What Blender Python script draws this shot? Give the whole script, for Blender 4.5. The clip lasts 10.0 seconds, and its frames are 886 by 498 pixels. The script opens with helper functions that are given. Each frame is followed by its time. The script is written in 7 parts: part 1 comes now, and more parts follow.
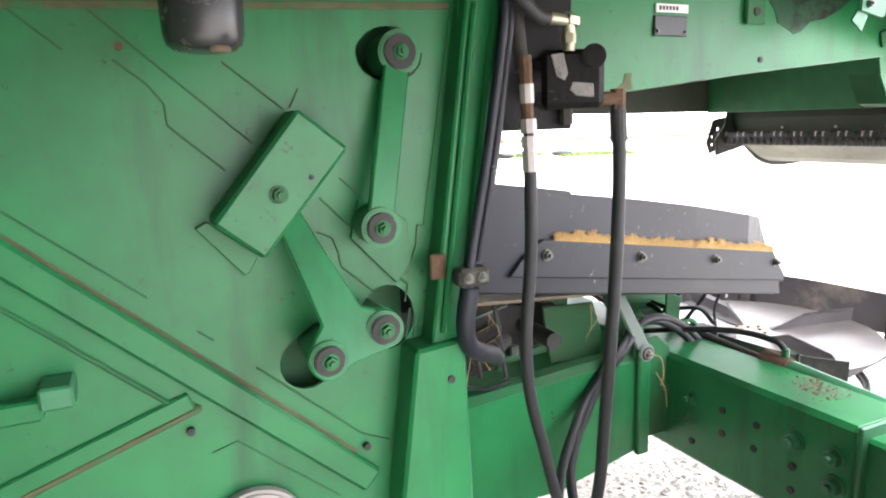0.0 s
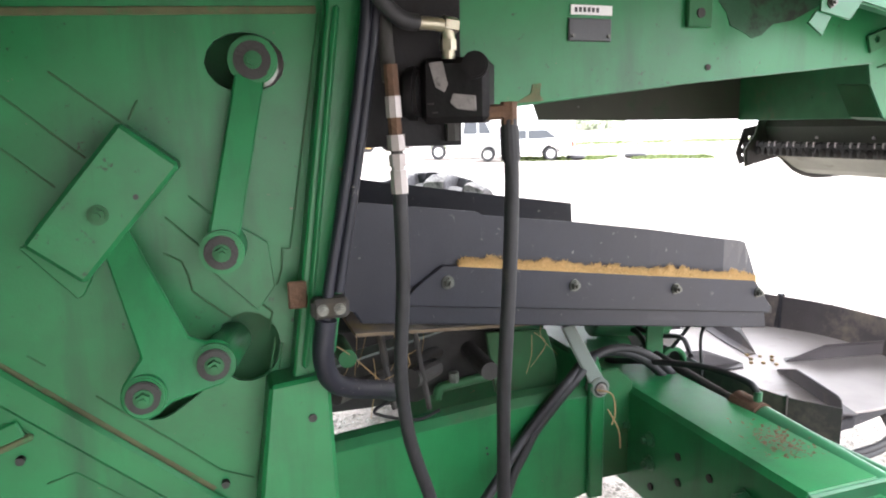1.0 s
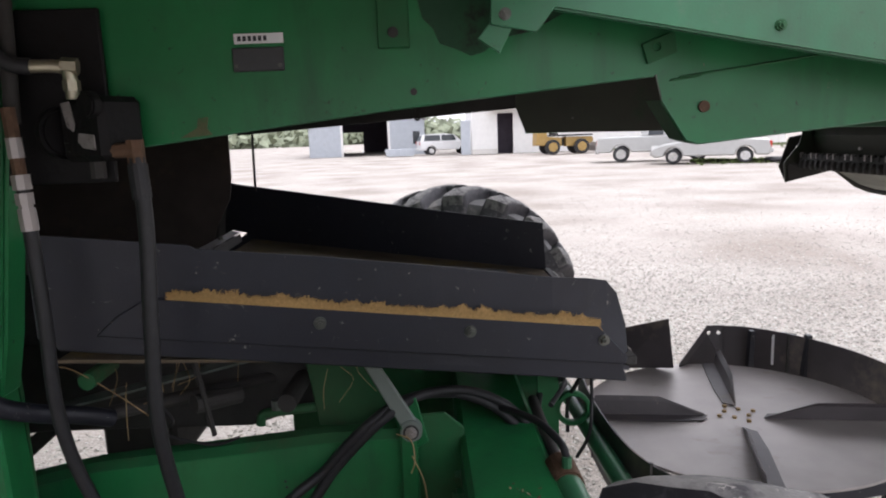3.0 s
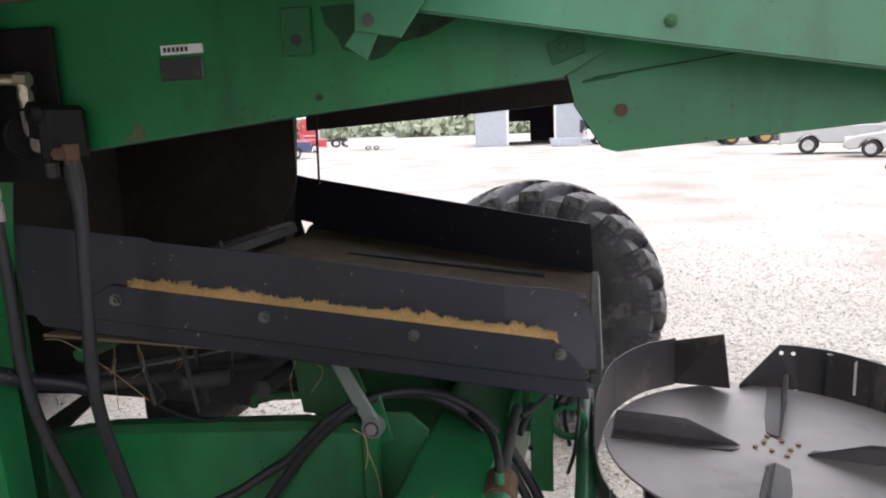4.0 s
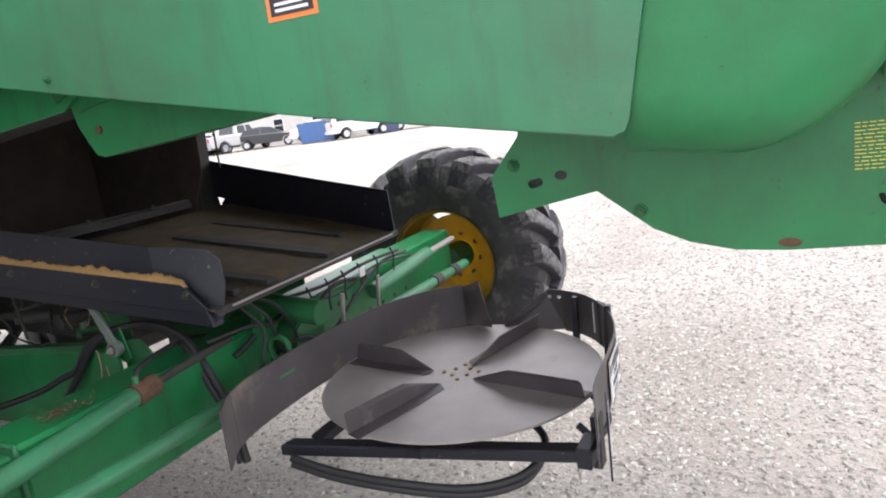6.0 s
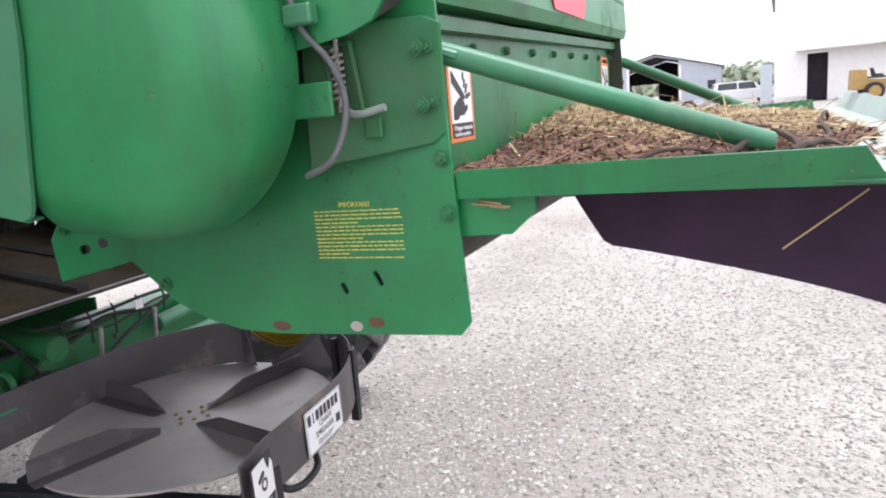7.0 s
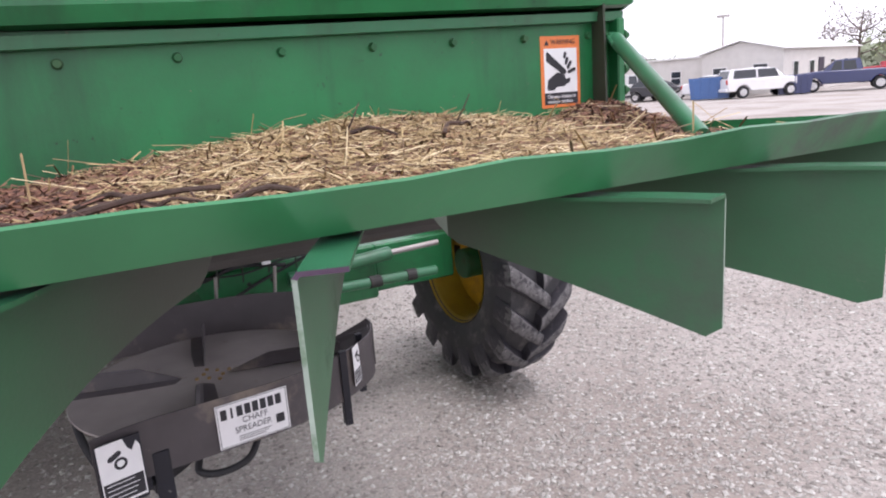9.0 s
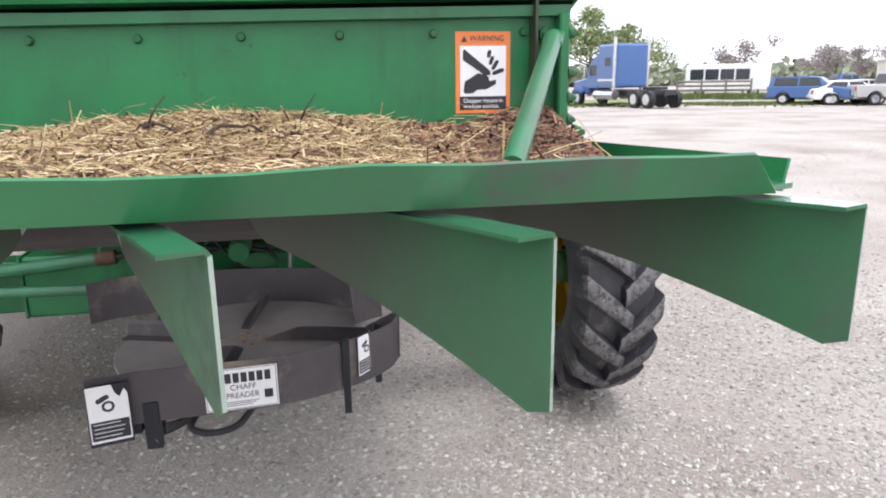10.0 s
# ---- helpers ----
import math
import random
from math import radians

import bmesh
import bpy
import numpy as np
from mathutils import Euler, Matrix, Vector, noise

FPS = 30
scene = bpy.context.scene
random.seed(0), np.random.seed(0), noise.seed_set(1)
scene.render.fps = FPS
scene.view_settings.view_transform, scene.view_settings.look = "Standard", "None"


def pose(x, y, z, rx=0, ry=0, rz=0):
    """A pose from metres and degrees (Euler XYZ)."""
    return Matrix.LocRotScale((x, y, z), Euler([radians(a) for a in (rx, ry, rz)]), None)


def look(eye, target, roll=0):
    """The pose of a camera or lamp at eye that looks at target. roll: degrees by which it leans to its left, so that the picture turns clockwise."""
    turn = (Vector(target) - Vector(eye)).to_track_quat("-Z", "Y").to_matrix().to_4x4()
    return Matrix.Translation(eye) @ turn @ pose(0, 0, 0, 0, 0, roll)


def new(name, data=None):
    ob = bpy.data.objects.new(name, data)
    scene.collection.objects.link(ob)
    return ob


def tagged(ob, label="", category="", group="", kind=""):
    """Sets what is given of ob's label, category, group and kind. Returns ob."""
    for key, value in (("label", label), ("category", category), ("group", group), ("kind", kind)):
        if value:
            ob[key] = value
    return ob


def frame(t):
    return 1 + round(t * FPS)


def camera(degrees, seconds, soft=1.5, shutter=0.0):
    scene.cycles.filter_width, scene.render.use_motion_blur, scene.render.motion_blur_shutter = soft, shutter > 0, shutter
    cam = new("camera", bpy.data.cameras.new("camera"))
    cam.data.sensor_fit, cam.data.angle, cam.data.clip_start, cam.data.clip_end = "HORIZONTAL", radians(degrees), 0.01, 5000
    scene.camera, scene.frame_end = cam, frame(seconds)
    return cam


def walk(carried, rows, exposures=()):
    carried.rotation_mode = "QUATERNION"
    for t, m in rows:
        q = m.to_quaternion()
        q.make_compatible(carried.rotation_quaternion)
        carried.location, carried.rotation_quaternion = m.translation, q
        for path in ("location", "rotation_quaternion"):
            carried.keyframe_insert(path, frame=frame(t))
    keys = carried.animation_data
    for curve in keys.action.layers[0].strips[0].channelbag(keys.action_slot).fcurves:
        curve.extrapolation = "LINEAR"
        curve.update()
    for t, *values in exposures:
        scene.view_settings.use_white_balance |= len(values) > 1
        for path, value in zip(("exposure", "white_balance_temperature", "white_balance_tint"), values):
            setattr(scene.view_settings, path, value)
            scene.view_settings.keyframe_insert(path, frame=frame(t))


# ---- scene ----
cam = camera(66.4, 10.0, soft=2.0)
PATH = [
    (0, (0.046, 0.044, 1.533), (0.862, 1.835, 1.175), -1.9),
    (0.5, (0.220, 0.012, 1.543), (0.901, 1.857, 1.177), -3.0),
    (1, (0.409, 0.029, 1.550), (1.024, 1.899, 1.196), -1.2),
    (1.5, (0.641, -0.050, 1.562), (1.203, 1.838, 1.219), -1.1),
    (2, (0.912, -0.101, 1.561), (1.463, 1.792, 1.222), -3.0),
    (2.5, (1.109, -0.024, 1.553), (1.508, 1.908, 1.228), -1.4),
    (3, (1.310, -0.051, 1.577), (1.364, 1.921, 1.245), -2.2),
    (3.2, (1.399, -0.081, 1.594), (1.282, 1.888, 1.266), -0.3),
    (4.3, (1.931, 0.024, 1.581), (1.421, 1.925, 1.228), -4.4),
    (4.5, (2.064, 0.009, 1.575), (1.508, 1.897, 1.219), -6.2),
    (5, (2.434, -0.019, 1.567), (1.714, 1.811, 1.198), -7.0),
    (5.2, (2.576, 0.003, 1.541), (1.809, 1.813, 1.174), -6.5),
    (6.3, (3.500, 0.071, 1.579), (2.548, 1.775, 1.141), -7.2),
    (6.5, (3.628, 0.174, 1.575), (2.701, 1.894, 1.146), -5.4),
    (7, (3.946, 0.406, 1.596), (3.118, 2.181, 1.191), -5.0),
    (7.5, (4.248, 0.600, 1.582), (3.243, 2.285, 1.191), -3.5),
    (8, (4.426, 0.953, 1.564), (3.203, 2.483, 1.154), -1.9),
    (8.5, (4.574, 1.269, 1.571), (3.121, 2.570, 1.129), -2.0),
    (9, (4.692, 1.601, 1.609), (2.978, 2.527, 1.158), -4.2),
    (9.5, (4.696, 1.926, 1.613), (2.870, 2.590, 1.141), -2.6),
    (10, (4.783, 2.227, 1.616), (2.872, 2.575, 1.138), -0.8),
]
EXPOSURE = [(0.0, 3.68, 6380, 13), (1.0, 3.15, 6330, 14), (1.5, 2.75, 6280, 15), (2.0, 2.16, 6230, 16), (2.5, 1.55, 6220, 16), (3.0, 1.26, 6300, 16), (4.5, 1.64, 6340, 15), (5.0, 1.64, 6340, 14), (6.5, 1.7, 6240, 14), (7.0, 1.48, 6160, 16), (7.5, 1.22, 6180, 23), (8.0, 1.18, 6200, 24), (8.5, 1.1, 6200, 25), (9.0, 1.06, 6230, 22), (9.5, 1.16, 6260, 19), (10.0, 1.26, 6230, 15)]
walk(cam, [(t, look(eye, target, roll)) for t, eye, target, roll in PATH], EXPOSURE)

# ---- light ----
world = bpy.data.worlds.new("overcast_sky")
scene.world = world
world.use_nodes = True
wn, wl = world.node_tree.nodes, world.node_tree.links
wn.clear()
sky = wn.new("ShaderNodeTexSky")
sky.sky_type = "NISHITA"
sky.sun_disc = False
sky.sun_elevation = radians(66)
sky.sun_rotation = radians(70)
sky.dust_density = 4.0
grey = wn.new("ShaderNodeHueSaturation")
grey.inputs["Saturation"].default_value = 0.16
cloud = wn.new("ShaderNodeTexNoise")
cloud.inputs["Scale"].default_value = 2.2
cloud.inputs["Detail"].default_value = 4
cramp = wn.new("ShaderNodeMapRange")
cramp.inputs["To Min"].default_value = 0.86
cramp.inputs["To Max"].default_value = 1.12
cmul = wn.new("ShaderNodeMix")
cmul.data_type, cmul.blend_type = "RGBA", "MULTIPLY"
cmul.inputs["Factor"].default_value = 1.0
veil = wn.new("ShaderNodeMix")
veil.data_type = "RGBA"
veil.inputs["Factor"].default_value = 0.72
veil.inputs["B"].default_value = (6.0, 6.1, 6.3, 1)
back = wn.new("ShaderNodeBackground")
back.inputs["Strength"].default_value = 0.15
wout = wn.new("ShaderNodeOutputWorld")
wl.new(sky.outputs["Color"], grey.inputs["Color"])
wl.new(cloud.outputs["Fac"], cramp.inputs["Value"])
wl.new(grey.outputs["Color"], veil.inputs["A"])
wl.new(veil.outputs["Result"], cmul.inputs["A"])
wl.new(cramp.outputs["Result"], cmul.inputs["B"])
wl.new(cmul.outputs["Result"], back.inputs["Color"])
wl.new(back.outputs["Background"], wout.inputs["Surface"])

sun_data = bpy.data.lights.new("sun", "SUN")
sun_data.energy = 0.7
sun_data.angle = radians(25)
sun_data.color = (1.0, 0.98, 0.95)
sun = new("sun", sun_data)
sun.matrix_world = look((7, 4, 16), (2, 2, 0))


# ---- materials ----
def ramp(nodes, stops):
    r = nodes.new("ShaderNodeValToRGB")
    els = r.color_ramp.elements
    while len(els) < len(stops):
        els.new(0.5)
    for e, (p, c) in zip(els, stops):
        e.position, e.color = p, (*c, 1)
    return r


def mat(name, base, rough=0.5, metal=0.0, grain=40.0, vary=0.18, stain=None, stain_at=0.62, stain_scale=5.0, bump=0.15,
        bump_scale=220.0, coat=0.0, scratch=None, island=0.0, spec=0.5, grime=None, streak=None, scratch_at=0.655, fleck=None):
    """A surface with fine grain, broad blotches, worn or dirty patches and a little relief, in metres."""
    m = bpy.data.materials.new(name)
    m.use_nodes = True
    n, l = m.node_tree.nodes, m.node_tree.links
    bsdf = n["Principled BSDF"]
    co = n.new("ShaderNodeTexCoord")
    broad = n.new("ShaderNodeTexNoise")
    broad.inputs["Scale"].default_value, broad.inputs["Detail"].default_value = 2.3, 5
    fine = n.new("ShaderNodeTexNoise")
    fine.inputs["Scale"].default_value, fine.inputs["Detail"].default_value = grain, 4
    for t in (broad, fine):
        l.new(co.outputs["Object"], t.inputs["Vector"])
    both = n.new("ShaderNodeMath")
    both.operation = "ADD"
    l.new(broad.outputs["Fac"], both.inputs[0])
    l.new(fine.outputs["Fac"], both.inputs[1])
    dark = [c * (1 - vary) for c in base]
    light = [min(1, c * (1 + vary)) for c in base]
    r = ramp(n, [(0.30, dark), (0.70, light)])
    half = n.new("ShaderNodeMath")
    half.operation = "MULTIPLY"
    half.inputs[1].default_value = 0.5
    l.new(both.outputs[0], half.inputs[0])
    l.new(half.outputs[0], r.inputs["Fac"])
    col = r.outputs["Color"]
    rough_out = None
    if stain:
        st = n.new("ShaderNodeTexNoise")
        st.inputs["Scale"].default_value, st.inputs["Detail"].default_value, st.inputs["Roughness"].default_value = stain_scale, 8, 0.68
        l.new(co.outputs["Object"], st.inputs["Vector"])
        sr = ramp(n, [(stain_at, (0, 0, 0)), (min(1, stain_at + 0.13), (1, 1, 1))])
        l.new(st.outputs["Fac"], sr.inputs["Fac"])
        mx = n.new("ShaderNodeMix")
        mx.data_type = "RGBA"
        l.new(sr.outputs["Color"], mx.inputs["Factor"])
        l.new(col, mx.inputs["A"])
        mx.inputs["B"].default_value = (*stain, 1)
        col = mx.outputs["Result"]
        rr = n.new("ShaderNodeMapRange")
        rr.inputs["To Min"].default_value, rr.inputs["To Max"].default_value = rough, min(1, rough + 0.3)
        l.new(sr.outputs["Color"], rr.inputs["Value"])
        rough_out = rr.outputs["Result"]
    if grime:
        gn = n.new("ShaderNodeTexNoise")
        gn.inputs["Scale"].default_value, gn.inputs["Detail"].default_value, gn.inputs["Roughness"].default_value = 1.7, 10, 0.72
        l.new(co.outputs["Object"], gn.inputs["Vector"])
        gr = ramp(n, [(0.44, (0, 0, 0)), (0.70, (0.75, 0.75, 0.75))])
        l.new(gn.outputs["Fac"], gr.inputs["Fac"])
        mx = n.new("ShaderNodeMix")
        mx.data_type = "RGBA"
        l.new(gr.outputs["Color"], mx.inputs["Factor"])
        l.new(col, mx.inputs["A"])
        mx.inputs["B"].default_value = (*grime, 1)
        col = mx.outputs["Result"]
    if streak:
        mp = n.new("ShaderNodeMapping")
        mp.inputs["Scale"].default_value = (7.0, 7.0, 0.9)
        l.new(co.outputs["Object"], mp.inputs["Vector"])
        kn = n.new("ShaderNodeTexNoise")
        kn.inputs["Scale"].default_value, kn.inputs["Detail"].default_value, kn.inputs["Roughness"].default_value = 1.3, 7, 0.62
        l.new(mp.outputs["Vector"], kn.inputs["Vector"])
        kr = ramp(n, [(0.52, (0, 0, 0)), (0.74, (0.7, 0.7, 0.7))])
        l.new(kn.outputs["Fac"], kr.inputs["Fac"])
        mx = n.new("ShaderNodeMix")
        mx.data_type = "RGBA"
        l.new(kr.outputs["Color"], mx.inputs["Factor"])
        l.new(col, mx.inputs["A"])
        mx.inputs["B"].default_value = (*streak, 1)
        col = mx.outputs["Result"]
    if scratch:
        sc = n.new("ShaderNodeTexNoise")
        sc.inputs["Scale"].default_value, sc.inputs["Detail"].default_value, sc.inputs["Roughness"].default_value = 34, 9, 0.8
        l.new(co.outputs["Object"], sc.inputs["Vector"])
        cr = ramp(n, [(scratch_at, (0, 0, 0)), (scratch_at + 0.017, (1, 1, 1))])
        l.new(sc.outputs["Fac"], cr.inputs["Fac"])
        mx = n.new("ShaderNodeMix")
        mx.data_type = "RGBA"
        l.new(cr.outputs["Color"], mx.inputs["Factor"])
        l.new(col, mx.inputs["A"])
        mx.inputs["B"].default_value = (*scratch, 1)
        col = mx.outputs["Result"]
    if fleck:
        fn = n.new("ShaderNodeTexNoise")
        fn.inputs["Scale"].default_value, fn.inputs["Detail"].default_value, fn.inputs["Roughness"].default_value = 62, 5, 0.7
        l.new(co.outputs["Object"], fn.inputs["Vector"])
        where = n.new("ShaderNodeTexNoise")
        where.inputs["Scale"].default_value, where.inputs["Detail"].default_value = 3.4, 4
        l.new(co.outputs["Object"], where.inputs["Vector"])
        thick = n.new("ShaderNodeMath")
        thick.operation = "MULTIPLY_ADD"
        thick.inputs[1].default_value = 0.30
        l.new(where.outputs["Fac"], thick.inputs[0])
        l.new(fn.outputs["Fac"], thick.inputs[2])
        fr_ = ramp(n, [(0.815, (0, 0, 0)), (0.86, (0.85, 0.85, 0.85))])
        l.new(thick.outputs[0], fr_.inputs["Fac"])
        mx = n.new("ShaderNodeMix")
        mx.data_type = "RGBA"
        l.new(fr_.outputs["Color"], mx.inputs["Factor"])
        l.new(col, mx.inputs["A"])
        mx.inputs["B"].default_value = (*fleck, 1)
        col = mx.outputs["Result"]
    if island:
        geo = n.new("ShaderNodeNewGeometry")
        hv = n.new("ShaderNodeHueSaturation")
        mr = n.new("ShaderNodeMapRange")
        mr.inputs["To Min"].default_value, mr.inputs["To Max"].default_value = 1 - island, 1 + island
        l.new(geo.outputs["Random Per Island"], mr.inputs["Value"])
        l.new(mr.outputs["Result"], hv.inputs["Value"])
        l.new(col, hv.inputs["Color"])
        col = hv.outputs["Color"]
    l.new(col, bsdf.inputs["Base Color"])
    bsdf.inputs["Metallic"].default_value = metal
    bsdf.inputs["Coat Weight"].default_value = coat
    bsdf.inputs["Coat Roughness"].default_value = 0.25
    bsdf.inputs["Specular IOR Level"].default_value = spec
    if rough_out:
        l.new(rough_out, bsdf.inputs["Roughness"])
    else:
        bsdf.inputs["Roughness"].default_value = rough
    if bump:
        bt = n.new("ShaderNodeTexNoise")
        bt.inputs["Scale"].default_value, bt.inputs["Detail"].default_value = bump_scale, 3
        l.new(co.outputs["Object"], bt.inputs["Vector"])
        bp = n.new("ShaderNodeBump")
        bp.inputs["Strength"].default_value, bp.inputs["Distance"].default_value = bump, 0.004
        l.new(bt.outputs["Fac"], bp.inputs["Height"])
        l.new(bp.outputs["Normal"], bsdf.inputs["Normal"])
    return m


GREEN = mat("green_paint", (0.012, 0.166, 0.052), 0.38, grain=9, vary=0.20, stain=(0.030, 0.160, 0.066), stain_at=0.59, stain_scale=3.0, bump=0.05, scratch=(0.13, 0.13, 0.08), grime=(0.022, 0.084, 0.036), streak=(0.015, 0.062, 0.028), spec=0.42, fleck=(0.020, 0.036, 0.020))
GREEN_WORN = mat("worn_green_paint", (0.018, 0.125, 0.045), 0.58, grain=14, vary=0.22, stain=(0.075, 0.115, 0.060), stain_at=0.56, stain_scale=7.0, bump=0.12, scratch=(0.15, 0.09, 0.05), grime=(0.050, 0.065, 0.035), spec=0.3)
GREEN_PALE = mat("faded_green_paint", (0.036, 0.176, 0.083), 0.34, grain=12, vary=0.15, stain=(0.10, 0.19, 0.12), stain_at=0.6, bump=0.06, scratch=(0.10, 0.13, 0.09), grime=(0.060, 0.10, 0.060), streak=(0.040, 0.085, 0.050), spec=0.42, fleck=(0.035, 0.075, 0.045))
BLACK = mat("black_paint", (0.009, 0.010, 0.017), 0.5, grain=16, vary=0.3, stain=(0.028, 0.028, 0.038), stain_at=0.58, stain_scale=5, bump=0.08, scratch=(0.22, 0.20, 0.18), grime=(0.018, 0.017, 0.021), spec=0.42, scratch_at=0.632)
BLOCK = mat("greasy_casting", (0.006, 0.0055, 0.006), 0.62, grain=30, vary=0.4, stain=(0.013, 0.011, 0.010), stain_at=0.60, stain_scale=18, bump=0.4, bump_scale=90, spec=0.25)
TAG = mat("worn_foil_tag", (0.20, 0.185, 0.18), 0.55, grain=60, vary=0.3, stain=(0.05, 0.04, 0.04), stain_at=0.56, stain_scale=40, bump=0.2)
RIVET = mat("rusty_brass_rivet", (0.30, 0.20, 0.085), 0.6, metal=0.3, grain=60, vary=0.3, bump=0.2)
CHOP = mat("dusty_chopper_sheet", (0.15, 0.15, 0.115), 0.6, grain=12, vary=0.25, stain=(0.10, 0.09, 0.065), stain_at=0.55, stain_scale=6, bump=0.15)
WET = mat("rain_wet_green_sheet", (0.030, 0.150, 0.074), 0.13, grain=12, vary=0.15, stain=(0.055, 0.12, 0.075), stain_at=0.58, stain_scale=9, bump=0.25, bump_scale=26, coat=0.8, spec=0.8)
CRUST = mat("dried_mud_on_rubber", (0.118, 0.113, 0.113), 0.9, grain=40, vary=0.35, stain=(0.042, 0.040, 0.044), stain_at=0.475, stain_scale=26, bump=1.0, bump_scale=55, scratch=(0.36, 0.34, 0.32), scratch_at=0.60)
# grimy steel; on some parts the dark colour stands for shade
DARK = mat("grimy_steel_and_shade", (0.033, 0.031, 0.029), 0.75, grain=20, vary=0.35, stain=(0.06, 0.05, 0.035), stain_at=0.58, bump=0.3)
# dust colour, darkened to carry the housing's inner shade
LINING = mat("dusty_shaded_lining", (0.062, 0.050, 0.044), 0.85, grain=10, vary=0.35, stain=(0.10, 0.080, 0.062), stain_at=0.58, stain_scale=4, bump=0.2)
SMEAR = mat("greasy_green_smear", (0.013, 0.070, 0.030), 0.5, grain=14, vary=0.35, stain=(0.020, 0.030, 0.020), stain_at=0.50, stain_scale=14, bump=0.1, spec=0.3)
STEEL = mat("worn_steel", (0.33, 0.30, 0.285), 0.42, metal=0.35, grain=10, vary=0.16, stain=(0.25, 0.21, 0.17), stain_at=0.60, stain_scale=3, bump=0.06)
SHROUD = mat("dusty_black_sheet", (0.062, 0.054, 0.057), 0.46, grain=8, vary=0.3, stain=(0.20, 0.165, 0.135), stain_at=0.55, stain_scale=3.2, bump=0.08, scratch=(0.24, 0.20, 0.17))
BOLT = mat("zinc_bolt", (0.12, 0.125, 0.11), 0.38, metal=0.8, grain=90, vary=0.2, stain=(0.16, 0.11, 0.07), stain_at=0.6, stain_scale=60, bump=0.1)
BRASS = mat("brass_fitting", (0.38, 0.35, 0.26), 0.35, metal=0.8, grain=90, vary=0.2, stain=(0.2, 0.15, 0.1), stain_at=0.6, stain_scale=50, bump=0.1)
RUST = mat("rusty_iron", (0.095, 0.052, 0.03), 0.85, grain=60, vary=0.45, stain=(0.05, 0.03, 0.02), stain_at=0.55, stain_scale=20, bump=0.5)
RUSTY_GREEN = mat("rust_stained_paint", (0.085, 0.090, 0.040), 0.75, grain=30, vary=0.35, stain=(0.04, 0.13, 0.05), stain_at=0.50, stain_scale=16, bump=0.2)
CANISTER = mat("smoky_canister", (0.030, 0.030, 0.032), 0.25, grain=20, vary=0.3, stain=(0.12, 0.085, 0.05), stain_at=0.60, stain_scale=14, bump=0.05)
RUBBER = mat("hose_rubber", (0.018, 0.018, 0.020), 0.55, grain=60, vary=0.3, stain=(0.060, 0.055, 0.048), stain_at=0.61, stain_scale=18, bump=0.15, spec=0.4)
TYRE = mat("tyre_rubber", (0.040, 0.039, 0.041), 0.66, grain=24, vary=0.3, stain=(0.15, 0.14, 0.135), stain_at=0.52, stain_scale=7, bump=0.25, bump_scale=120)
TYRE_LUG = mat("dark_lug_rubber", (0.030, 0.028, 0.034), 0.55, grain=30, vary=0.45, stain=(0.16, 0.15, 0.155), stain_at=0.57, stain_scale=12, bump=0.7, bump_scale=45)
YELLOW = mat("yellow_rim_paint", (0.42, 0.275, 0.022), 0.4, grain=14, vary=0.18, stain=(0.30, 0.21, 0.05), stain_at=0.6, bump=0.05, scratch=(0.2, 0.14, 0.06))
CHAFF = mat("chaff_dust", (0.16, 0.085, 0.052), 0.95, grain=160, vary=0.45, stain=(0.13, 0.078, 0.045), stain_at=0.55, stain_scale=14, bump=0.8, bump_scale=300)
def straw_material(name, stops):
    """Broken stalks, each of its own shade."""
    m = bpy.data.materials.new(name)
    m.use_nodes = True
    n, l = m.node_tree.nodes, m.node_tree.links
    geo = n.new("ShaderNodeNewGeometry")
    r = ramp(n, stops)
    l.new(geo.outputs["Random Per Island"], r.inputs["Fac"])
    l.new(r.outputs["Color"], n["Principled BSDF"].inputs["Base Color"])
    n["Principled BSDF"].inputs["Roughness"].default_value = 0.7
    return m


STRAW = straw_material("straw", [(0.0, (0.105, 0.062, 0.034)), (0.3, (0.25, 0.165, 0.078)), (0.75, (0.45, 0.335, 0.165)), (1.0, (0.72, 0.60, 0.38))])
HUSK = straw_material("brown_husks", [(0.0, (0.050, 0.024, 0.018)), (0.55, (0.160, 0.070, 0.044)), (1.0, (0.30, 0.155, 0.09))])
# dark olive carries the shade of the far hood and far rear plate
OLIVE = mat("dark_olive_paint", (0.026, 0.033, 0.018), 0.55, grain=8, vary=0.3, stain=(0.022, 0.060, 0.028), stain_at=0.56, stain_scale=4, bump=0.1, scratch=(0.12, 0.09, 0.07), grime=(0.036, 0.030, 0.022))
EDGE = mat("worn_paint_edge", (0.26, 0.32, 0.27), 0.5, grain=30, vary=0.3, stain=(0.10, 0.17, 0.10), stain_at=0.56, stain_scale=20, bump=0.05)
# soil on paint, with shade and a purple lens haze put into the colour
SOIL_SHADE = mat("soil_and_shade_paint", (0.060, 0.033, 0.064), 0.40, grain=10, vary=0.3, stain=(0.040, 0.050, 0.040), stain_at=0.58, stain_scale=5, bump=0.1, scratch=(0.14, 0.11, 0.09))
VANE = mat("dusty_vane_paint", (0.020, 0.112, 0.044), 0.42, grain=10, vary=0.2, stain=(0.050, 0.092, 0.058), stain_at=0.57, stain_scale=3.5, bump=0.06, scratch=(0.12, 0.12, 0.09), grime=(0.044, 0.060, 0.042))
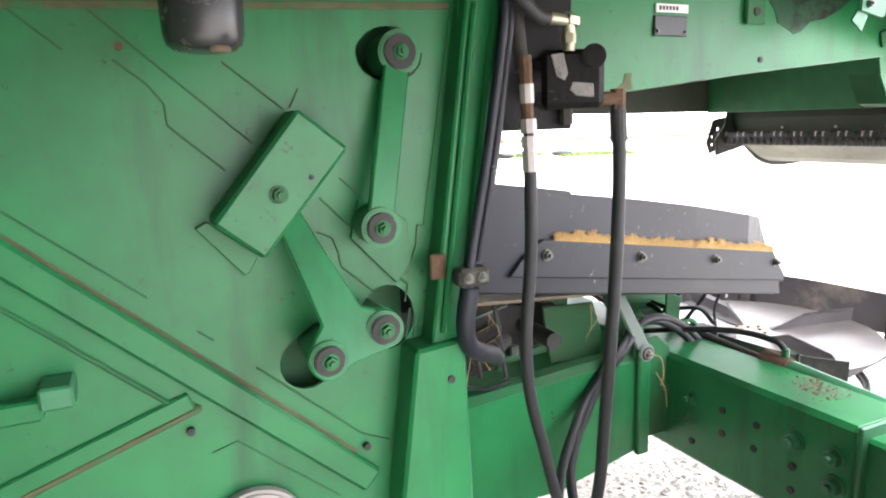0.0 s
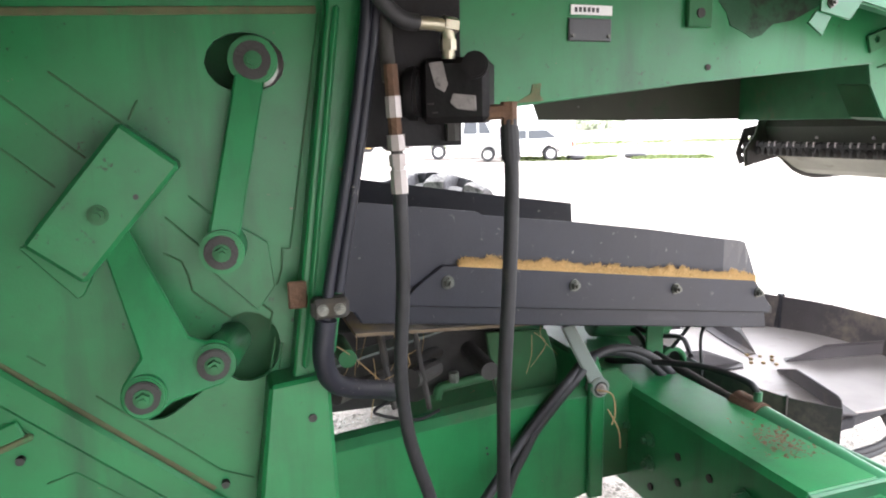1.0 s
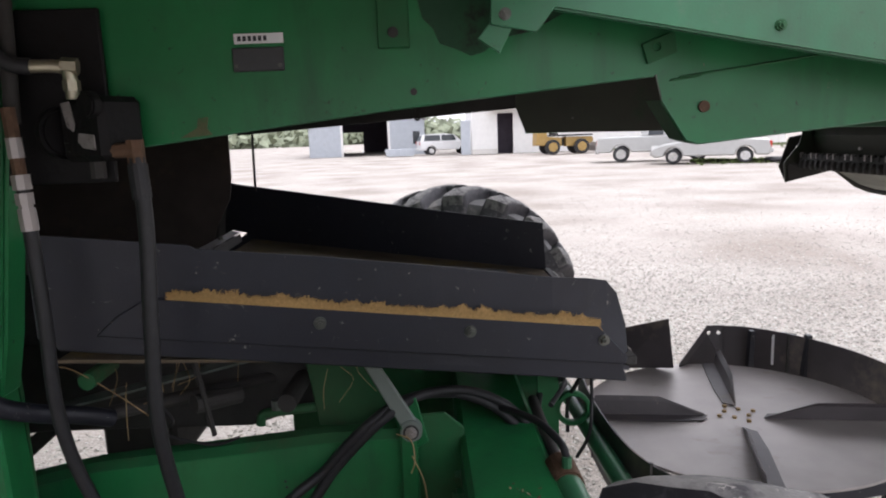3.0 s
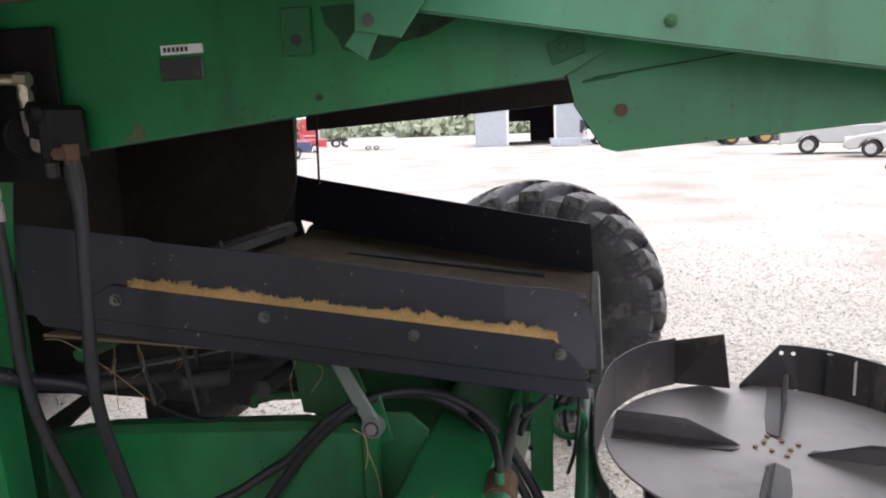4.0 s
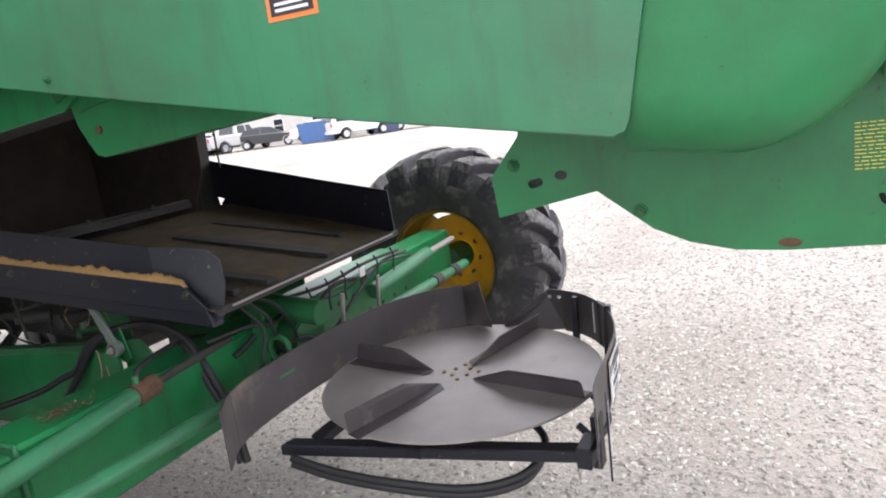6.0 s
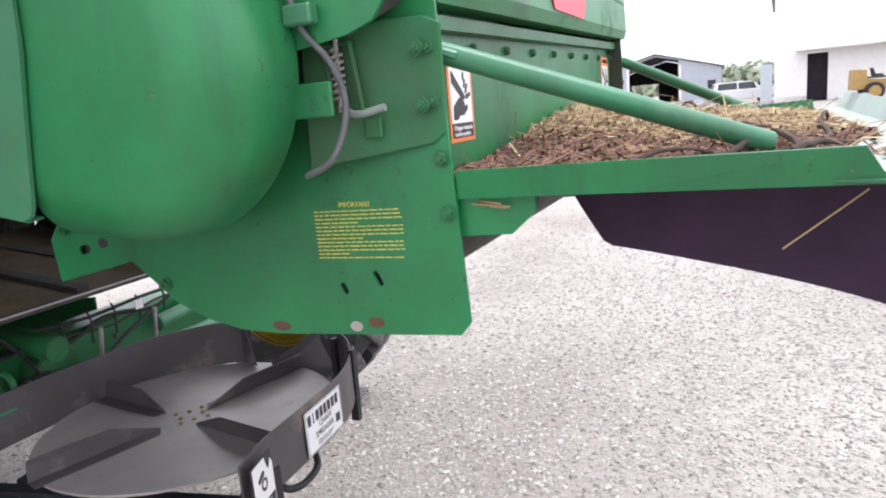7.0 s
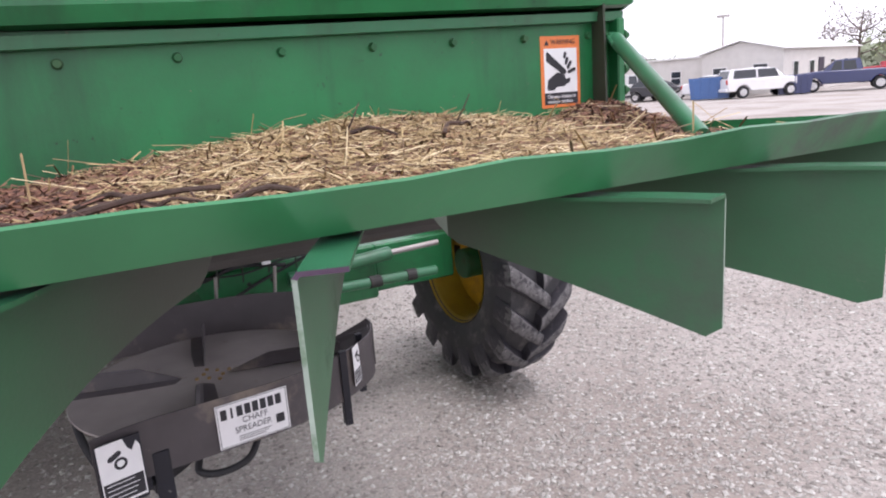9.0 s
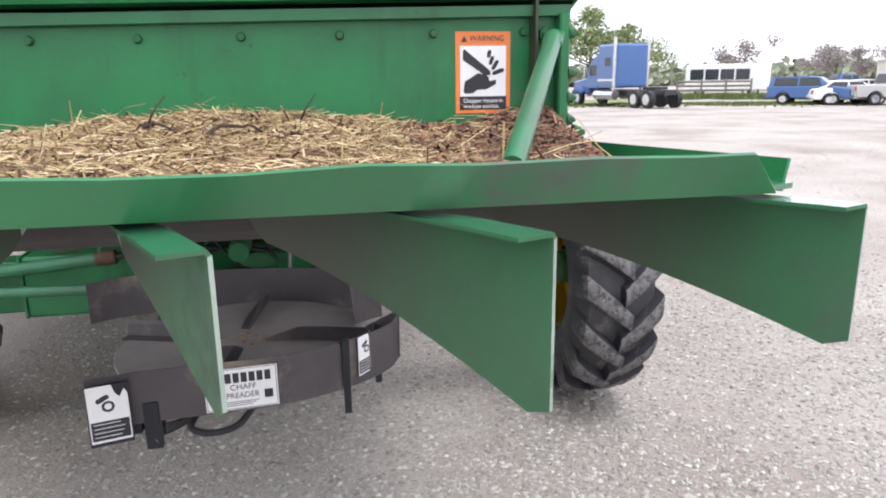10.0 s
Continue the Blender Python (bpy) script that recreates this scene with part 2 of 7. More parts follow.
def root_brown_material():
    """Vane paint that turns softly to dark brown towards the roots."""
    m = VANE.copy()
    m.name = "root_brown_vane_paint"
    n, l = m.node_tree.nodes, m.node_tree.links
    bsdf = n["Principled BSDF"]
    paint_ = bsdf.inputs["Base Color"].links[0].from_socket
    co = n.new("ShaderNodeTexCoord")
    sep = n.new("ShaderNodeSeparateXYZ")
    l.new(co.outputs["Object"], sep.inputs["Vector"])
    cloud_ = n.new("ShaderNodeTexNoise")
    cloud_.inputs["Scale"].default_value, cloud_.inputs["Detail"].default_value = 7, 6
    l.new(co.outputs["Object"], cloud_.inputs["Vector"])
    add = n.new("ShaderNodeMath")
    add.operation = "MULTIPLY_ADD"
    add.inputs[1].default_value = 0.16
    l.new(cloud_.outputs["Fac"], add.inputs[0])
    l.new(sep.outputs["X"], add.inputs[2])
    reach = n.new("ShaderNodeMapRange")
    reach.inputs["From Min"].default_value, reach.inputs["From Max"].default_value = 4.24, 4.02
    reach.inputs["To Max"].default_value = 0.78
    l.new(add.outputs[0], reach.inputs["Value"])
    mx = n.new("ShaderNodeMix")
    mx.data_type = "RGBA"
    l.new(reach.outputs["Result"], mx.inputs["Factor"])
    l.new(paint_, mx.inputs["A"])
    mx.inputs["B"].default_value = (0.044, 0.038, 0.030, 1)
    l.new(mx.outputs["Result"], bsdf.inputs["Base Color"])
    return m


ROOT_BROWN = root_brown_material()
LIP = mat("scuffed_lip_paint", (0.025, 0.160, 0.060), 0.30, grain=12, vary=0.18, stain=(0.095, 0.082, 0.088), stain_at=0.59, stain_scale=2.6, bump=0.08, bump_scale=40, scratch=(0.16, 0.14, 0.12), grime=(0.045, 0.080, 0.050), spec=0.6)
FUZZ = mat("golden_chaff", (0.42, 0.265, 0.105), 0.95, grain=200, vary=0.4, stain=(0.55, 0.41, 0.22), stain_at=0.62, stain_scale=40, bump=0.8, bump_scale=400)
GREASE = mat("black_grease", (0.012, 0.012, 0.012), 0.42, grain=24, vary=0.4, stain=(0.030, 0.027, 0.022), stain_at=0.58, stain_scale=9, bump=0.3)
LEVER = mat("grey_painted_lever", (0.17, 0.20, 0.18), 0.5, grain=16, vary=0.15, stain=(0.09, 0.10, 0.08), stain_at=0.58, stain_scale=8, bump=0.08)
CABLE = mat("weathered_cable", (0.075, 0.078, 0.080), 0.6, grain=60, vary=0.3, bump=0.15)
STEM = mat("dark_stalk", (0.068, 0.040, 0.030), 0.8, grain=70, vary=0.4, bump=0.4, island=0.4)
WHITE_STICKER = mat("white_sticker", (0.74, 0.74, 0.74), 0.45, grain=30, vary=0.06, stain=(0.5, 0.47, 0.44), stain_at=0.66, bump=0.0)
ORANGE = mat("orange_sticker", (0.72, 0.20, 0.05), 0.45, grain=30, vary=0.08, bump=0.0)
INK = mat("black_ink", (0.02, 0.02, 0.025), 0.5, grain=30, vary=0.1, bump=0.0)
YELLOW_INK = mat("yellow_ink", (0.50, 0.45, 0.07), 0.5, grain=60, vary=0.2, bump=0.0)
RED = mat("red_reflector", (0.55, 0.06, 0.09), 0.4, grain=30, vary=0.12, bump=0.0)
TRAY = mat("dusty_tray_sheet", (0.125, 0.098, 0.068), 0.8, grain=12, vary=0.3, stain=(0.20, 0.145, 0.068), stain_at=0.54, stain_scale=5, bump=0.2, spec=0.12)
ALU = mat("data_plate", (0.05, 0.052, 0.055), 0.4, metal=0.3, grain=60, vary=0.2, bump=0.1)


# ---- builders ----
def part(name, bm, material, parent=None, label="", smooth=False):
    """Links a bmesh as one mesh object, under a thing or a part."""
    me = bpy.data.meshes.new(name)
    bmesh.ops.recalc_face_normals(bm, faces=bm.faces)
    bm.to_mesh(me)
    bm.free()
    me.materials.append(material)
    if smooth:
        for p in me.polygons:
            p.use_smooth = True
        me.set_sharp_from_angle(angle=radians(38))
    ob = new(name, me)
    if parent is not None:
        ob.parent = parent
        ob.matrix_parent_inverse = parent.matrix_basis.inverted()
    if label:
        tagged(ob, label)
    return ob


def thing(name, label, category, group="", kind="", at=(0, 0, 0)):
    ob = new(name)
    ob.location = at
    ob.empty_display_size = 0.1
    return tagged(ob, label, category, group, kind)


def bevel(bm, width, seg=1, angle=30):
    es = [e for e in bm.edges if len(e.link_faces) == 2 and e.calc_face_angle(0) > radians(angle)]
    if width > 0 and es:
        bmesh.ops.bevel(bm, geom=es, offset=width, segments=seg, affect="EDGES", clamp_overlap=True)


def box(lo, hi, b=0.003, bm=None, m=None):
    bm = bm or bmesh.new()
    size = [h - a for a, h in zip(lo, hi)]
    mid = [(h + a) / 2 for a, h in zip(lo, hi)]
    t = Matrix.Translation(mid) @ Matrix.Diagonal((*size, 1))
    bmesh.ops.create_cube(bm, size=1, matrix=(m @ t) if m is not None else t)
    bevel(bm, b)
    return bm


def prism(pts, axis, a, b, bev=0.002, holes=(), bm=None):
    """A plate: an outline in the plane across axis ('x': y,z; 'y': x,z; 'z': x,y), from a to b along it, with holes through it."""
    bm = bm or bmesh.new()

    def at(p, d):
        return (d, p[0], p[1]) if axis == "x" else (p[0], d, p[1]) if axis == "y" else (p[0], p[1], d)

    edges = []
    for loop in (pts, *holes):
        vs = [bm.verts.new(at(p, a)) for p in loop]
        edges += [bm.edges.new((vs[i], vs[(i + 1) % len(vs)])) for i in range(len(vs))]
    if holes:
        faces = [f for f in bmesh.ops.triangle_fill(bm, use_beauty=True, edges=edges)["geom"] if isinstance(f, bmesh.types.BMFace)]
    else:
        faces = [bm.faces.new(vs)]
    made = bmesh.ops.extrude_face_region(bm, geom=faces)["geom"]
    d = b - a
    off = (d, 0, 0) if axis == "x" else (0, d, 0) if axis == "y" else (0, 0, d)
    bmesh.ops.translate(bm, vec=off, verts=[v for v in made if isinstance(v, bmesh.types.BMVert)])
    bmesh.ops.recalc_face_normals(bm, faces=bm.faces)
    if bev:
        bevel(bm, bev)
    return bm


def arc(cx, cy, r, a0, a1, n=12, ry=None):
    ry = r if ry is None else ry
    return [(cx + r * math.cos(radians(a0 + (a1 - a0) * i / n)), cy + ry * math.sin(radians(a0 + (a1 - a0) * i / n))) for i in range(n + 1)]


def capsule(p, q, r, n=8):
    a = math.degrees(math.atan2(q[1] - p[1], q[0] - p[0]))
    return arc(q[0], q[1], r, a - 90, a + 90, n) + arc(p[0], p[1], r, a + 90, a + 270, n)


def rod(p, q, r, r2=None, seg=14, b=0.0, bm=None):
    """A round bar from p to q."""
    bm = bm or bmesh.new()
    p, q = Vector(p), Vector(q)
    d = q - p
    m = Matrix.Translation((p + q) / 2) @ d.to_track_quat("Z", "Y").to_matrix().to_4x4()
    bmesh.ops.create_cone(bm, cap_ends=True, segments=seg, radius1=r, radius2=r if r2 is None else r2, depth=d.length, matrix=m)
    bevel(bm, b, 2, 50)
    return bm


def smooth_line(pts, n=10):
    """A smooth line through points (Catmull-Rom)."""
    ps = [Vector(p) for p in pts]
    ps = [ps[0] * 2 - ps[1]] + ps + [ps[-1] * 2 - ps[-2]]
    out = []
    for i in range(1, len(ps) - 2):
        for k in range(n):
            t = k / n
            a, b, c, d = ps[i - 1:i + 3]
            out.append(0.5 * (2 * b + (c - a) * t + (2 * a - 5 * b + 4 * c - d) * t * t + (3 * b - a - 3 * c + d) * t ** 3))
    return out + [ps[-2]]


def tube(pts, r, seg=10, n=8, bm=None, taper=1.0):
    """A hose or pipe along a smooth line."""
    bm = bm or bmesh.new()
    line = smooth_line(pts, n) if n > 1 else [Vector(p) for p in pts]
    up = Vector((0.31, 0.17, 0.93))
    rings = []
    for i, p in enumerate(line):
        d = (line[min(i + 1, len(line) - 1)] - line[max(i - 1, 0)]).normalized()
        s = d.cross(up)
        s = s.normalized() if s.length > 1e-4 else Vector((1, 0, 0))
        w = s.cross(d)
        up = w
        rr = r * (1 + (taper - 1) * i / (len(line) - 1))
        rings.append([bm.verts.new(p + rr * (math.cos(2 * math.pi * k / seg) * s + math.sin(2 * math.pi * k / seg) * w)) for k in range(seg)])
    for a, b in zip(rings, rings[1:]):
        for k in range(seg):
            bm.faces.new((a[k], a[(k + 1) % seg], b[(k + 1) % seg], b[k]))
    bm.faces.new(rings[0][::-1])
    bm.faces.new(rings[-1])
    return bm


def sheet(rows, t, bev=0.0):
    """A bent metal sheet of thickness t over a grid of points."""
    bm = bmesh.new()
    vs = [[bm.verts.new(p) for p in row] for row in rows]
    for a, b in zip(vs, vs[1:]):
        for i in range(len(a) - 1):
            bm.faces.new((a[i], a[i + 1], b[i + 1], b[i]))
    bmesh.ops.recalc_face_normals(bm, faces=bm.faces)
    bmesh.ops.solidify(bm, geom=list(bm.faces), thickness=t)
    return bm


def bolt(at, way, r, parent, name="bolt", material=None, washer=True):
    """A hexagon bolt head on a washer."""
    p, w = Vector(at), Vector(way).normalized()
    bm = bmesh.new()
    if washer:
        rod(p - w * 0.002, p + w * 0.003, r * 1.5, seg=16, bm=bm)
    rod(p, p + w * r * 1.3, r * 1.12, seg=6, bm=bm)
    rod(p + w * r * 1.1, p + w * r * 2.0, r * 0.55, seg=10, bm=bm)
    return part(name, bm, material or BOLT, parent)


def lettering(text, height, name, material, parent, m, width=0.0):
    """Raised flat lettering in the built-in font, as a mesh, centred on the pose m."""
    cu = bpy.data.curves.new(name, "FONT")
    cu.body, cu.size, cu.align_x, cu.align_y, cu.extrude = text, height, "CENTER", "CENTER", 0.0004
    tmp = new(name + "_text", cu)
    dg = bpy.context.evaluated_depsgraph_get()
    me = bpy.data.meshes.new_from_object(tmp.evaluated_get(dg))
    bpy.data.objects.remove(tmp)
    if width:
        xs = [v.co.x for v in me.vertices]
        k = width / (max(xs) - min(xs))
        for v in me.vertices:
            v.co.x *= k
    me.transform(m)
    me.materials.clear()
    me.materials.append(material)
    ob = new(name, me)
    ob.parent = parent
    ob.matrix_parent_inverse = parent.matrix_basis.inverted()
    return ob


SIDE = pose(0, 0, 0, 90, 0, 0)      # flat drawing upright, facing -y, x to the right
REAR = pose(0, 0, 0, 90, 0, 90)     # flat drawing upright, facing +x, y to the right

# ---- ground ----
def ground_material():
    m = bpy.data.materials.new("gravel_ground")
    m.use_nodes = True
    n, l = m.node_tree.nodes, m.node_tree.links
    bsdf = n["Principled BSDF"]
    co = n.new("ShaderNodeTexCoord")
    st = n.new("ShaderNodeTexVoronoi")
    st.inputs["Scale"].default_value = 55
    st2 = n.new("ShaderNodeTexVoronoi")
    st2.inputs["Scale"].default_value = 130
    big = n.new("ShaderNodeTexNoise")
    big.inputs["Scale"].default_value, big.inputs["Detail"].default_value = 0.55, 7
    big.inputs["Roughness"].default_value = 0.62
    track = n.new("ShaderNodeTexNoise")
    track.inputs["Scale"].default_value, track.inputs["Detail"].default_value = 0.42, 7
    for t in (st, st2, big, track):
        l.new(co.outputs["Object"], t.inputs["Vector"])
    stone = ramp(n, [(0.0, (0.23, 0.212, 0.208)), (0.35, (0.31, 0.292, 0.284)), (0.7, (0.36, 0.342, 0.332)), (1.0, (0.45, 0.432, 0.42))])
    sep = n.new("ShaderNodeSeparateColor")
    l.new(st.outputs["Color"], sep.inputs["Color"])
    l.new(sep.outputs["Red"], stone.inputs["Fac"])
    stone2 = ramp(n, [(0.0, (0.24, 0.22, 0.225)), (1.0, (0.44, 0.418, 0.41))])
    sep2 = n.new("ShaderNodeSeparateColor")
    l.new(st2.outputs["Color"], sep2.inputs["Color"])
    l.new(sep2.outputs["Green"], stone2.inputs["Fac"])
    mx = n.new("ShaderNodeMix")
    mx.data_type = "RGBA"
    mx.inputs["Factor"].default_value = 0.5
    l.new(stone.outputs["Color"], mx.inputs["A"])
    l.new(stone2.outputs["Color"], mx.inputs["B"])
    dust = ramp(n, [(0.42, (0, 0, 0)), (0.66, (0.6, 0.6, 0.6))])
    l.new(big.outputs["Fac"], dust.inputs["Fac"])
    mx2 = n.new("ShaderNodeMix")
    mx2.data_type = "RGBA"
    l.new(dust.outputs["Color"], mx2.inputs["Factor"])
    l.new(mx.outputs["Result"], mx2.inputs["A"])
    mx2.inputs["B"].default_value = (0.33, 0.305, 0.30, 1)
    tr = ramp(n, [(0.33, (0.74, 0.680, 0.600)), (0.50, (1.01, 0.975, 0.895)), (0.66, (1.16, 1.13, 1.045))])
    l.new(track.outputs["Fac"], tr.inputs["Fac"])
    mul = n.new("ShaderNodeMix")
    mul.data_type, mul.blend_type = "RGBA", "MULTIPLY"
    mul.inputs["Factor"].default_value = 1
    l.new(mx2.outputs["Result"], mul.inputs["A"])
    l.new(tr.outputs["Color"], mul.inputs["B"])
    l.new(mul.outputs["Result"], bsdf.inputs["Base Color"])
    bsdf.inputs["Roughness"].default_value = 0.92
    bp = n.new("ShaderNodeBump")
    bp.inputs["Strength"].default_value, bp.inputs["Distance"].default_value = 0.45, 0.010
    l.new(st.outputs["Distance"], bp.inputs["Height"])
    bp.invert = True
    l.new(bp.outputs["Normal"], bsdf.inputs["Normal"])
    return m


GRAVEL = ground_material()
bm = bmesh.new()
N = 120
def spread(i):
    u = (i / N - 0.5) * 2
    return math.copysign(abs(u) ** 3.2 * 900 + abs(u) * 14, u)
grid = [[bm.verts.new((spread(i) + 2, spread(j) + 4, 0)) for j in range(N + 1)] for i in range(N + 1)]
for i in range(N):
    for j in range(N):
        bm.faces.new((grid[i][j], grid[i + 1][j], grid[i + 1][j + 1], grid[i][j + 1]))
for v in bm.verts:
    d = math.hypot(v.co.x - 2, v.co.y - 2)
    if d < 60:
        v.co.z = 0.012 * math.sin(v.co.x * 0.9 + 0.4) * math.cos(v.co.y * 0.7) - 0.012
ground = tagged(part("ground", bm, GRAVEL, smooth=True), "pale grey limestone gravel yard, dusty and wheel-worn", "ground", kind="structure")

# loose stones on the gravel
def stone_material():
    m = bpy.data.materials.new("limestone_chips")
    m.use_nodes = True
    n, l = m.node_tree.nodes, m.node_tree.links
    geo = n.new("ShaderNodeNewGeometry")
    r = ramp(n, [(0.0, (0.20, 0.182, 0.162)), (0.3, (0.29, 0.272, 0.246)), (0.8, (0.39, 0.370, 0.338)), (1.0, (0.51, 0.495, 0.455))])
    l.new(geo.outputs["Random Per Island"], r.inputs["Fac"])
    l.new(r.outputs["Color"], n["Principled BSDF"].inputs["Base Color"])
    n["Principled BSDF"].inputs["Roughness"].default_value = 0.9
    return m


def scatter(count, xs, ys, small, large, seed):
    """Faceted stones strewn over the ground, thickest about a middle and thinning out (middle, spread)."""
    rng = np.random.default_rng(seed)
    at_ = np.stack([rng.normal(*xs, count), rng.normal(*ys, count), np.zeros(count)], 1)
    at_ = at_[at_[:, 1] > 0.3]
    count = len(at_)
    size = small + (large - small) * rng.random(count) ** 2.8
    shape = np.array([(1, 0, 0), (-1, 0, 0), (0, 1, 0), (0, -1, 0), (0, 0, 1), (0, 0, -1)], float)
    v = shape[None] * rng.uniform(0.6, 1.25, (count, 6, 3)) + rng.uniform(-0.28, 0.28, (count, 6, 3))
    v *= size[:, None, None] * np.array((1, 1, 0.45))
    turn = rng.uniform(0, 6.28, count)
    c, s = np.cos(turn)[:, None], np.sin(turn)[:, None]
    v[..., 0], v[..., 1] = v[..., 0] * c - v[..., 1] * s, v[..., 0] * s + v[..., 1] * c
    v += at_[:, None]
    v[..., 2] += ground_z(at_[:, 0], at_[:, 1])[:, None] + size[:, None] * 0.15
    tri = np.array([(0, 2, 4), (2, 1, 4), (1, 3, 4), (3, 0, 4), (2, 0, 5), (1, 2, 5), (3, 1, 5), (0, 3, 5)])
    f = (tri[None] + 6 * np.arange(count)[:, None, None]).reshape(-1, 3)
    return v.reshape(-1, 3), f


def ground_z(x, y):
    """Height of the yard's soft swells."""
    return 0.012 * np.sin(x * 0.9 + 0.4) * np.cos(y * 0.7) - 0.012


me = bpy.data.meshes.new("gravel")
va, fa = scatter(165000, (3.4, 2.6), (3.6, 2.7), 0.0042, 0.019, 11)
vb, fb = scatter(20000, (0.0, 8.0), (9.0, 7.0), 0.006, 0.024, 12)
me.from_pydata(np.concatenate([va, vb]).tolist(), [], np.concatenate([fa, fb + len(va)]).tolist())
me.materials.append(stone_material())
tagged(new("gravel", me), "loose pale limestone chips strewn over the yard", "gravel", kind="stuff")

TIMBER_TAN = mat("tan_rubber_edge", (0.22, 0.18, 0.12), 0.8, grain=20, vary=0.25, bump=0.2)
# plain wall, out of view, added to darken the machine's near side
SHADE_WALL = mat("brown_sheeting", (0.10, 0.085, 0.075), 0.7, grain=3, vary=0.2, bump=0.1, stain=(0.07, 0.06, 0.055), stain_at=0.55, stain_scale=1.2)
tagged(part("shade_wall_south", box((-14.0, -3.35, -0.05), (-0.3, -3.20, 4.6), 0.01), SHADE_WALL), "plain unseen brown wall added to darken the near side", "wall", kind="structure")

# ---- combine harvester ----
combine = thing("combine_harvester", "green combine harvester with yellow wheels, dusty and scratched", "combine harvester", at=(1.5, 1.92, 0))
MID = 1.93          # the machine's middle, across


def mirror(y):
    return 2 * MID - y


# upper hull, out of reach of the view but for its rear face
hull = part("upper_body", box((-2.6, 1.19, 1.86), (3.5, 2.66, 3.1), 0.05), GREEN, combine)
# grain tank and engine deck, widened out of view to shade the wall below
deck = part("overhang_deck", box((-2.6, 0.62, 1.935), (1.30, 3.24, 3.2), 0.06), GREEN, combine, "unseen wide green upper deck added to shade the wall")
# overhead panel added to shade the wall; its unseen half is dark against bounce
part("overhead_shade_panel", sheet([[(-2.6, 1.118, 1.880), (0.2, 1.118, 1.880), (0.62, 1.118, 1.880)], [(-2.6, 0.40, 1.815), (0.2, 0.40, 1.825), (0.62, 0.45, 1.840)], [(-2.6, -0.72, 1.68), (0.2, -0.55, 1.72), (0.62, -0.35, 1.765)]], 0.03), OLIVE, deck, "unseen dark panel added overhead to shade the wall")
part("overhead_shade_panel", sheet([[(0.622, 1.118, 1.880), (1.60, 1.118, 1.880)], [(0.622, 0.45, 1.840), (1.58, 0.55, 1.866)], [(0.622, -0.35, 1.765), (1.50, 0.06, 1.848)]], 0.03), TIMBER_TAN, deck, "dusty tan underside of an overhead panel widened for shade")
# shelf above the view, added only to darken the top of the wall
part("shade_ledge", box((-2.6, 0.66, 1.765), (0.40, 1.117, 1.810), 0.006), GREEN_WORN, deck, "unseen shelf added overhead to darken the wall top")
# box out of view at the front, added to cut light from the left
part("front_block", box((-2.6, 0.16, 0.40), (-0.27, 1.145, 1.755), 0.04), GREEN, combine, "unseen green box added to block light from the left")
part("floor_pan", box((-2.6, 1.20, 1.80), (3.0, 2.66, 1.856), 0.004), DARK, combine, "plain dark underside")

# near side wall with its slots
outer = [(-2.6, 0.62), (0.40, 0.62), (0.47, 0.97), (0.545, 1.20), (0.565, 1.36), (0.620, 1.725), (0.66, 2.3), (-2.6, 2.3)]
slot_a = arc(0.462, 1.654, 0.060, 0, 337.5, 15, 0.046)
slot_d = capsule((0.288, 1.142), (0.330, 1.170), 0.047)
slot_c = arc(0.436, 1.200, 0.052, 0, 337.5, 15, 0.060)
side = part("side_wall", prism(outer, "y", 1.150, 1.158, 0, [slot_a[::-1], slot_d[::-1], slot_c[::-1]]), GREEN, combine, "dented green side wall with slotted openings")
part("inner_wall", box((-2.5, 1.25, 0.6), (0.50, 1.26, 1.79), 0), GREEN_WORN, combine, "dark inner wall behind the slots")
far_outer = [(-2.6, 0.62), (0.40, 0.62), (0.47, 0.97), (0.480, 1.16), (0.490, 1.28), (0.505, 1.40), (0.520, 1.62), (0.53, 2.3), (-2.6, 2.3)]
part("side_wall", prism(far_outer, "y", mirror(1.158), mirror(1.150), 0), GREEN, combine, "green side wall")

# thin doubler plates and pressed ribs on the wall
def strip(p, q, w, y, depth, mat_, name, lab="", parent=side):
    """A pressed rib on the wall from p to q (x, z), w wide."""
    d = Vector((q[0] - p[0], q[1] - p[1])).normalized()
    s = Vector((-d.y, d.x)) * w / 2
    pts = [(p[0] + s.x, p[1] + s.y), (p[0] - s.x, p[1] - s.y), (q[0] - s.x, q[1] - s.y), (q[0] + s.x, q[1] + s.y)]
    return part(name, prism(pts, "y", y - depth, y, min(depth, w) * 0.42), mat_, parent, lab)


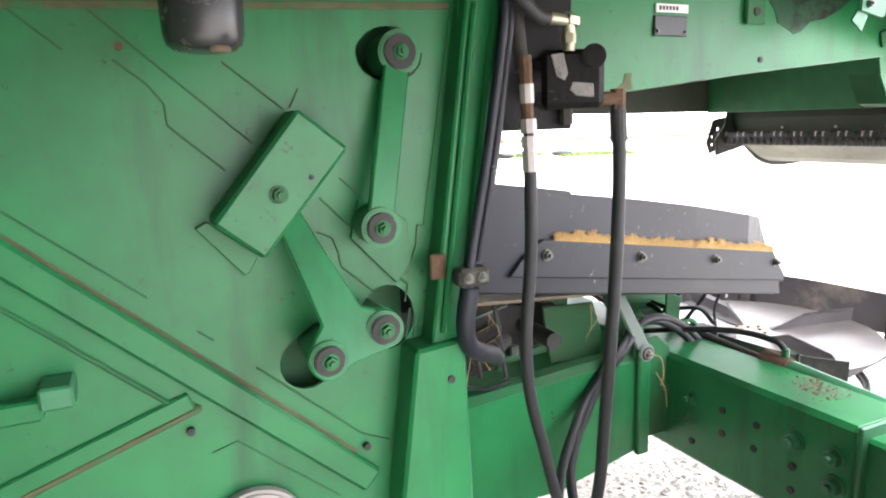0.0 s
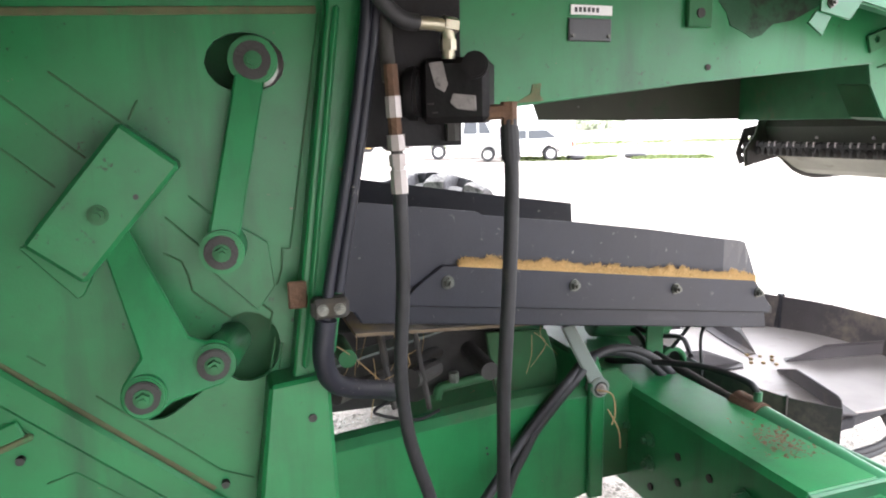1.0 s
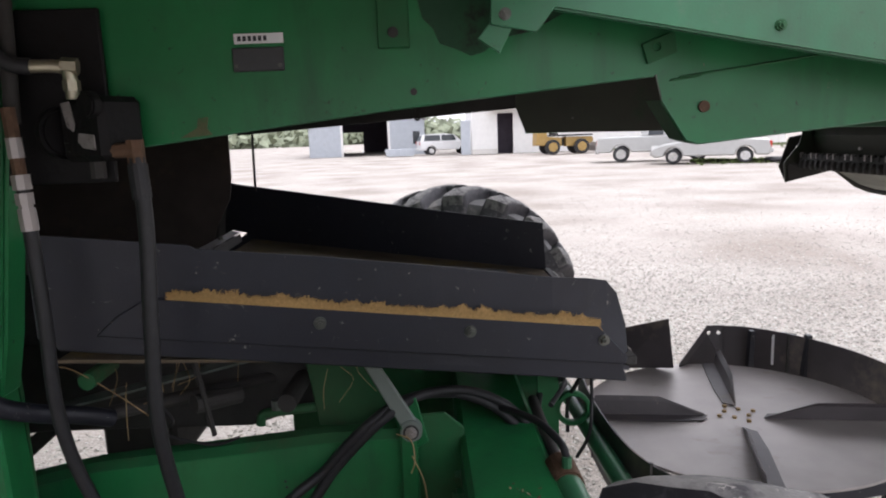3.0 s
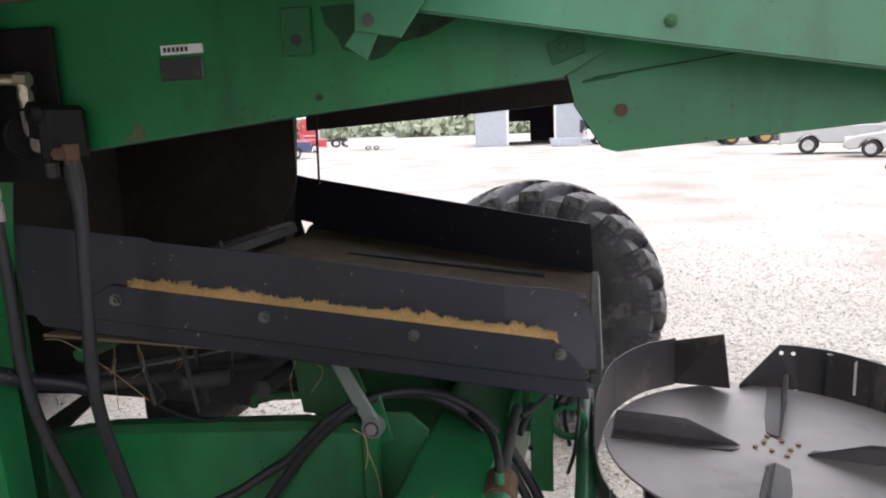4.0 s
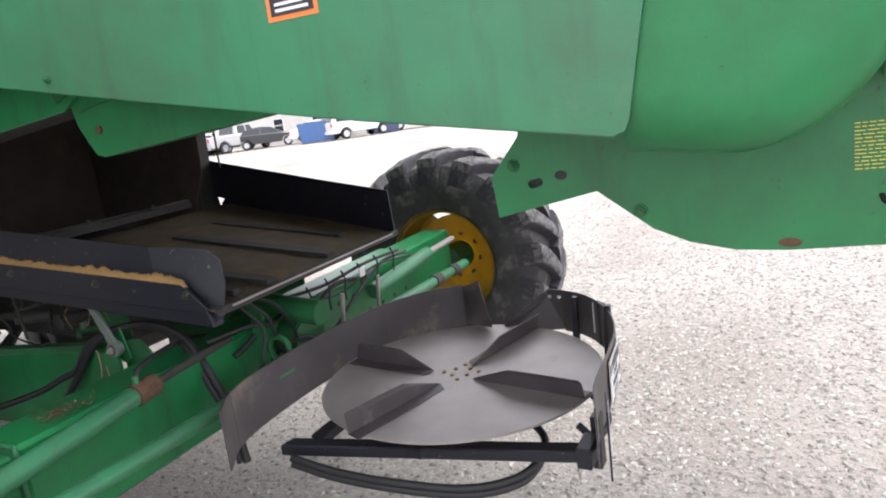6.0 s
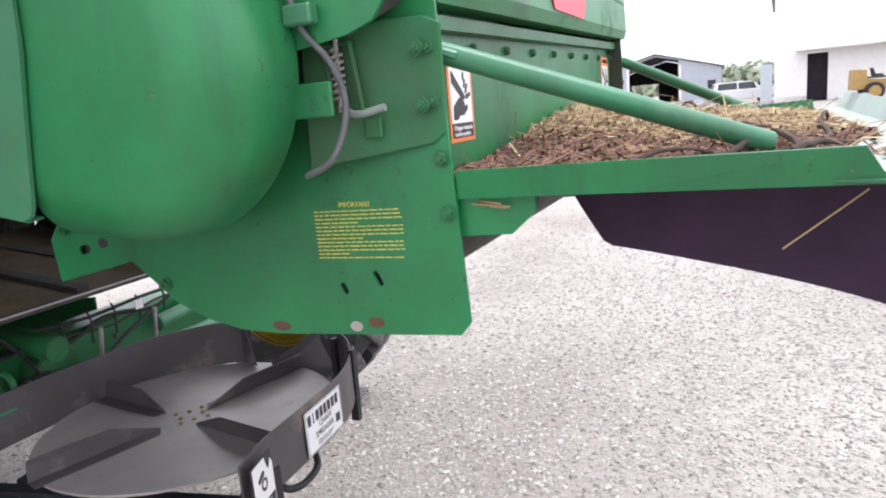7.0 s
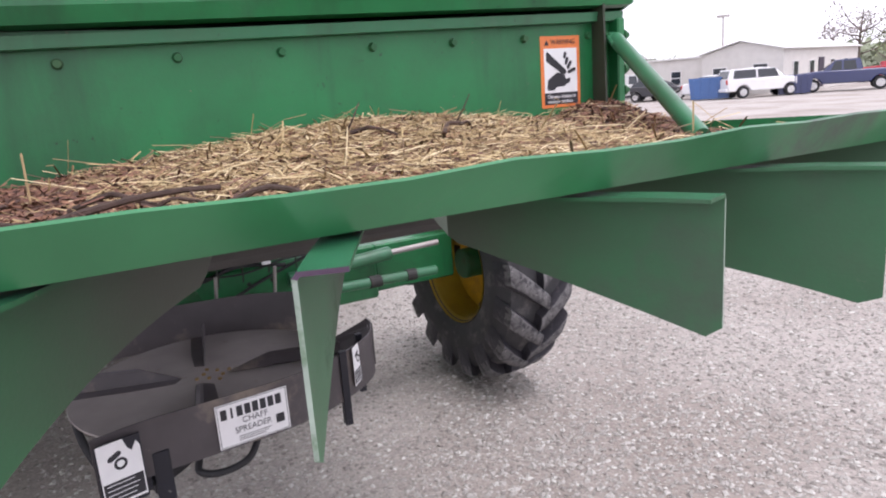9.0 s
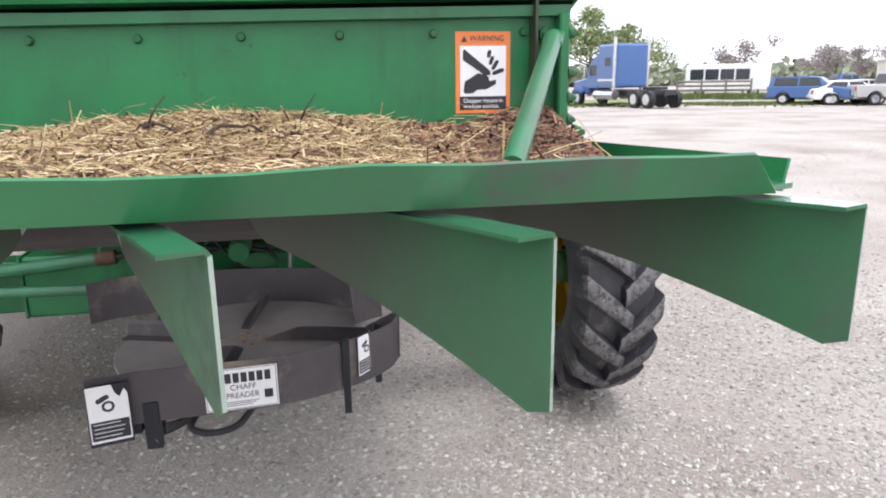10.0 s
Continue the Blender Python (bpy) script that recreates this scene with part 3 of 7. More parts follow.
strip((-0.80, 1.976), (0.392, 0.900), 0.048, 1.150, 0.014, GREEN, "rib")
strip((-0.80, 2.006), (0.365, 0.958), 0.011, 1.150, 0.0015, RUSTY_GREEN, "rust_streak", "brown rust line along the rib")
strip((-0.80, 1.897), (0.066, 1.114), 0.008, 1.150, 0.006, GREEN_WORN, "rib")
strip((-0.45, 0.928), (0.098, 1.114), 0.030, 1.150, 0.008, GREEN, "rib")
strip((-0.45, 0.911), (0.112, 1.100), 0.013, 1.150, 0.0095, RUSTY_GREEN, "rust_streak", "brown rust line along the rib")
for p, q in (((-0.02, 1.742), (0.226, 1.516)), ((0.040, 1.642), (0.082, 1.607)), ((0.082, 1.607), (0.103, 1.578)), ((0.103, 1.578), (0.104, 1.547)), ((0.104, 1.547), (0.182, 1.475)),
             ((-0.085, 1.710), (-0.021, 1.654)), ((0.327, 1.422), (0.397, 1.349)), ((0.363, 1.453), (0.401, 1.417)), ((0.304, 1.599), (0.289, 1.570)), ((0.190, 1.640), (0.280, 1.566)),
             ((-0.122, 1.436), (0.05, 1.289)), ((0.117, 1.226), (0.140, 1.206)), ((0.203, 1.149), (0.345, 1.022)), ((0.345, 1.022), (0.376, 0.992)), ((0.376, 0.992), (0.429, 0.968)),
             ((0.319, 1.366), (0.345, 1.352)), ((0.345, 1.352), (0.354, 1.326)), ((0.354, 1.326), (0.357, 1.302)), ((0.357, 1.302), (0.412, 1.252)), ((0.40, 1.325), (0.478, 1.256)), ((0.478, 1.256), (0.471, 1.225)),
             ((0.513, 1.359), (0.500, 1.361)), ((0.500, 1.361), (0.497, 1.325)), ((0.497, 1.325), (0.487, 1.300)), ((0.578, 1.732), (0.513, 1.359)), ((0.480, 1.212), (0.431, 0.95)), ((0.492, 1.200), (0.446, 0.96)),
             ((0.121, 1.016), (0.163, 1.028)), ((0.163, 1.028), (0.330, 0.883)), ((-0.16, 1.036), (0.079, 1.124)), ((0.079, 1.124), (0.113, 1.098))):
    strip(p, q, 0.0034, 1.150, 0.0022, GREEN_WORN, "seam")
strip((-0.30, 1.704), (0.575, 1.736), 0.012, 1.150, 0.0030, RUSTY_GREEN, "rust_streak", "brown dirt line along the upper fold")
for x, z in ((0.114, 1.148), (0.133, 1.132), (0.256, 1.021), (0.383, 0.969), (0.092, 1.064)):
    part("hole", rod((x, 1.137, z), (x, 1.148, z), 0.0065, seg=12), DARK, side)
for x, z in ((0.291, 0.995), (0.30, 0.983), (0.05, 1.66), (0.335, 0.955)):
    part("rust_spot", rod((x, 1.143, z), (x, 1.150, z), 0.006, seg=9), RUST, side)

# wedge-shaped cover with its bolt
c4 = [(0.283, 1.567), (0.360, 1.504), (0.219, 1.341), (0.147, 1.402)]
cover = part("cover_box", prism(c4, "y", 1.072, 1.150, 0.006), GREEN, combine, "green folded sheet cover")
part("flange", prism([(0.146, 1.399), (0.220, 1.339), (0.205, 1.312), (0.196, 1.307), (0.127, 1.390)], "y", 1.138, 1.150, 0.002), GREEN, cover)
bolt((0.246, 1.072, 1.439), (0, -1, 0), 0.0095, cover, material=GREEN_WORN)
part("hole", rod((0.297, 1.070, 1.462), (0.297, 1.0725, 1.462), 0.004, seg=9), DARK, cover)

# hanger arm
def lean(bm, y0, z0, k):
    """Leans a plate drawn across y, so that it lies k deeper for each metre up."""
    for v in bm.verts:
        v.co.y += y0 + k * (v.co.z - z0)
    return bm


ARM_A, ARM_B = (0.472, 1.656), (0.406, 1.374)
arm = part("hanger_arm", lean(prism(capsule(ARM_A, ARM_B, 0.022, 10), "y", 0.0, 0.014, 0.003), 1.074, 1.374, 0.20), GREEN, combine, "green hanger arm with rubber bushes")
for (x, z), y in ((ARM_A, 1.124), (ARM_B, 1.068)):
    rr = 0.037 if z > 1.5 else 0.033
    e = part("boss", rod((x, y, z), (x + 0.010, y + 0.10, z), rr, seg=28, b=0.003), GREEN, arm)
    part("rubber_bush", rod((x, y - 0.004, z), (x, y + 0.003, z), rr * 0.78, seg=24, b=0.002), DARK, e)
    bolt((x, y - 0.003, z), (0, -1, 0), 0.009, e, material=GREEN_WORN)
part("foot_plate", prism([(0.392, 1.415), (0.446, 1.395), (0.478, 1.372), (0.484, 1.30), (0.455, 1.262), (0.375, 1.350)], "y", 1.141, 1.147, 0.001), GREEN, arm)

# bell crank
crank_pts = [(0.233, 1.428), (0.264, 1.446), (0.351, 1.261), (0.374, 1.252)] + arc(0.384, 1.222, 0.031, 80, -70, 8) + \
            [(0.325, 1.178)] + arc(0.289, 1.191, 0.031, -60, -215, 8) + [(0.287, 1.240)]
crank = part("bell_crank", lean(prism(crank_pts, "y", 0.0, 0.012, 0.003), 1.006, 1.19, 0.40), GREEN, combine, "green bell crank with rubber bushes")
for x, z, y in ((0.384, 1.222, 1.012), (0.289, 1.191, 1.000)):
    e = part("boss", rod((x, y, z), (x + 0.03, y + 0.22, z - 0.03), 0.030, seg=28, b=0.003), GREEN, crank)
    part("rubber_bush", rod((x, y - 0.005, z), (x, y + 0.002, z), 0.024, seg=24, b=0.002), DARK, e)
    bolt((x, y - 0.004, z), (0, -1, 0), 0.009, e, material=GREEN_WORN)

# oil filter, pulley guard and a lever end on the wall
bm = bmesh.new()
bowl = [(0.0, 1.6275), (0.022, 1.6278), (0.036, 1.6305), (0.0435, 1.637), (0.0465, 1.648), (0.0475, 1.67), (0.0485, 1.72), (0.0490, 1.80), (0.0490, 1.90)]
rings = [[bm.verts.new((0.143 + r * math.cos(2 * math.pi * k / 40), 0.921 + r * math.sin(2 * math.pi * k / 40), z)) for k in range(40)] for r, z in bowl[1:]]
for a, b in zip(rings, rings[1:]):
    for k in range(40):
        bm.faces.new((a[k], a[(k + 1) % 40], b[(k + 1) % 40], b[k]))
bm.faces.new(rings[0][::-1])
can = part("oil_filter", bm, CANISTER, combine, "dark smoky filter bowl with tan dirt at its foot", smooth=True)
part("sediment", prism([(0.143, 0.884), (0.152, 0.880), (0.166, 0.886), (0.170, 0.896), (0.158, 0.902), (0.146, 0.896)], "z", 1.6255, 1.6330, 0.002), TRAY, can)
part("pulley_guard", rod((0.178, 1.120, 0.858), (0.178, 1.149, 0.858), 0.086, seg=40, b=0.006), STEEL, combine, "dull grey pulley guard", smooth=True)
lever = part("lever", box((-0.42, 1.095, 1.142), (-0.100, 1.120, 1.174), 0.004), GREEN, combine)
part("lever_end", box((-0.103, 1.085, 1.158), (-0.058, 1.150, 1.192), 0.004), GREEN_PALE, lever)

# corner post: leaning channel above, boxed foot below
post = part("corner_post", prism([(0.560, 1.150), (0.500, 1.150), (0.584, 1.735), (0.600, 1.90), (0.672, 1.90), (0.655, 1.735), (0.612, 1.454), (0.582, 1.25)], "y", 1.100, 1.158, 0.004), GREEN, combine, "leaning green corner post")
part("post_foot", prism([(0.462, 1.152), (0.557, 1.160), (0.572, 0.62), (0.395, 0.62), (0.427, 0.897)], "y", 1.080, 1.158, 0.006), GREEN, combine, "bright green boxed post foot")
for a, b, w in (((0.520, 1.17), (0.598, 1.735), 0.010), ((0.562, 1.19), (0.640, 1.735), 0.016)):
    strip(a, b, w, 1.100, 0.012, GREEN, "bead", parent=post)
part("hole", rod((0.5745, 1.146, 1.620), (0.5745, 1.1505, 1.620), 0.007, seg=12), DARK, post)
part("hole", rod((0.526, 1.077, 1.090), (0.526, 1.081, 1.090), 0.007, seg=12), DARK, post)
part("rust_spot", box((0.500, 1.094, 1.27), (0.530, 1.0995, 1.315), 0.004), RUST, post, "rust patch")
# far post takes a dark colour for shade, where the near one is green
part("far_post", prism([(0.40, 0.62), (0.47, 0.97), (0.500, 1.16), (0.512, 1.28), (0.533, 1.40), (0.548, 1.62), (0.56, 1.80), (0.44, 1.80), (0.34, 0.62)], "y", 2.612, mirror(1.158), 0.004), DARK, combine, "far corner post, darkened for shade")

# pipe down the post, with its clamp, turning into a hose
pipe = part("pipe", tube([(0.640, 1.06, 1.80), (0.633, 1.06, 1.70), (0.600, 1.060, 1.50), (0.560, 1.058, 1.31), (0.548, 1.05, 1.24)], 0.009), BLACK, combine, "black pipe along the post", smooth=True)
part("pipe", tube([(0.655, 1.065, 1.80), (0.648, 1.065, 1.70), (0.614, 1.060, 1.50), (0.575, 1.06, 1.30)], 0.008), BLACK, combine, "black pipe along the post", smooth=True)
part("clamp", box((0.530, 1.040, 1.262), (0.588, 1.075, 1.294), 0.006), DARK, pipe)
for x in (0.546, 0.572):
    bolt((x, 1.040, 1.278), (0, -1, 0), 0.006, pipe)
part("hose", tube([(0.552, 1.05, 1.26), (0.545, 1.055, 1.20), (0.560, 1.075, 1.150), (0.602, 1.11, 1.118), (0.66, 1.17, 1.085), (0.69, 1.21, 1.06)], 0.017, seg=14), BLACK, combine, "ribbed black hose", smooth=True)

# side beam over the opening, with data plate
beam_low = [(0.58, 1.553), (0.749, 1.568), (0.883, 1.582), (1.05, 1.600), (1.25, 1.622), (1.50, 1.645), (1.715, 1.664)]
beam = part("side_beam", prism(beam_low + [(1.78, 1.70), (1.78, 2.3), (0.58, 2.3)], "y", 1.124, 1.130, 0), GREEN, combine, "green lower side panel with a thin bright edge")
edge = bmesh.new()
for p, q in zip(beam_low, beam_low[1:]):
    rod((p[0], 1.127, p[1]), (q[0], 1.127, q[1]), 0.0025, seg=8, bm=edge)
part("rolled_edge", edge, GREEN_PALE, beam)
# return coloured dark to stand for the shaded gap behind the beam
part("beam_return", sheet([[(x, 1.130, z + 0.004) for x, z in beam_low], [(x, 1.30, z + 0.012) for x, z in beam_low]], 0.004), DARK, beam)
plate = part("data_plate", box((1.005, 1.118, 1.693), (1.090, 1.1235, 1.732), 0.002), ALU, beam, "dark metal data plate")
part("sticker", box((1.010, 1.119, 1.738), (1.091, 1.1235, 1.754), 0.0), WHITE_STICKER, beam, "small white label")
for i in range(6):
    part("print_bar", box((1.016 + i * 0.0085, 1.1180, 1.742), (1.0215 + i * 0.0085, 1.1186, 1.750), 0.0), INK, beam)
for x in (1.012, 1.083):
    part("rivet", rod((x, 1.113, 1.702), (x, 1.118, 1.702), 0.003, seg=10), BOLT, plate)
part("stain_patch", prism([(0.905, 1.588), (0.960, 1.592), (0.952, 1.603), (0.955, 1.622), (0.938, 1.620), (0.935, 1.604)], "y", 1.1225, 1.1238, 0), RUSTY_GREEN, beam, "brown rust patch at the lower edge")
part("hole", rod((1.303, 1.121, 1.651), (1.303, 1.1245, 1.651), 0.006, seg=10), DARK, beam)

# lower hood side behind it
hood_low = [(1.722, 1.668), (1.733, 1.622), (1.778, 1.553), (1.800, 1.546), (2.07, 1.569), (2.38, 1.597), (2.90, 1.640)]
hood = part("hood_side", prism(hood_low + [(2.90, 2.2), (1.70, 2.2)], "y", 1.138, 1.144, 0), GREEN, combine, "shaded green lower hood side")
part("rust_spot", rod((1.806, 1.133, 1.609), (1.806, 1.138, 1.609), 0.010, seg=12), RUST, hood)
edge = bmesh.new()
for p, q in zip(hood_low[1:], hood_low[2:]):
    rod((p[0], 1.140, p[1]), (q[0], 1.140, q[1]), 0.0022, seg=6, bm=edge)
part("rolled_edge", edge, GREEN_PALE, hood)
part("hood_return", sheet([[(x, 1.144, z) for x, z in hood_low[1:]], [(x, 1.22, z + 0.004) for x, z in hood_low[1:]]], 0.003), GREEN_WORN, hood)
# far hood side: shade from inside put into a darker paint than the near one
far_hood = part("hood_side", prism([(1.700, 1.675), (1.738, 1.573), (2.20, 1.562), (3.30, 1.557), (3.30, 2.2), (1.70, 2.2)], "y", mirror(1.144), mirror(1.138), 0), OLIVE, combine, "far lower hood side, darkened for shade")
part("rolled_edge", rod((1.738, 2.720, 1.573), (3.30, 2.720, 1.557), 0.003, seg=8), GREEN_PALE, far_hood)
part("rivet", rod((1.93, 2.714, 1.625), (1.93, 2.722, 1.625), 0.005, seg=8), BOLT, far_hood)
far_low = [(0.58, 1.605), (1.27, 1.645), (1.70, 1.672)]
far_beam = part("side_beam", prism(far_low + [(1.78, 1.70), (1.78, 2.3), (0.58, 2.3)], "y", mirror(1.130), mirror(1.124), 0), GREEN, combine, "green lower side panel")
# dark sheet added for the shaded inner side of the far beam
part("beam_shade_sheet", prism(far_low + [(1.78, 1.70), (1.78, 1.82), (0.58, 1.82)], "y", mirror(1.138), mirror(1.134), 0), DARK, far_beam, "dark sheet for shade inside the far beam")
part("hook", tube([(1.295, 2.51, 1.70), (1.293, 2.51, 1.655), (1.300, 2.51, 1.636), (1.312, 2.51, 1.642), (1.310, 2.51, 1.660)], 0.0045, seg=8, n=4), DARK, beam)

# small brackets at the front of the long shield
br = part("bracket", prism([(1.428, 1.90), (1.421, 1.735), (1.490, 1.722), (1.532, 1.775), (1.548, 1.90)], "y", 0.985, 0.990, 0.001), GREEN_PALE, combine, "pale green sheet bracket")
part("tab", prism([(1.420, 1.738), (1.402, 1.716), (1.435, 1.694), (1.454, 1.730)], "y", 0.991, 0.996, 0.001), GREEN_PALE, br)
bolt((1.443, 0.985, 1.749), (0, -1, 0), 0.006, br)
bolt((1.462, 0.985, 1.800), (0, -1, 0), 0.008, br, material=RUST)
plate_ = part("bolt_plate", box((1.247, 1.112, 1.722), (1.300, 1.1225, 1.800), 0.002), GREEN_WORN, combine, "small dark bolted plate")
part("hole", rod((1.273, 1.109, 1.747), (1.273, 1.1125, 1.747), 0.009, seg=12), DARK, plate_)
part("grease_patch", prism([(1.315, 1.80), (1.322, 1.770), (1.340, 1.752), (1.350, 1.728), (1.378, 1.718), (1.402, 1.706), (1.424, 1.712), (1.450, 1.733), (1.50, 1.742), (1.56, 1.770), (1.60, 1.80)], "y", 1.1225, 1.1238, 0), SMEAR, combine, "dark greasy smear on the panel")
part("hinge_tab", prism([(1.690, 1.715), (1.745, 1.735), (1.750, 1.700), (1.700, 1.682)], "y", 1.116, 1.122, 0.001, [arc(1.715, 1.710, 0.007, 0, 330, 9)[::-1]]), GREEN_WORN, combine, "small slotted hinge tab")
for x0, x1, z0, z1 in ((1.76, 2.10, 1.66, 1.70), (1.745, 1.80, 1.655, 1.662)):
    strip((x0, z0), (x1, z1), 0.004, 1.138, 0.004, GREEN_WORN, "seam", parent=hood)

# long side shield
shield_pts = [(1.505, 1.763), (1.880, 1.692), (2.230, 1.629), (2.63, 1.559), (3.046, 1.494), (3.062, 1.500), (3.069, 1.514), (3.093, 1.644), (3.108, 1.716), (3.16, 2.35), (1.58, 2.35)]
shield = part("side_shield", prism(shield_pts, "y", 1.000, 1.006, 0.0), GREEN_PALE, combine, "long pale green side shield with scuffs")
bolt((1.864, 1.0, 1.722), (0, -1, 0), 0.006, shield, material=GREEN_WORN)
# unseen cap added to stop skylight falling behind the shield
part("shield_light_stop", box((1.30, 1.008, 2.30), (3.14, 1.186, 2.34), 0.004), GREEN, shield)
low = shield_pts[:5]
part("shield_return", sheet([[(x, 1.006, z) for x, z in low], [(x, 1.030, z + 0.002) for x, z in low]], 0.003), GREEN_PALE, shield)

# round-ended belt cover
out = [(3.052 + 0.012 * i, 1.462 - 0.0012 * i) for i in range(12)] + arc(3.180, 1.677, 0.234, -84, 60, 26, 0.232) + [(3.26, 1.93), (3.22, 2.02)]
RC = 0.088
bm = bmesh.new()
rows = []
for k in range(9):
    a = math.pi / 2 * k / 8
    row = []
    for i, (x, z) in enumerate(out):
        d = Vector((out[min(i + 1, len(out) - 1)][0] - out[max(i - 1, 0)][0], out[min(i + 1, len(out) - 1)][1] - out[max(i - 1, 0)][1])).normalized()
        off = RC * (1 - math.sin(a))
        row.append(bm.verts.new((max(3.052, x - d.y * off), 1.009 + RC * (1 - math.cos(a)), z + d.x * off)))
    rows.append(row)
rows.append([bm.verts.new((v.co.x, 1.156, v.co.z)) for v in rows[-1]])
for a, b in zip(rows, rows[1:]):
    for i in range(len(out) - 1):
        bm.faces.new((a[i], a[i + 1], b[i + 1], b[i]))
bm.faces.new(rows[0] + [bm.verts.new((3.052, 1.009, 2.02))])
part("belt_cover", bm, GREEN, combine, "rounded green belt cover", smooth=True)
part("cover_tab", box((3.395, 1.150, 1.598), (3.462, 1.156, 1.642), 0.002), GREEN, combine)

# rear side plate
rp = [(2.815, 1.490), (2.755, 1.418), (2.762, 1.338), (2.956, 1.380), (3.051, 1.308), (3.110, 1.283), (3.181, 1.268), (3.263, 1.266), (3.576, 1.282), (3.592, 1.301), (3.586, 1.437), (3.581, 1.547), (3.575, 1.80), (2.88, 1.80)]
Y3 = 1.236
lining = [(2.765, 1.415), (2.770, 1.345), (2.960, 1.385), (3.055, 1.313), (3.182, 1.272), (3.263, 1.270), (3.525, 1.290), (3.525, 1.415)]
def slot(x, z, a, ln, w):
    dx, dz = math.cos(radians(a)) * ln / 2, math.sin(radians(a)) * ln / 2
    return capsule((x - dx, z - dz), (x + dx, z + dz), w, 5)
rear_plate = part("rear_side_plate", prism(rp, "y", Y3, Y3 + 0.005, 0.0, [slot(3.391, 1.345, 118, 0.010, 0.0045)[::-1], slot(3.451, 1.362, 118, 0.016, 0.0045)[::-1], slot(2.842, 1.401, 12, 0.014, 0.008)[::-1]]), GREEN, combine, "green rear side plate with yellow printing")
part("paint_chip", prism(arc(2.892, 1.413, 0.012, 0, 330, 9, 0.009), "y", Y3 - 0.001, Y3, 0), DARK, rear_plate)
for x, z, r in ((3.264, 1.279, 0.018), (3.440, 1.294, 0.014), (3.405, 1.286, 0.011)):
    part("paint_chip", prism(arc(x, z, r, 0, 330, 11, 0.008), "y", Y3 - 0.001, Y3, 0), STEEL if x == 3.405 else RUST, rear_plate, "bare worn patch")
for x, z in ((3.564, 1.675), (3.566, 1.606), (3.569, 1.531), (3.572, 1.456), (3.031, 1.341), (2.802, 1.437)):
    bolt((x, Y3, z), (0, -1, 0), 0.008, rear_plate, material=GREEN_WORN)
lettering("IMPORTANT", 0.0105, "heading", YELLOW_INK, rear_plate, Matrix.Translation((3.424, Y3 - 0.0008, 1.4715)) @ SIDE, 0.053)
random.seed(4)
for i in range(13):
    z = 1.4605 - i * 0.0058
    w = 0.144 * (1.0 if i % 4 != 3 else random.uniform(0.35, 0.6))
    x = 3.353
    while x < 3.353 + w:
        ln = random.uniform(0.005, 0.016)
        part("print_bar", box((x, Y3 - 0.0008, z + 0.02 * (x - 3.353)), (min(x + ln, 3.356 + w), Y3, z + 0.0016 + 0.02 * (x - 3.353)), 0), YELLOW_INK, rear_plate)
        x += ln + 0.0026
# far plate: its shade is put into a darker paint than the near plate
part("rear_side_plate", prism(rp, "y", mirror(Y3 + 0.005), mirror(Y3), 0.0), OLIVE, combine, "far rear side plate, darkened for shade")
# dark sheets added behind the plates to stand for the shaded inside
part("shade_lining", prism(lining, "y", Y3 + 0.012, Y3 + 0.016, 0.0), DARK, combine, "dark sheet standing for shade behind the plate")
part("shade_lining", prism(lining, "y", mirror(Y3 + 0.012), mirror(Y3 + 0.008), 0.0), DARK, combine, "dark sheet standing for shade behind the plate")

# hinged plate with spring latch above it
hp = [(3.384, 1.529), (3.560, 1.551), (3.580, 1.565), (3.582, 1.705), (3.560, 1.716), (3.500, 1.716), (3.39, 1.69)]
bm = prism(hp, "y", 0, 0.006, 0.002)
for v in bm.verts:
    v.co.y += 1.197 + 0.19 * (v.co.x - 3.384)
hinge = part("hinged_plate", bm, GREEN_WORN, combine, "shaded green hinged plate with spring latch")
bolt((3.552, Y3 - 0.018, 1.675), (0, -1, 0), 0.007, hinge, material=GREEN_WORN)
bolt((3.555, Y3 - 0.018, 1.602), (0, -1, 0), 0.007, hinge, material=GREEN_WORN)
frame_pts = [(3.420, 1.690), (3.466, 1.690), (3.476, 1.605), (3.440, 1.605)]
part("latch_frame", tube([(x, Y3 - 0.035, z) for x, z in frame_pts + frame_pts[:1]], 0.004, n=1), GREEN_WORN, hinge)
spring = bmesh.new()
tube([(3.446 + 0.008 * math.cos(k * 0.9), Y3 - 0.038 + 0.008 * math.sin(k * 0.9), 1.615 + k * 0.00125) for k in range(56)], 0.0022, seg=6, n=1, bm=spring)
part("spring", spring, STEEL, hinge)
part("latch_pin", rod((3.445, Y3 - 0.038, 1.602), (3.447, Y3 - 0.038, 1.72), 0.004), STEEL, hinge)
part("latch_lever", tube([(3.452, Y3 - 0.045, 1.608), (3.475, Y3 - 0.05, 1.598), (3.518, Y3 - 0.05, 1.604)], 0.005, n=4), LEVER, hinge)
part("latch_tab", box((3.472, Y3 - 0.03, 1.565), (3.498, Y3 - 0.022, 1.592), 0.002), GREEN_WORN, hinge)
part("cable", tube([(3.405, 1.140, 1.86), (3.415, 1.145, 1.78), (3.428, 1.150, 1.712), (3.455, 1.165, 1.668), (3.470, 1.169, 1.622), (3.467, 1.160, 1.575), (3.450, 1.148, 1.540), (3.41, 1.15, 1.524)], 0.0045), CABLE, combine, "black cable", smooth=True)
part("cable_clip", box((3.410, 1.138, 1.712), (3.452, 1.160, 1.738), 0.003), GREEN_PALE, combine)

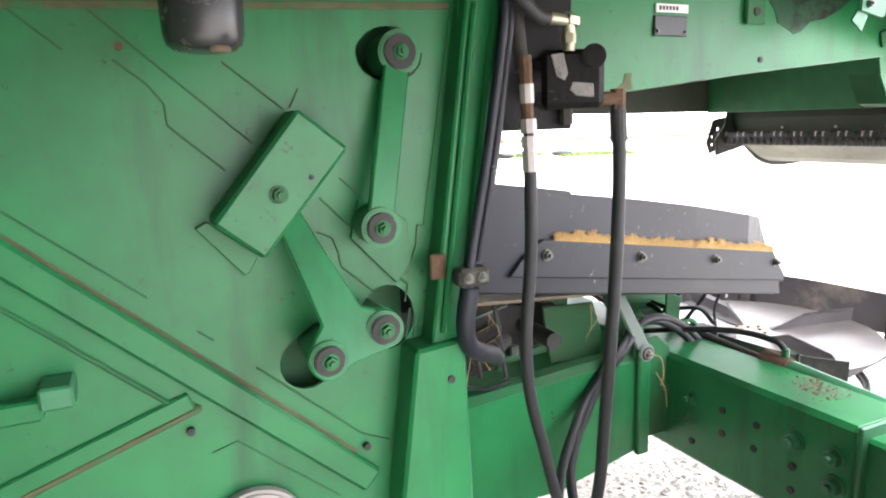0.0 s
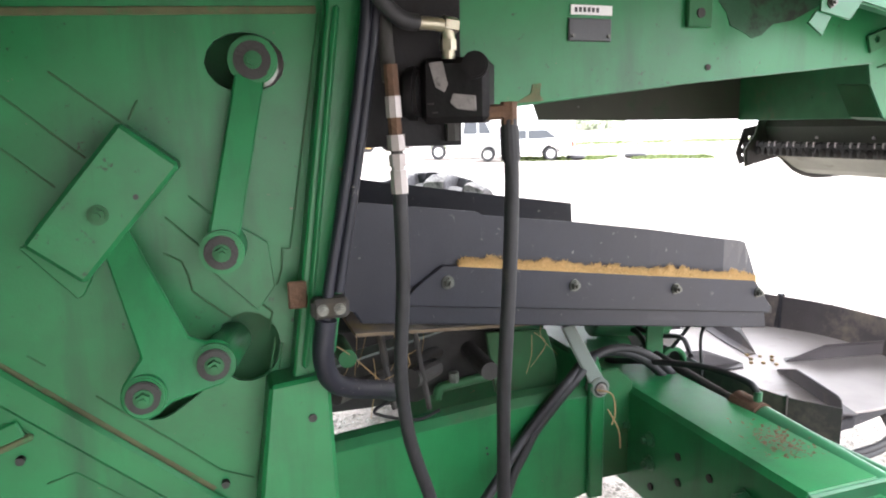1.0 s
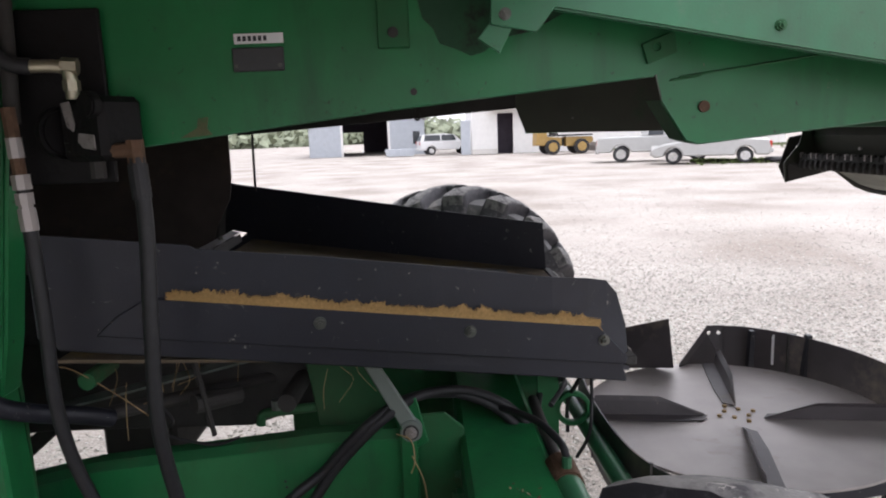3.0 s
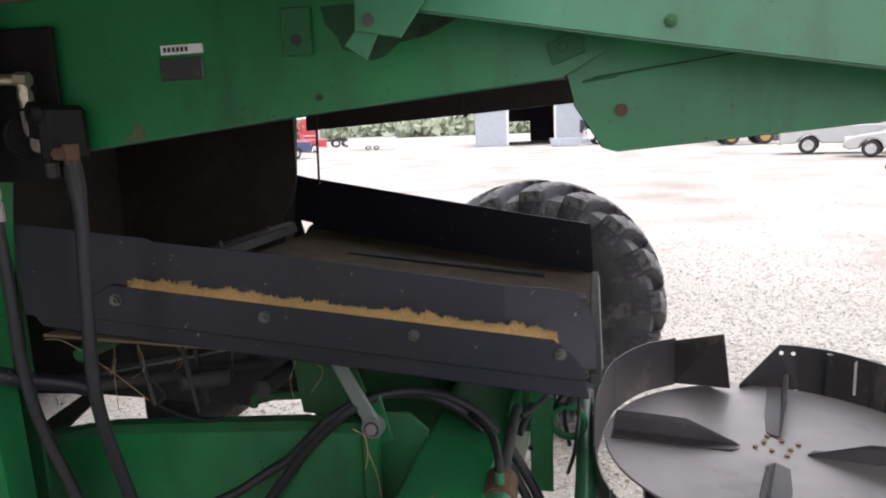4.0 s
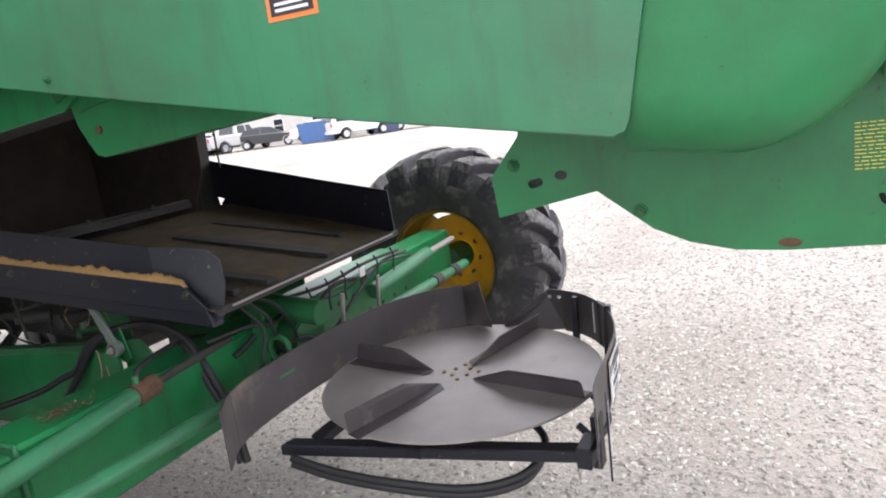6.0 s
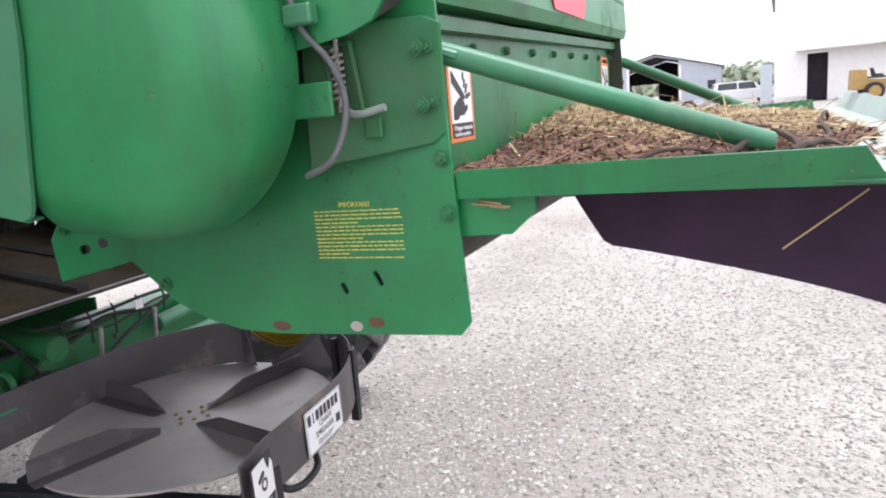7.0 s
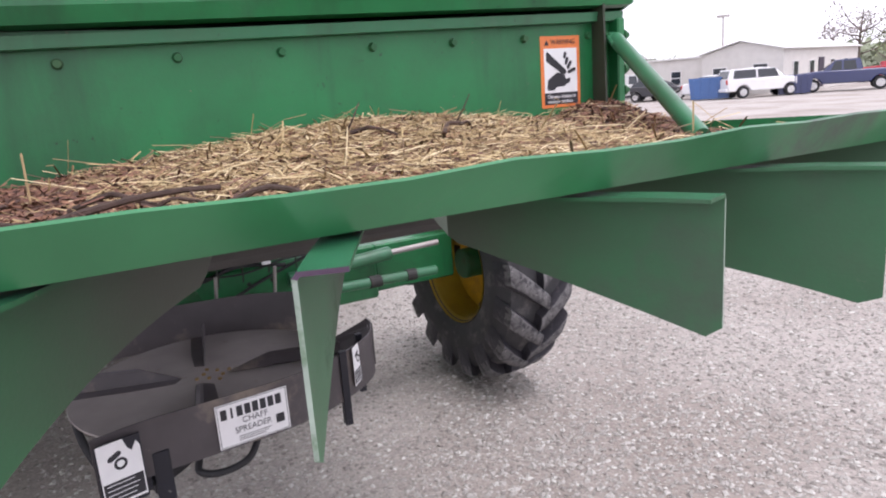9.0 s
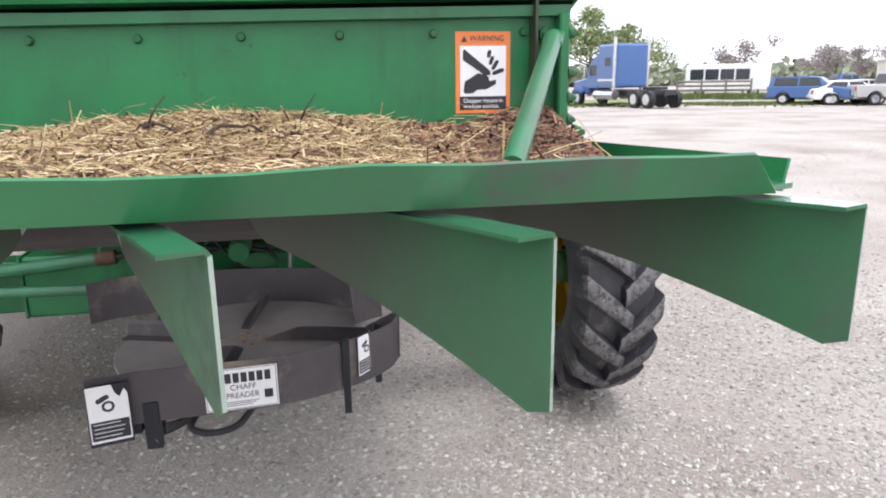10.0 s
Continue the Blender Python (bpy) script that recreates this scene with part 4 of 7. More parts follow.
# rear wall, its bolts and the hood above
XR = 3.540
rear = part("rear_wall", box((XR - 0.006, Y3 + 0.008, 1.42), (XR, 2.690, 1.733), 0.0), GREEN, combine, "flat green rear wall with a bolt row and warning labels")
for k in range(9):
    y = 1.284 + 0.1653 * k
    z = 1.6825 + 0.0157 * (y - 1.30)
    b_ = part("bolt", rod((XR - 0.001, y, z), (XR + 0.009, y, z), 0.0085, 0.006, seg=10), GREEN_WORN, rear)
def trough(y):
    return 1.706 + 0.021 * (y - 1.3)
part("rear_channel", sheet([[(XR + 0.004, y, trough(y) - 0.006) for y in (1.24, 2.69)], [(XR + 0.018, y, trough(y) - 0.004) for y in (1.24, 2.69)],
     [(XR + 0.020, y, trough(y) + 0.014) for y in (1.24, 2.69)]], 0.003), GREEN_PALE, rear)
hoodb = [[(XR + 0.006, y, trough(y) + 0.022) for y in (1.25, 1.7, 2.2, 2.70)], [(XR + 0.035, y, trough(y) + 0.026) for y in (1.25, 1.7, 2.2, 2.70)],
         [(XR + 0.042, y, trough(y) + 0.05) for y in (1.25, 1.7, 2.2, 2.70)], [(XR + 0.030, y, 2.05) for y in (1.25, 1.7, 2.2, 2.70)], [(XR - 0.05, y, 2.5) for y in (1.25, 1.7, 2.2, 2.70)]]
hood_rear = part("rear_hood", sheet(hoodb, 0.004), GREEN, combine, "green rear hood panel")
part("hood_groove", box((XR + 0.033, 1.23, 1.862), (XR + 0.0405, 2.69, 1.868), 0.001), GREEN_WORN, hood_rear)
smv = prism([(1.815, 1.772), (2.075, 1.772), (2.10, 1.80), (2.10, 1.90), (1.79, 1.90), (1.79, 1.80)], "x", XR + 0.040, XR + 0.045, 0.0)
part("slow_sign", smv, RED, hood_rear, "red slow-vehicle reflector")
sh = [(3.30, 1.680), (3.42, 1.686), (3.49, 1.696), (3.525, 1.708), (3.543, 1.730)]
side_hood = part("side_hood", prism(sh + [(3.545, 2.5), (2.95, 2.5), (2.95, 1.69)], "y", 1.160, 1.167, 0.0), GREEN, combine, "green hood side over the belt cover")
# dark sheet stands for shade in the recess under the hood
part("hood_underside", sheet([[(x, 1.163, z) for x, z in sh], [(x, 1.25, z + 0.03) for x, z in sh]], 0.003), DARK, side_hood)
part("side_hood", prism([(2.95, 1.73), (3.48, 1.73), (3.575, 1.765), (3.56, 2.5), (2.95, 2.5)], "y", 2.700, 2.706, 0.0), GREEN, combine)
part("side_flange", box((XR - 0.01, 2.668, 1.50), (XR + 0.028, 2.688, 1.735), 0.003), GREEN, rear)
for z in (1.70, 1.63, 1.585, 1.545):
    bolt((XR + 0.020, 2.688, z), (0, 1, 0), 0.008, rear, material=GREEN_WORN)
bolt((XR + 0.002, 2.645, 1.698), (1, 0, 0), 0.011, rear, material=GREEN_WORN)
bolt((3.568, 2.70, 1.522), (0, 1, 0), 0.010, rear, material=GREEN_WORN)

def warning_label(y0, z0, y1, z1, parent, tilt=0.0):
    """An orange warning label: heading, a severed-glove pictogram in plain shapes, a black text field."""
    x = XR + 0.0012
    w, h = y1 - y0, z1 - z0
    st_ = part("warning_label", box((XR, y0, z0), (x, y1, z1), 0), ORANGE, parent, "orange and white cutting-hazard warning label")
    part("picture_field", box((x, y0 + w * 0.08, z0 + h * 0.21), (x + 0.0006, y1 - w * 0.08, z1 - h * 0.17), 0), WHITE_STICKER, st_)
    part("text_field", box((x, y0 + w * 0.07, z0 + h * 0.045), (x + 0.0006, y1 - w * 0.07, z0 + h * 0.21), 0), INK, st_)
    def P(u, v):
        return (y0 + w * (0.08 + 0.84 * u), z0 + h * (0.21 + 0.62 * v))
    xx = x + 0.0006
    blade = [P(0.06, 0.90), P(0.10, 0.93), P(0.66, 0.50), P(0.66, 0.42), P(0.55, 0.41), P(0.06, 0.72)]
    palm = [P(0.07, 0.10), P(0.10, 0.30), P(0.38, 0.46), P(0.52, 0.44), P(0.62, 0.38), P(0.64, 0.30), P(0.78, 0.33), P(0.78, 0.24), P(0.58, 0.14), P(0.36, 0.13), P(0.28, 0.06), P(0.10, 0.06)]
    for pts in (blade, palm):
        part("pictogram", prism(pts, "x", xx, xx + 0.0005, 0), INK, st_)
    for a, b in (((0.62, 0.80), (0.64, 0.88)), ((0.66, 0.66), (0.70, 0.76)), ((0.72, 0.56), (0.80, 0.68)), ((0.74, 0.46), (0.92, 0.52))):
        part("pictogram", prism(capsule(P(*a), P(*b), w * 0.035, 4), "x", xx, xx + 0.0005, 0), INK, st_)
    lettering("WARNING", h * 0.10, "heading", INK, st_, Matrix.Translation((x + 0.0003, y0 + w * 0.57, z1 - h * 0.085)) @ REAR, w * 0.62)
    part("alert_sign", prism([(y0 + w * 0.10, z1 - h * 0.125), (y0 + w * 0.21, z1 - h * 0.125), (y0 + w * 0.155, z1 - h * 0.055)], "x", x, x + 0.0006, 0), INK, st_)
    lettering("Chopper rotates in", h * 0.072, "small_print", WHITE_STICKER, st_, Matrix.Translation((x + 0.001, y0 + w * 0.5, z0 + h * 0.155)) @ REAR, w * 0.72)
    lettering("windrow position.", h * 0.072, "small_print", WHITE_STICKER, st_, Matrix.Translation((x + 0.001, y0 + w * 0.47, z0 + h * 0.085)) @ REAR, w * 0.66)

warning_label(1.338, 1.544, 1.434, 1.678, rear)
warning_label(2.481, 1.560, 2.583, 1.704, rear)
dl = part("warning_label", box((2.479, 0.9988, 1.738), (2.584, 1.0, 1.90), 0), ORANGE, shield, "orange and white safety label")
part("picture_field", box((2.487, 0.9982, 1.778), (2.576, 0.9988, 1.89), 0), WHITE_STICKER, dl)
part("text_field", box((2.487, 0.9982, 1.746), (2.576, 0.9988, 1.775), 0), INK, dl)
for i in range(2):
    part("print_bar", box((2.497, 0.9978, 1.752 + i * 0.010), (2.566 - 0.01 * i, 0.9982, 1.757 + i * 0.010), 0), WHITE_STICKER, dl)
part("pictogram", prism([(2.505, 1.785), (2.515, 1.815), (2.540, 1.825), (2.560, 1.80), (2.545, 1.785)], "y", 0.9978, 0.9982, 0), INK, dl)

# ---- cleaning shoe: flaps and tray inside the rear opening ----
def fy(x):
    return 1.210 + 0.208 * (x - 0.82)


def skew(bm):
    """Turns a plate drawn across y into the shoe's slanting side plane."""
    for v in bm.verts:
        v.co.y += fy(v.co.x)
    return bm


top = [(0.60, 1.432), (0.72, 1.414), (0.866, 1.392), (0.878, 1.384), (1.10, 1.352), (1.32, 1.315), (1.58, 1.265), (1.67, 1.247), (1.720, 1.233), (1.750, 1.197), (1.767, 1.125)]
def flap_foot(x):
    return 1.24 - 0.188 * (x - 0.60) if x < 1.45 else 1.080 - 0.173 * (x - 1.45)
def flap_bend(x, z):
    return 0.39 * max(0, x - 1.55) * min(1, max(0, (z - 0.95) / 0.25))
flap_rows = []
for k in range(4):
    zs = [(x, flap_foot(x) + (z - flap_foot(x)) * k / 3) for x, z in top]
    flap_rows.append([(x, fy(x) + flap_bend(x, z), z) for x, z in zs])
flap_bm = sheet(flap_rows, -0.006)
flap = part("shoe_side", flap_bm, BLACK, combine, "dusty black rubber-edged shoe side")
strip_ = part("seal_strip", skew(prism([(0.790, 1.300), (1.684, 1.151), (1.755, 1.072), (1.750, 1.056), (0.70, 1.236), (0.735, 1.268)], "y", -0.016, -0.004, 0.002)), BLACK, combine, "black seal strip with caught chaff")
part("lower_rail", skew(prism([(0.60, 1.262), (0.70, 1.238), (1.745, 1.060), (1.756, 1.010), (0.63, 1.212)], "y", -0.004, 0.04, 0.003)), BLACK, combine, "dark lower rail of the shoe")
for x, z in ((0.798, 1.267), (1.097, 1.220), (1.398, 1.170), (1.696, 1.118)):
    bolt((x, fy(x) - 0.016, z), (0.2, -1, 0), 0.0085, strip_, material=BOLT)
def strip_z(x):
    return 1.294 - 0.168 * (x - 0.82)
random.seed(8)
prof_ = [(0.830 + 0.852 * i / 120, 0.005 + 0.026 * abs(noise.noise(Vector((i * 0.16, 2, 0)))) + 0.007 * abs(noise.noise(Vector((i * 0.7, 5, 0))))) for i in range(121)]
bed = prism([(0.815, strip_z(0.815) - 0.004)] + [(x, strip_z(x) + h * 1.25) for x, h in prof_] + [(1.694, 1.139)], "y", -0.015, -0.001, 0)
caught = part("caught_chaff", skew(bed), FUZZ, strip_, "golden chaff caught above the strip")
bm = bmesh.new()
for k in range(9000):
    i = random.randrange(121)
    x = prof_[i][0] + random.uniform(-0.004, 0.004)
    z = strip_z(x) + random.random() * prof_[i][1] * 1.1
    y = -0.002 - random.random() * 0.014
    dx, dz = random.gauss(0, 0.004), random.uniform(0.003, 0.012)
    w = 0.0007
    vs = [bm.verts.new(p) for p in ((x - w, y, z), (x + w, y - 0.0005, z), (x + dx + w, y - 0.001, z + dz), (x + dx - w, y - 0.001, z + dz))]
    bm.faces.new(vs)
part("chaff_fringe", skew(bm), FUZZ, caught)
part("scrape", skew(prism([(0.745, 1.325), (0.765, 1.34), (0.795, 1.375), (0.782, 1.35), (0.757, 1.322)], "y", -0.001, 0.0, 0)), DARK, flap, "dark slit")

def far_y(x):
    return 2.455 + 0.208 * (1.755 - x)


far_top = [(0.44, 1.440), (0.575, 1.412), (1.42, 1.285), (1.755, 1.238), (1.765, 1.045), (0.44, 1.10)]
bm = prism(far_top, "y", -0.003, 0.003, 0, [[(0.531, 1.228), (0.548, 1.166), (0.566, 1.196), (0.593, 1.216)]])
for v in bm.verts:
    v.co.y += far_y(v.co.x)
part("shoe_side", bm, BLACK, combine, "black shoe side with a torn corner")
def tray_z(x):
    return 1.060 + 0.115 * (1.77 - x)
tray = part("sieve_tray", sheet([[(x, (fy(x) + 0.008) * (1 - k) + (far_y(x) - 0.010) * k, tray_z(x)) for x in (0.62, 0.8, 0.95, 1.2, 1.5, 1.77)] for k in (0, 0.5, 1)], 0.006), TRAY, combine, "dusty sieve tray with slots")
for x0, x1, y0, h in ((0.95, 1.742, 2.00, 0.016), (1.50, 1.752, 1.655, 0.018), (0.90, 1.60, 2.28, 0.012)):
    part("tray_rib", prism([(x0, tray_z(x0) - 0.002), (x1, tray_z(x1) - 0.002), (x1, tray_z(x1) + h), (x0, tray_z(x0) + h * 0.5)], "y", y0, y0 + 0.05, 0.001), DARK, tray)
part("tray_lip", box((1.755, 1.410, 1.044), (1.782, 2.452, 1.066), 0.003), DARK, tray, "dark grimy tray edge")
part("worn_strip", box((1.7825, 1.46, 1.058), (1.7845, 2.40, 1.0645), 0), STEEL, tray, "bare worn line on the tray edge")
part("tray_block", box((1.700, 1.52, tray_z(1.70)), (1.735, 1.55, tray_z(1.70) + 0.02), 0.002), DARK, tray)
bm = bmesh.new()
random.seed(14)
for k in range(900):
    x = random.uniform(0.9, 1.75)
    y = fy(x) + 0.012 + abs(random.gauss(0, 0.10))
    a, ln = random.uniform(0, 6.28), random.uniform(0.004, 0.018)
    d = Vector((math.cos(a), math.sin(a), 0)) * ln
    s_ = Vector((-d.y, d.x, 0)).normalized() * 0.0012
    p = Vector((x, y, tray_z(x) + 0.0015))
    q = Vector((x + d.x, y + d.y, tray_z(x + d.x) + random.uniform(0.002, 0.006)))
    bm.faces.new([bm.verts.new(c) for c in (p + s_, p - s_, q - s_, q + s_)])
tagged(part("loose_chaff", bm, FUZZ, tray), kind="stuff")
chan = part("cross_channel", sheet([[(0.690, 1.22, 1.232), (0.645, 2.42, 1.222)], [(0.684, 1.22, 1.262), (0.640, 2.42, 1.250)]], 0.004), DARK, combine, "grimy dark steel cross channel")
part("flange", sheet([[(0.684, 1.22, 1.266), (0.640, 2.42, 1.254)], [(0.652, 1.22, 1.270), (0.608, 2.42, 1.258)]], 0.003), SHROUD, chan, "worn grey upper flange")
for y in (1.45, 1.86, 2.20):
    bolt((0.667 - 0.033 * (y - 1.22), y, 1.268 - 0.010 * (y - 1.22)), (0, 0, 1), 0.008, combine)
# housing walls: dust, with the inside's shade put into the dark colour
part("housing_wall", box((-0.30, 1.28, 1.15), (-0.26, 2.60, 1.80), 0.0), LINING, combine, "dusty housing wall, darkened for the shaded inside")
part("housing_side", prism([(-0.3, 0.85), (0.42, 0.95), (0.50, 1.25), (0.562, 1.36), (0.575, 1.45), (0.578, 1.80), (-0.3, 1.80)], "y", 2.600, 2.608, 0), LINING, combine, "dusty housing side, darkened for the shaded inside")
part("housing_roof", sheet([[(x, y, z) for x, z in ((-0.3, 1.74), (0.75, 1.70), (1.75, 1.755))] for y in (1.31, 2.5)], 0.004), LINING, combine, "dusty inside of the hood, darkened for shade")
part("hanging_rod", rod((0.662, 2.645, 1.80), (0.653, 2.645, 1.385), 0.005), DARK, combine)

# return pan, augers and clutter under the shoe
part("return_pan", prism([(-0.4, 0.84), (0.35, 0.872), (0.85, 0.862), (1.08, 0.93), (1.10, 1.03), (0.35, 1.10), (-0.4, 1.14)], "y", 1.60, 2.45, 0.004), DARK, combine, "dark return pan under the shoe")
part("auger_trough", prism([(0.400, 0.90), (0.60, 0.90), (0.60, 0.70), (0.53, 0.61), (0.46, 0.61), (0.400, 0.74)], "y", 1.74, 2.44, 0.01), DARK, combine, "dark auger trough under the pan")
part("pan_brace", prism([(0.04, 0.70), (0.06, 0.62), (0.33, 0.845), (0.33, 0.885)], "y", 1.64, 1.66, 0.002), DARK, combine, "dark slanting pan brace")
part("cross_member", box((0.885, 1.925, 0.56), (1.37, 1.945, 0.96), 0.004), GREEN_WORN, combine, "dirty green cross plate ahead of the axle")
part("flat_bar", sheet([[(0.20, 1.56, 0.90), (0.92, 1.56, 1.055)], [(0.20, 1.60, 0.905), (0.92, 1.60, 1.06)]], 0.006), LEVER, combine, "dusty grey flat bar")
part("cross_tube", rod((0.98, 1.43, 0.985), (1.03, 2.40, 0.985), 0.022), DARK, combine)
part("pivot_pin", rod((0.620, 1.27, 1.115), (0.620, 1.38, 1.115), 0.018), GREEN_WORN, combine)
part("twine", tube([(0.55, 1.25, 1.155), (0.60, 1.26, 1.145), (0.68, 1.30, 1.06), (0.74, 1.33, 0.985)], 0.0014, seg=6, n=5), STRAW, combine, "strand of straw twine")
part("wire", tube([(0.70, 1.38, 1.03), (0.73, 1.40, 0.97), (0.70, 1.42, 0.93), (0.80, 1.44, 0.89), (0.86, 1.45, 0.90)], 0.004, seg=6), RUBBER, combine)

# frame rail
rail = part("frame_rail", prism([(-0.4, 0.54), (1.0, 0.575), (1.24, 0.63), (1.255, 0.890), (1.06, 0.888), (0.82, 0.868), (0.53, 0.845), (0.30, 0.80), (-0.4, 0.76)], "y", 1.420, 1.432, 0.002), GREEN, combine, "green frame rail plate")
part("rail_top", sheet([[(x, 1.421, z) for x, z in ((0.30, 0.800), (0.53, 0.845), (0.82, 0.868), (1.06, 0.888), (1.25, 0.892))], [(x, 1.440, z + 0.016) for x, z in ((0.30, 0.800), (0.53, 0.845), (0.82, 0.868), (1.06, 0.888), (1.25, 0.892))],
     [(x, 1.475, z + 0.018) for x, z in ((0.30, 0.800), (0.53, 0.845), (0.82, 0.868), (1.06, 0.888), (1.25, 0.892))]], 0.005), GREEN_WORN, rail, "dusty rail top")
part("rail_pipe", tube([(0.885, 1.55, 0.885), (0.892, 1.55, 0.910), (0.92, 1.55, 0.916), (1.035, 1.55, 0.926)], 0.012, seg=10, n=4), GREEN_WORN, rail, smooth=True)
part("pipe_nut", rod((0.929, 1.545, 0.925), (0.929, 1.545, 0.950), 0.013, seg=6), LEVER, rail)
part("rail_gusset", prism([(1.035, 0.885), (1.010, 1.046), (1.175, 1.038), (1.205, 0.949), (1.20, 0.88)], "y", 1.53, 1.54, 0.002), GREEN_WORN, rail)
part("frame_rail", prism([(-0.4, 0.56), (1.0, 0.575), (1.24, 0.63), (1.25, 0.90), (0.4, 0.83), (-0.4, 0.78)], "y", mirror(1.432), mirror(1.420), 0.002), GREEN, combine)
for x, z in ((0.965, 0.80), (0.967, 0.785)):
    part("hole", rod((x, 1.418, z), (x, 1.4205, z), 0.003, seg=8), DARK, rail)
part("rail_collar", prism([(1.235, 0.62), (1.275, 0.62), (1.275, 0.925), (1.235, 0.925)], "y", 1.405, 1.425, 0.004), GREEN, rail)

# belt-tension lever
lev = part("tension_lever", prism([(1.158, 1.075), (1.190, 1.082), (1.282, 0.921), (1.248, 0.902)], "y", 1.414, 1.426, 0.003), LEVER, combine, "grey painted tension lever")
boss = part("lever_boss", rod((1.261, 1.404, 0.911), (1.261, 1.436, 0.911), 0.026, seg=24, b=0.003), LEVER, lev)
part("boss_recess", rod((1.261, 1.4025, 0.911), (1.261, 1.405, 0.911), 0.018, seg=20), DARK, boss)
bolt((1.261, 1.4025, 0.911), (0, -1, 0), 0.009, lev, material=STEEL)
part("lever_bracket", prism([(1.225, 0.97), (1.275, 0.98), (1.30, 0.87), (1.270, 0.850), (1.225, 0.87)], "y", 1.440, 1.446, 0.002), GREEN, lev)
part("straw_tuft", tube([(1.23, 1.37, 0.925), (1.262, 1.355, 0.915), (1.268, 1.35, 0.87), (1.26, 1.35, 0.84)], 0.0018, seg=5, n=4), STRAW, lev)
part("straw_tuft", tube([(1.262, 1.372, 0.87), (1.285, 1.36, 0.82), (1.292, 1.36, 0.77)], 0.0018, seg=5, n=4), STRAW, lev)

part("axle_bracket", prism([(1.25, 0.64), (1.385, 0.64), (1.385, 0.895), (1.34, 0.935), (1.25, 0.93)], "y", 1.452, 1.462, 0.003), GREEN_WORN, combine, "dirty green axle bracket")
# rear axle
axle = part("rear_axle", box((1.375, 0.890, 0.598), (1.565, 2.90, 0.880), 0.012), GREEN, combine, "heavy green adjustable axle beam with bolt holes")
part("axle_end", box((1.392, 0.50, 0.622), (1.548, 0.895, 0.858), 0.008), GREEN, axle)
part("axle_end", box((1.392, 2.898, 0.625), (1.548, 3.36, 0.872), 0.008), GREEN, axle)
part("axle_collar", box((1.370, 0.880, 0.594), (1.570, 0.892, 0.886), 0.004), GREEN_PALE, axle)
for y, z, r in ((1.460, 0.778, 0.012), (1.356, 0.780, 0.013), (1.353, 0.718, 0.013), (1.037, 0.791, 0.017), (0.938, 0.794, 0.017), (0.934, 0.729, 0.017), (1.460, 0.719, 0.0), (1.349, 0.657, 0.0), (1.249, 0.785, 0.0), (1.246, 0.722, 0.0), (1.142, 0.786, 0.0), (1.147, 0.723, 0.0), (1.040, 0.725, 0.0), (1.040, 0.666, 0.0)):
    if r:
        bolt((1.375, y, z), (-1, 0, 0), r, axle, material=GREEN_PALE)
    else:
        part("hole", rod((1.372, y, z), (1.3755, y, z), 0.0095, seg=14), DARK, axle)
for k in range(6):
    for z in (0.80, 0.70):
        part("hole", rod((1.565, 2.25 + 0.11 * k, z), (1.568, 2.25 + 0.11 * k, z), 0.010, seg=12), DARK, axle)
bm = bmesh.new()
random.seed(5)
for k in range(240):
    y, x = random.gauss(1.05, 0.06), random.gauss(1.49, 0.030)
    if 1.385 < x < 1.555 and y > 1.0:
        a, ln, w_ = random.uniform(0, 6.28), random.uniform(0.003, 0.010), random.uniform(0.001, 0.003)
        d = Vector((math.cos(a), math.sin(a), 0))
        p, s_ = Vector((x, y, 0.8855)), Vector((-d.y, d.x, 0)) * w_
        q = p + d * ln + Vector((0, 0, random.uniform(0, 0.004)))
        bm.faces.new([bm.verts.new(c) for c in (p + s_, p - s_, q - s_, q + s_)])
tagged(part("loose_chaff", bm, CHAFF, axle, "chaff lying on the axle"), kind="stuff")
part("axle_pivot", rod((1.30, MID, 0.78), (1.66, MID, 0.78), 0.09, seg=28, b=0.006), GREEN_WORN, combine)

# steering cylinder and tie rod behind the axle
cyl = part("steering_cylinder", rod((1.610, 0.62, 0.815), (1.582, 1.22, 0.862), 0.030, seg=22, b=0.004), GREEN_PALE, combine, "pale green steering cylinder", smooth=True)
part("cylinder_head", rod((1.582, 1.215, 0.862), (1.578, 1.30, 0.868), 0.034, seg=18, b=0.004), RUST, cyl)
part("rod_end", rod((1.578, 1.30, 0.868), (1.575, 1.62, 0.888), 0.013, seg=14), DARK, cyl)
part("port", rod((1.582, 1.235, 0.88), (1.582, 1.235, 0.92), 0.010, seg=8), GREEN_PALE, cyl)
part("feed_hose", tube([(1.582, 1.235, 0.915), (1.575, 1.27, 0.935), (1.54, 1.38, 0.938), (1.47, 1.52, 0.915), (1.43, 1.65, 0.88)], 0.0085), RUBBER, cyl, smooth=True)
part("tie_rod", rod((1.752, 0.62, 0.78), (1.734, 3.148, 0.731), 0.024, seg=18), GREEN_PALE, combine, "pale green tie rod", smooth=True)
cyl2 = part("steering_cylinder", rod((1.625, 2.42, 0.800), (1.630, 2.95, 0.838), 0.034, seg=20, b=0.004), GREEN_PALE, combine, "pale green steering cylinder", smooth=True)
part("rod_end", rod((1.630, 2.95, 0.838), (1.640, 3.22, 0.850), 0.015, seg=12), STEEL, cyl2)
part("tie_clamp", rod((1.737, 2.78, 0.738), (1.737, 2.84, 0.737), 0.030, seg=14), DARK, combine)
part("tie_clamp", rod((1.735, 2.98, 0.734), (1.735, 3.03, 0.733), 0.030, seg=14), DARK, combine)

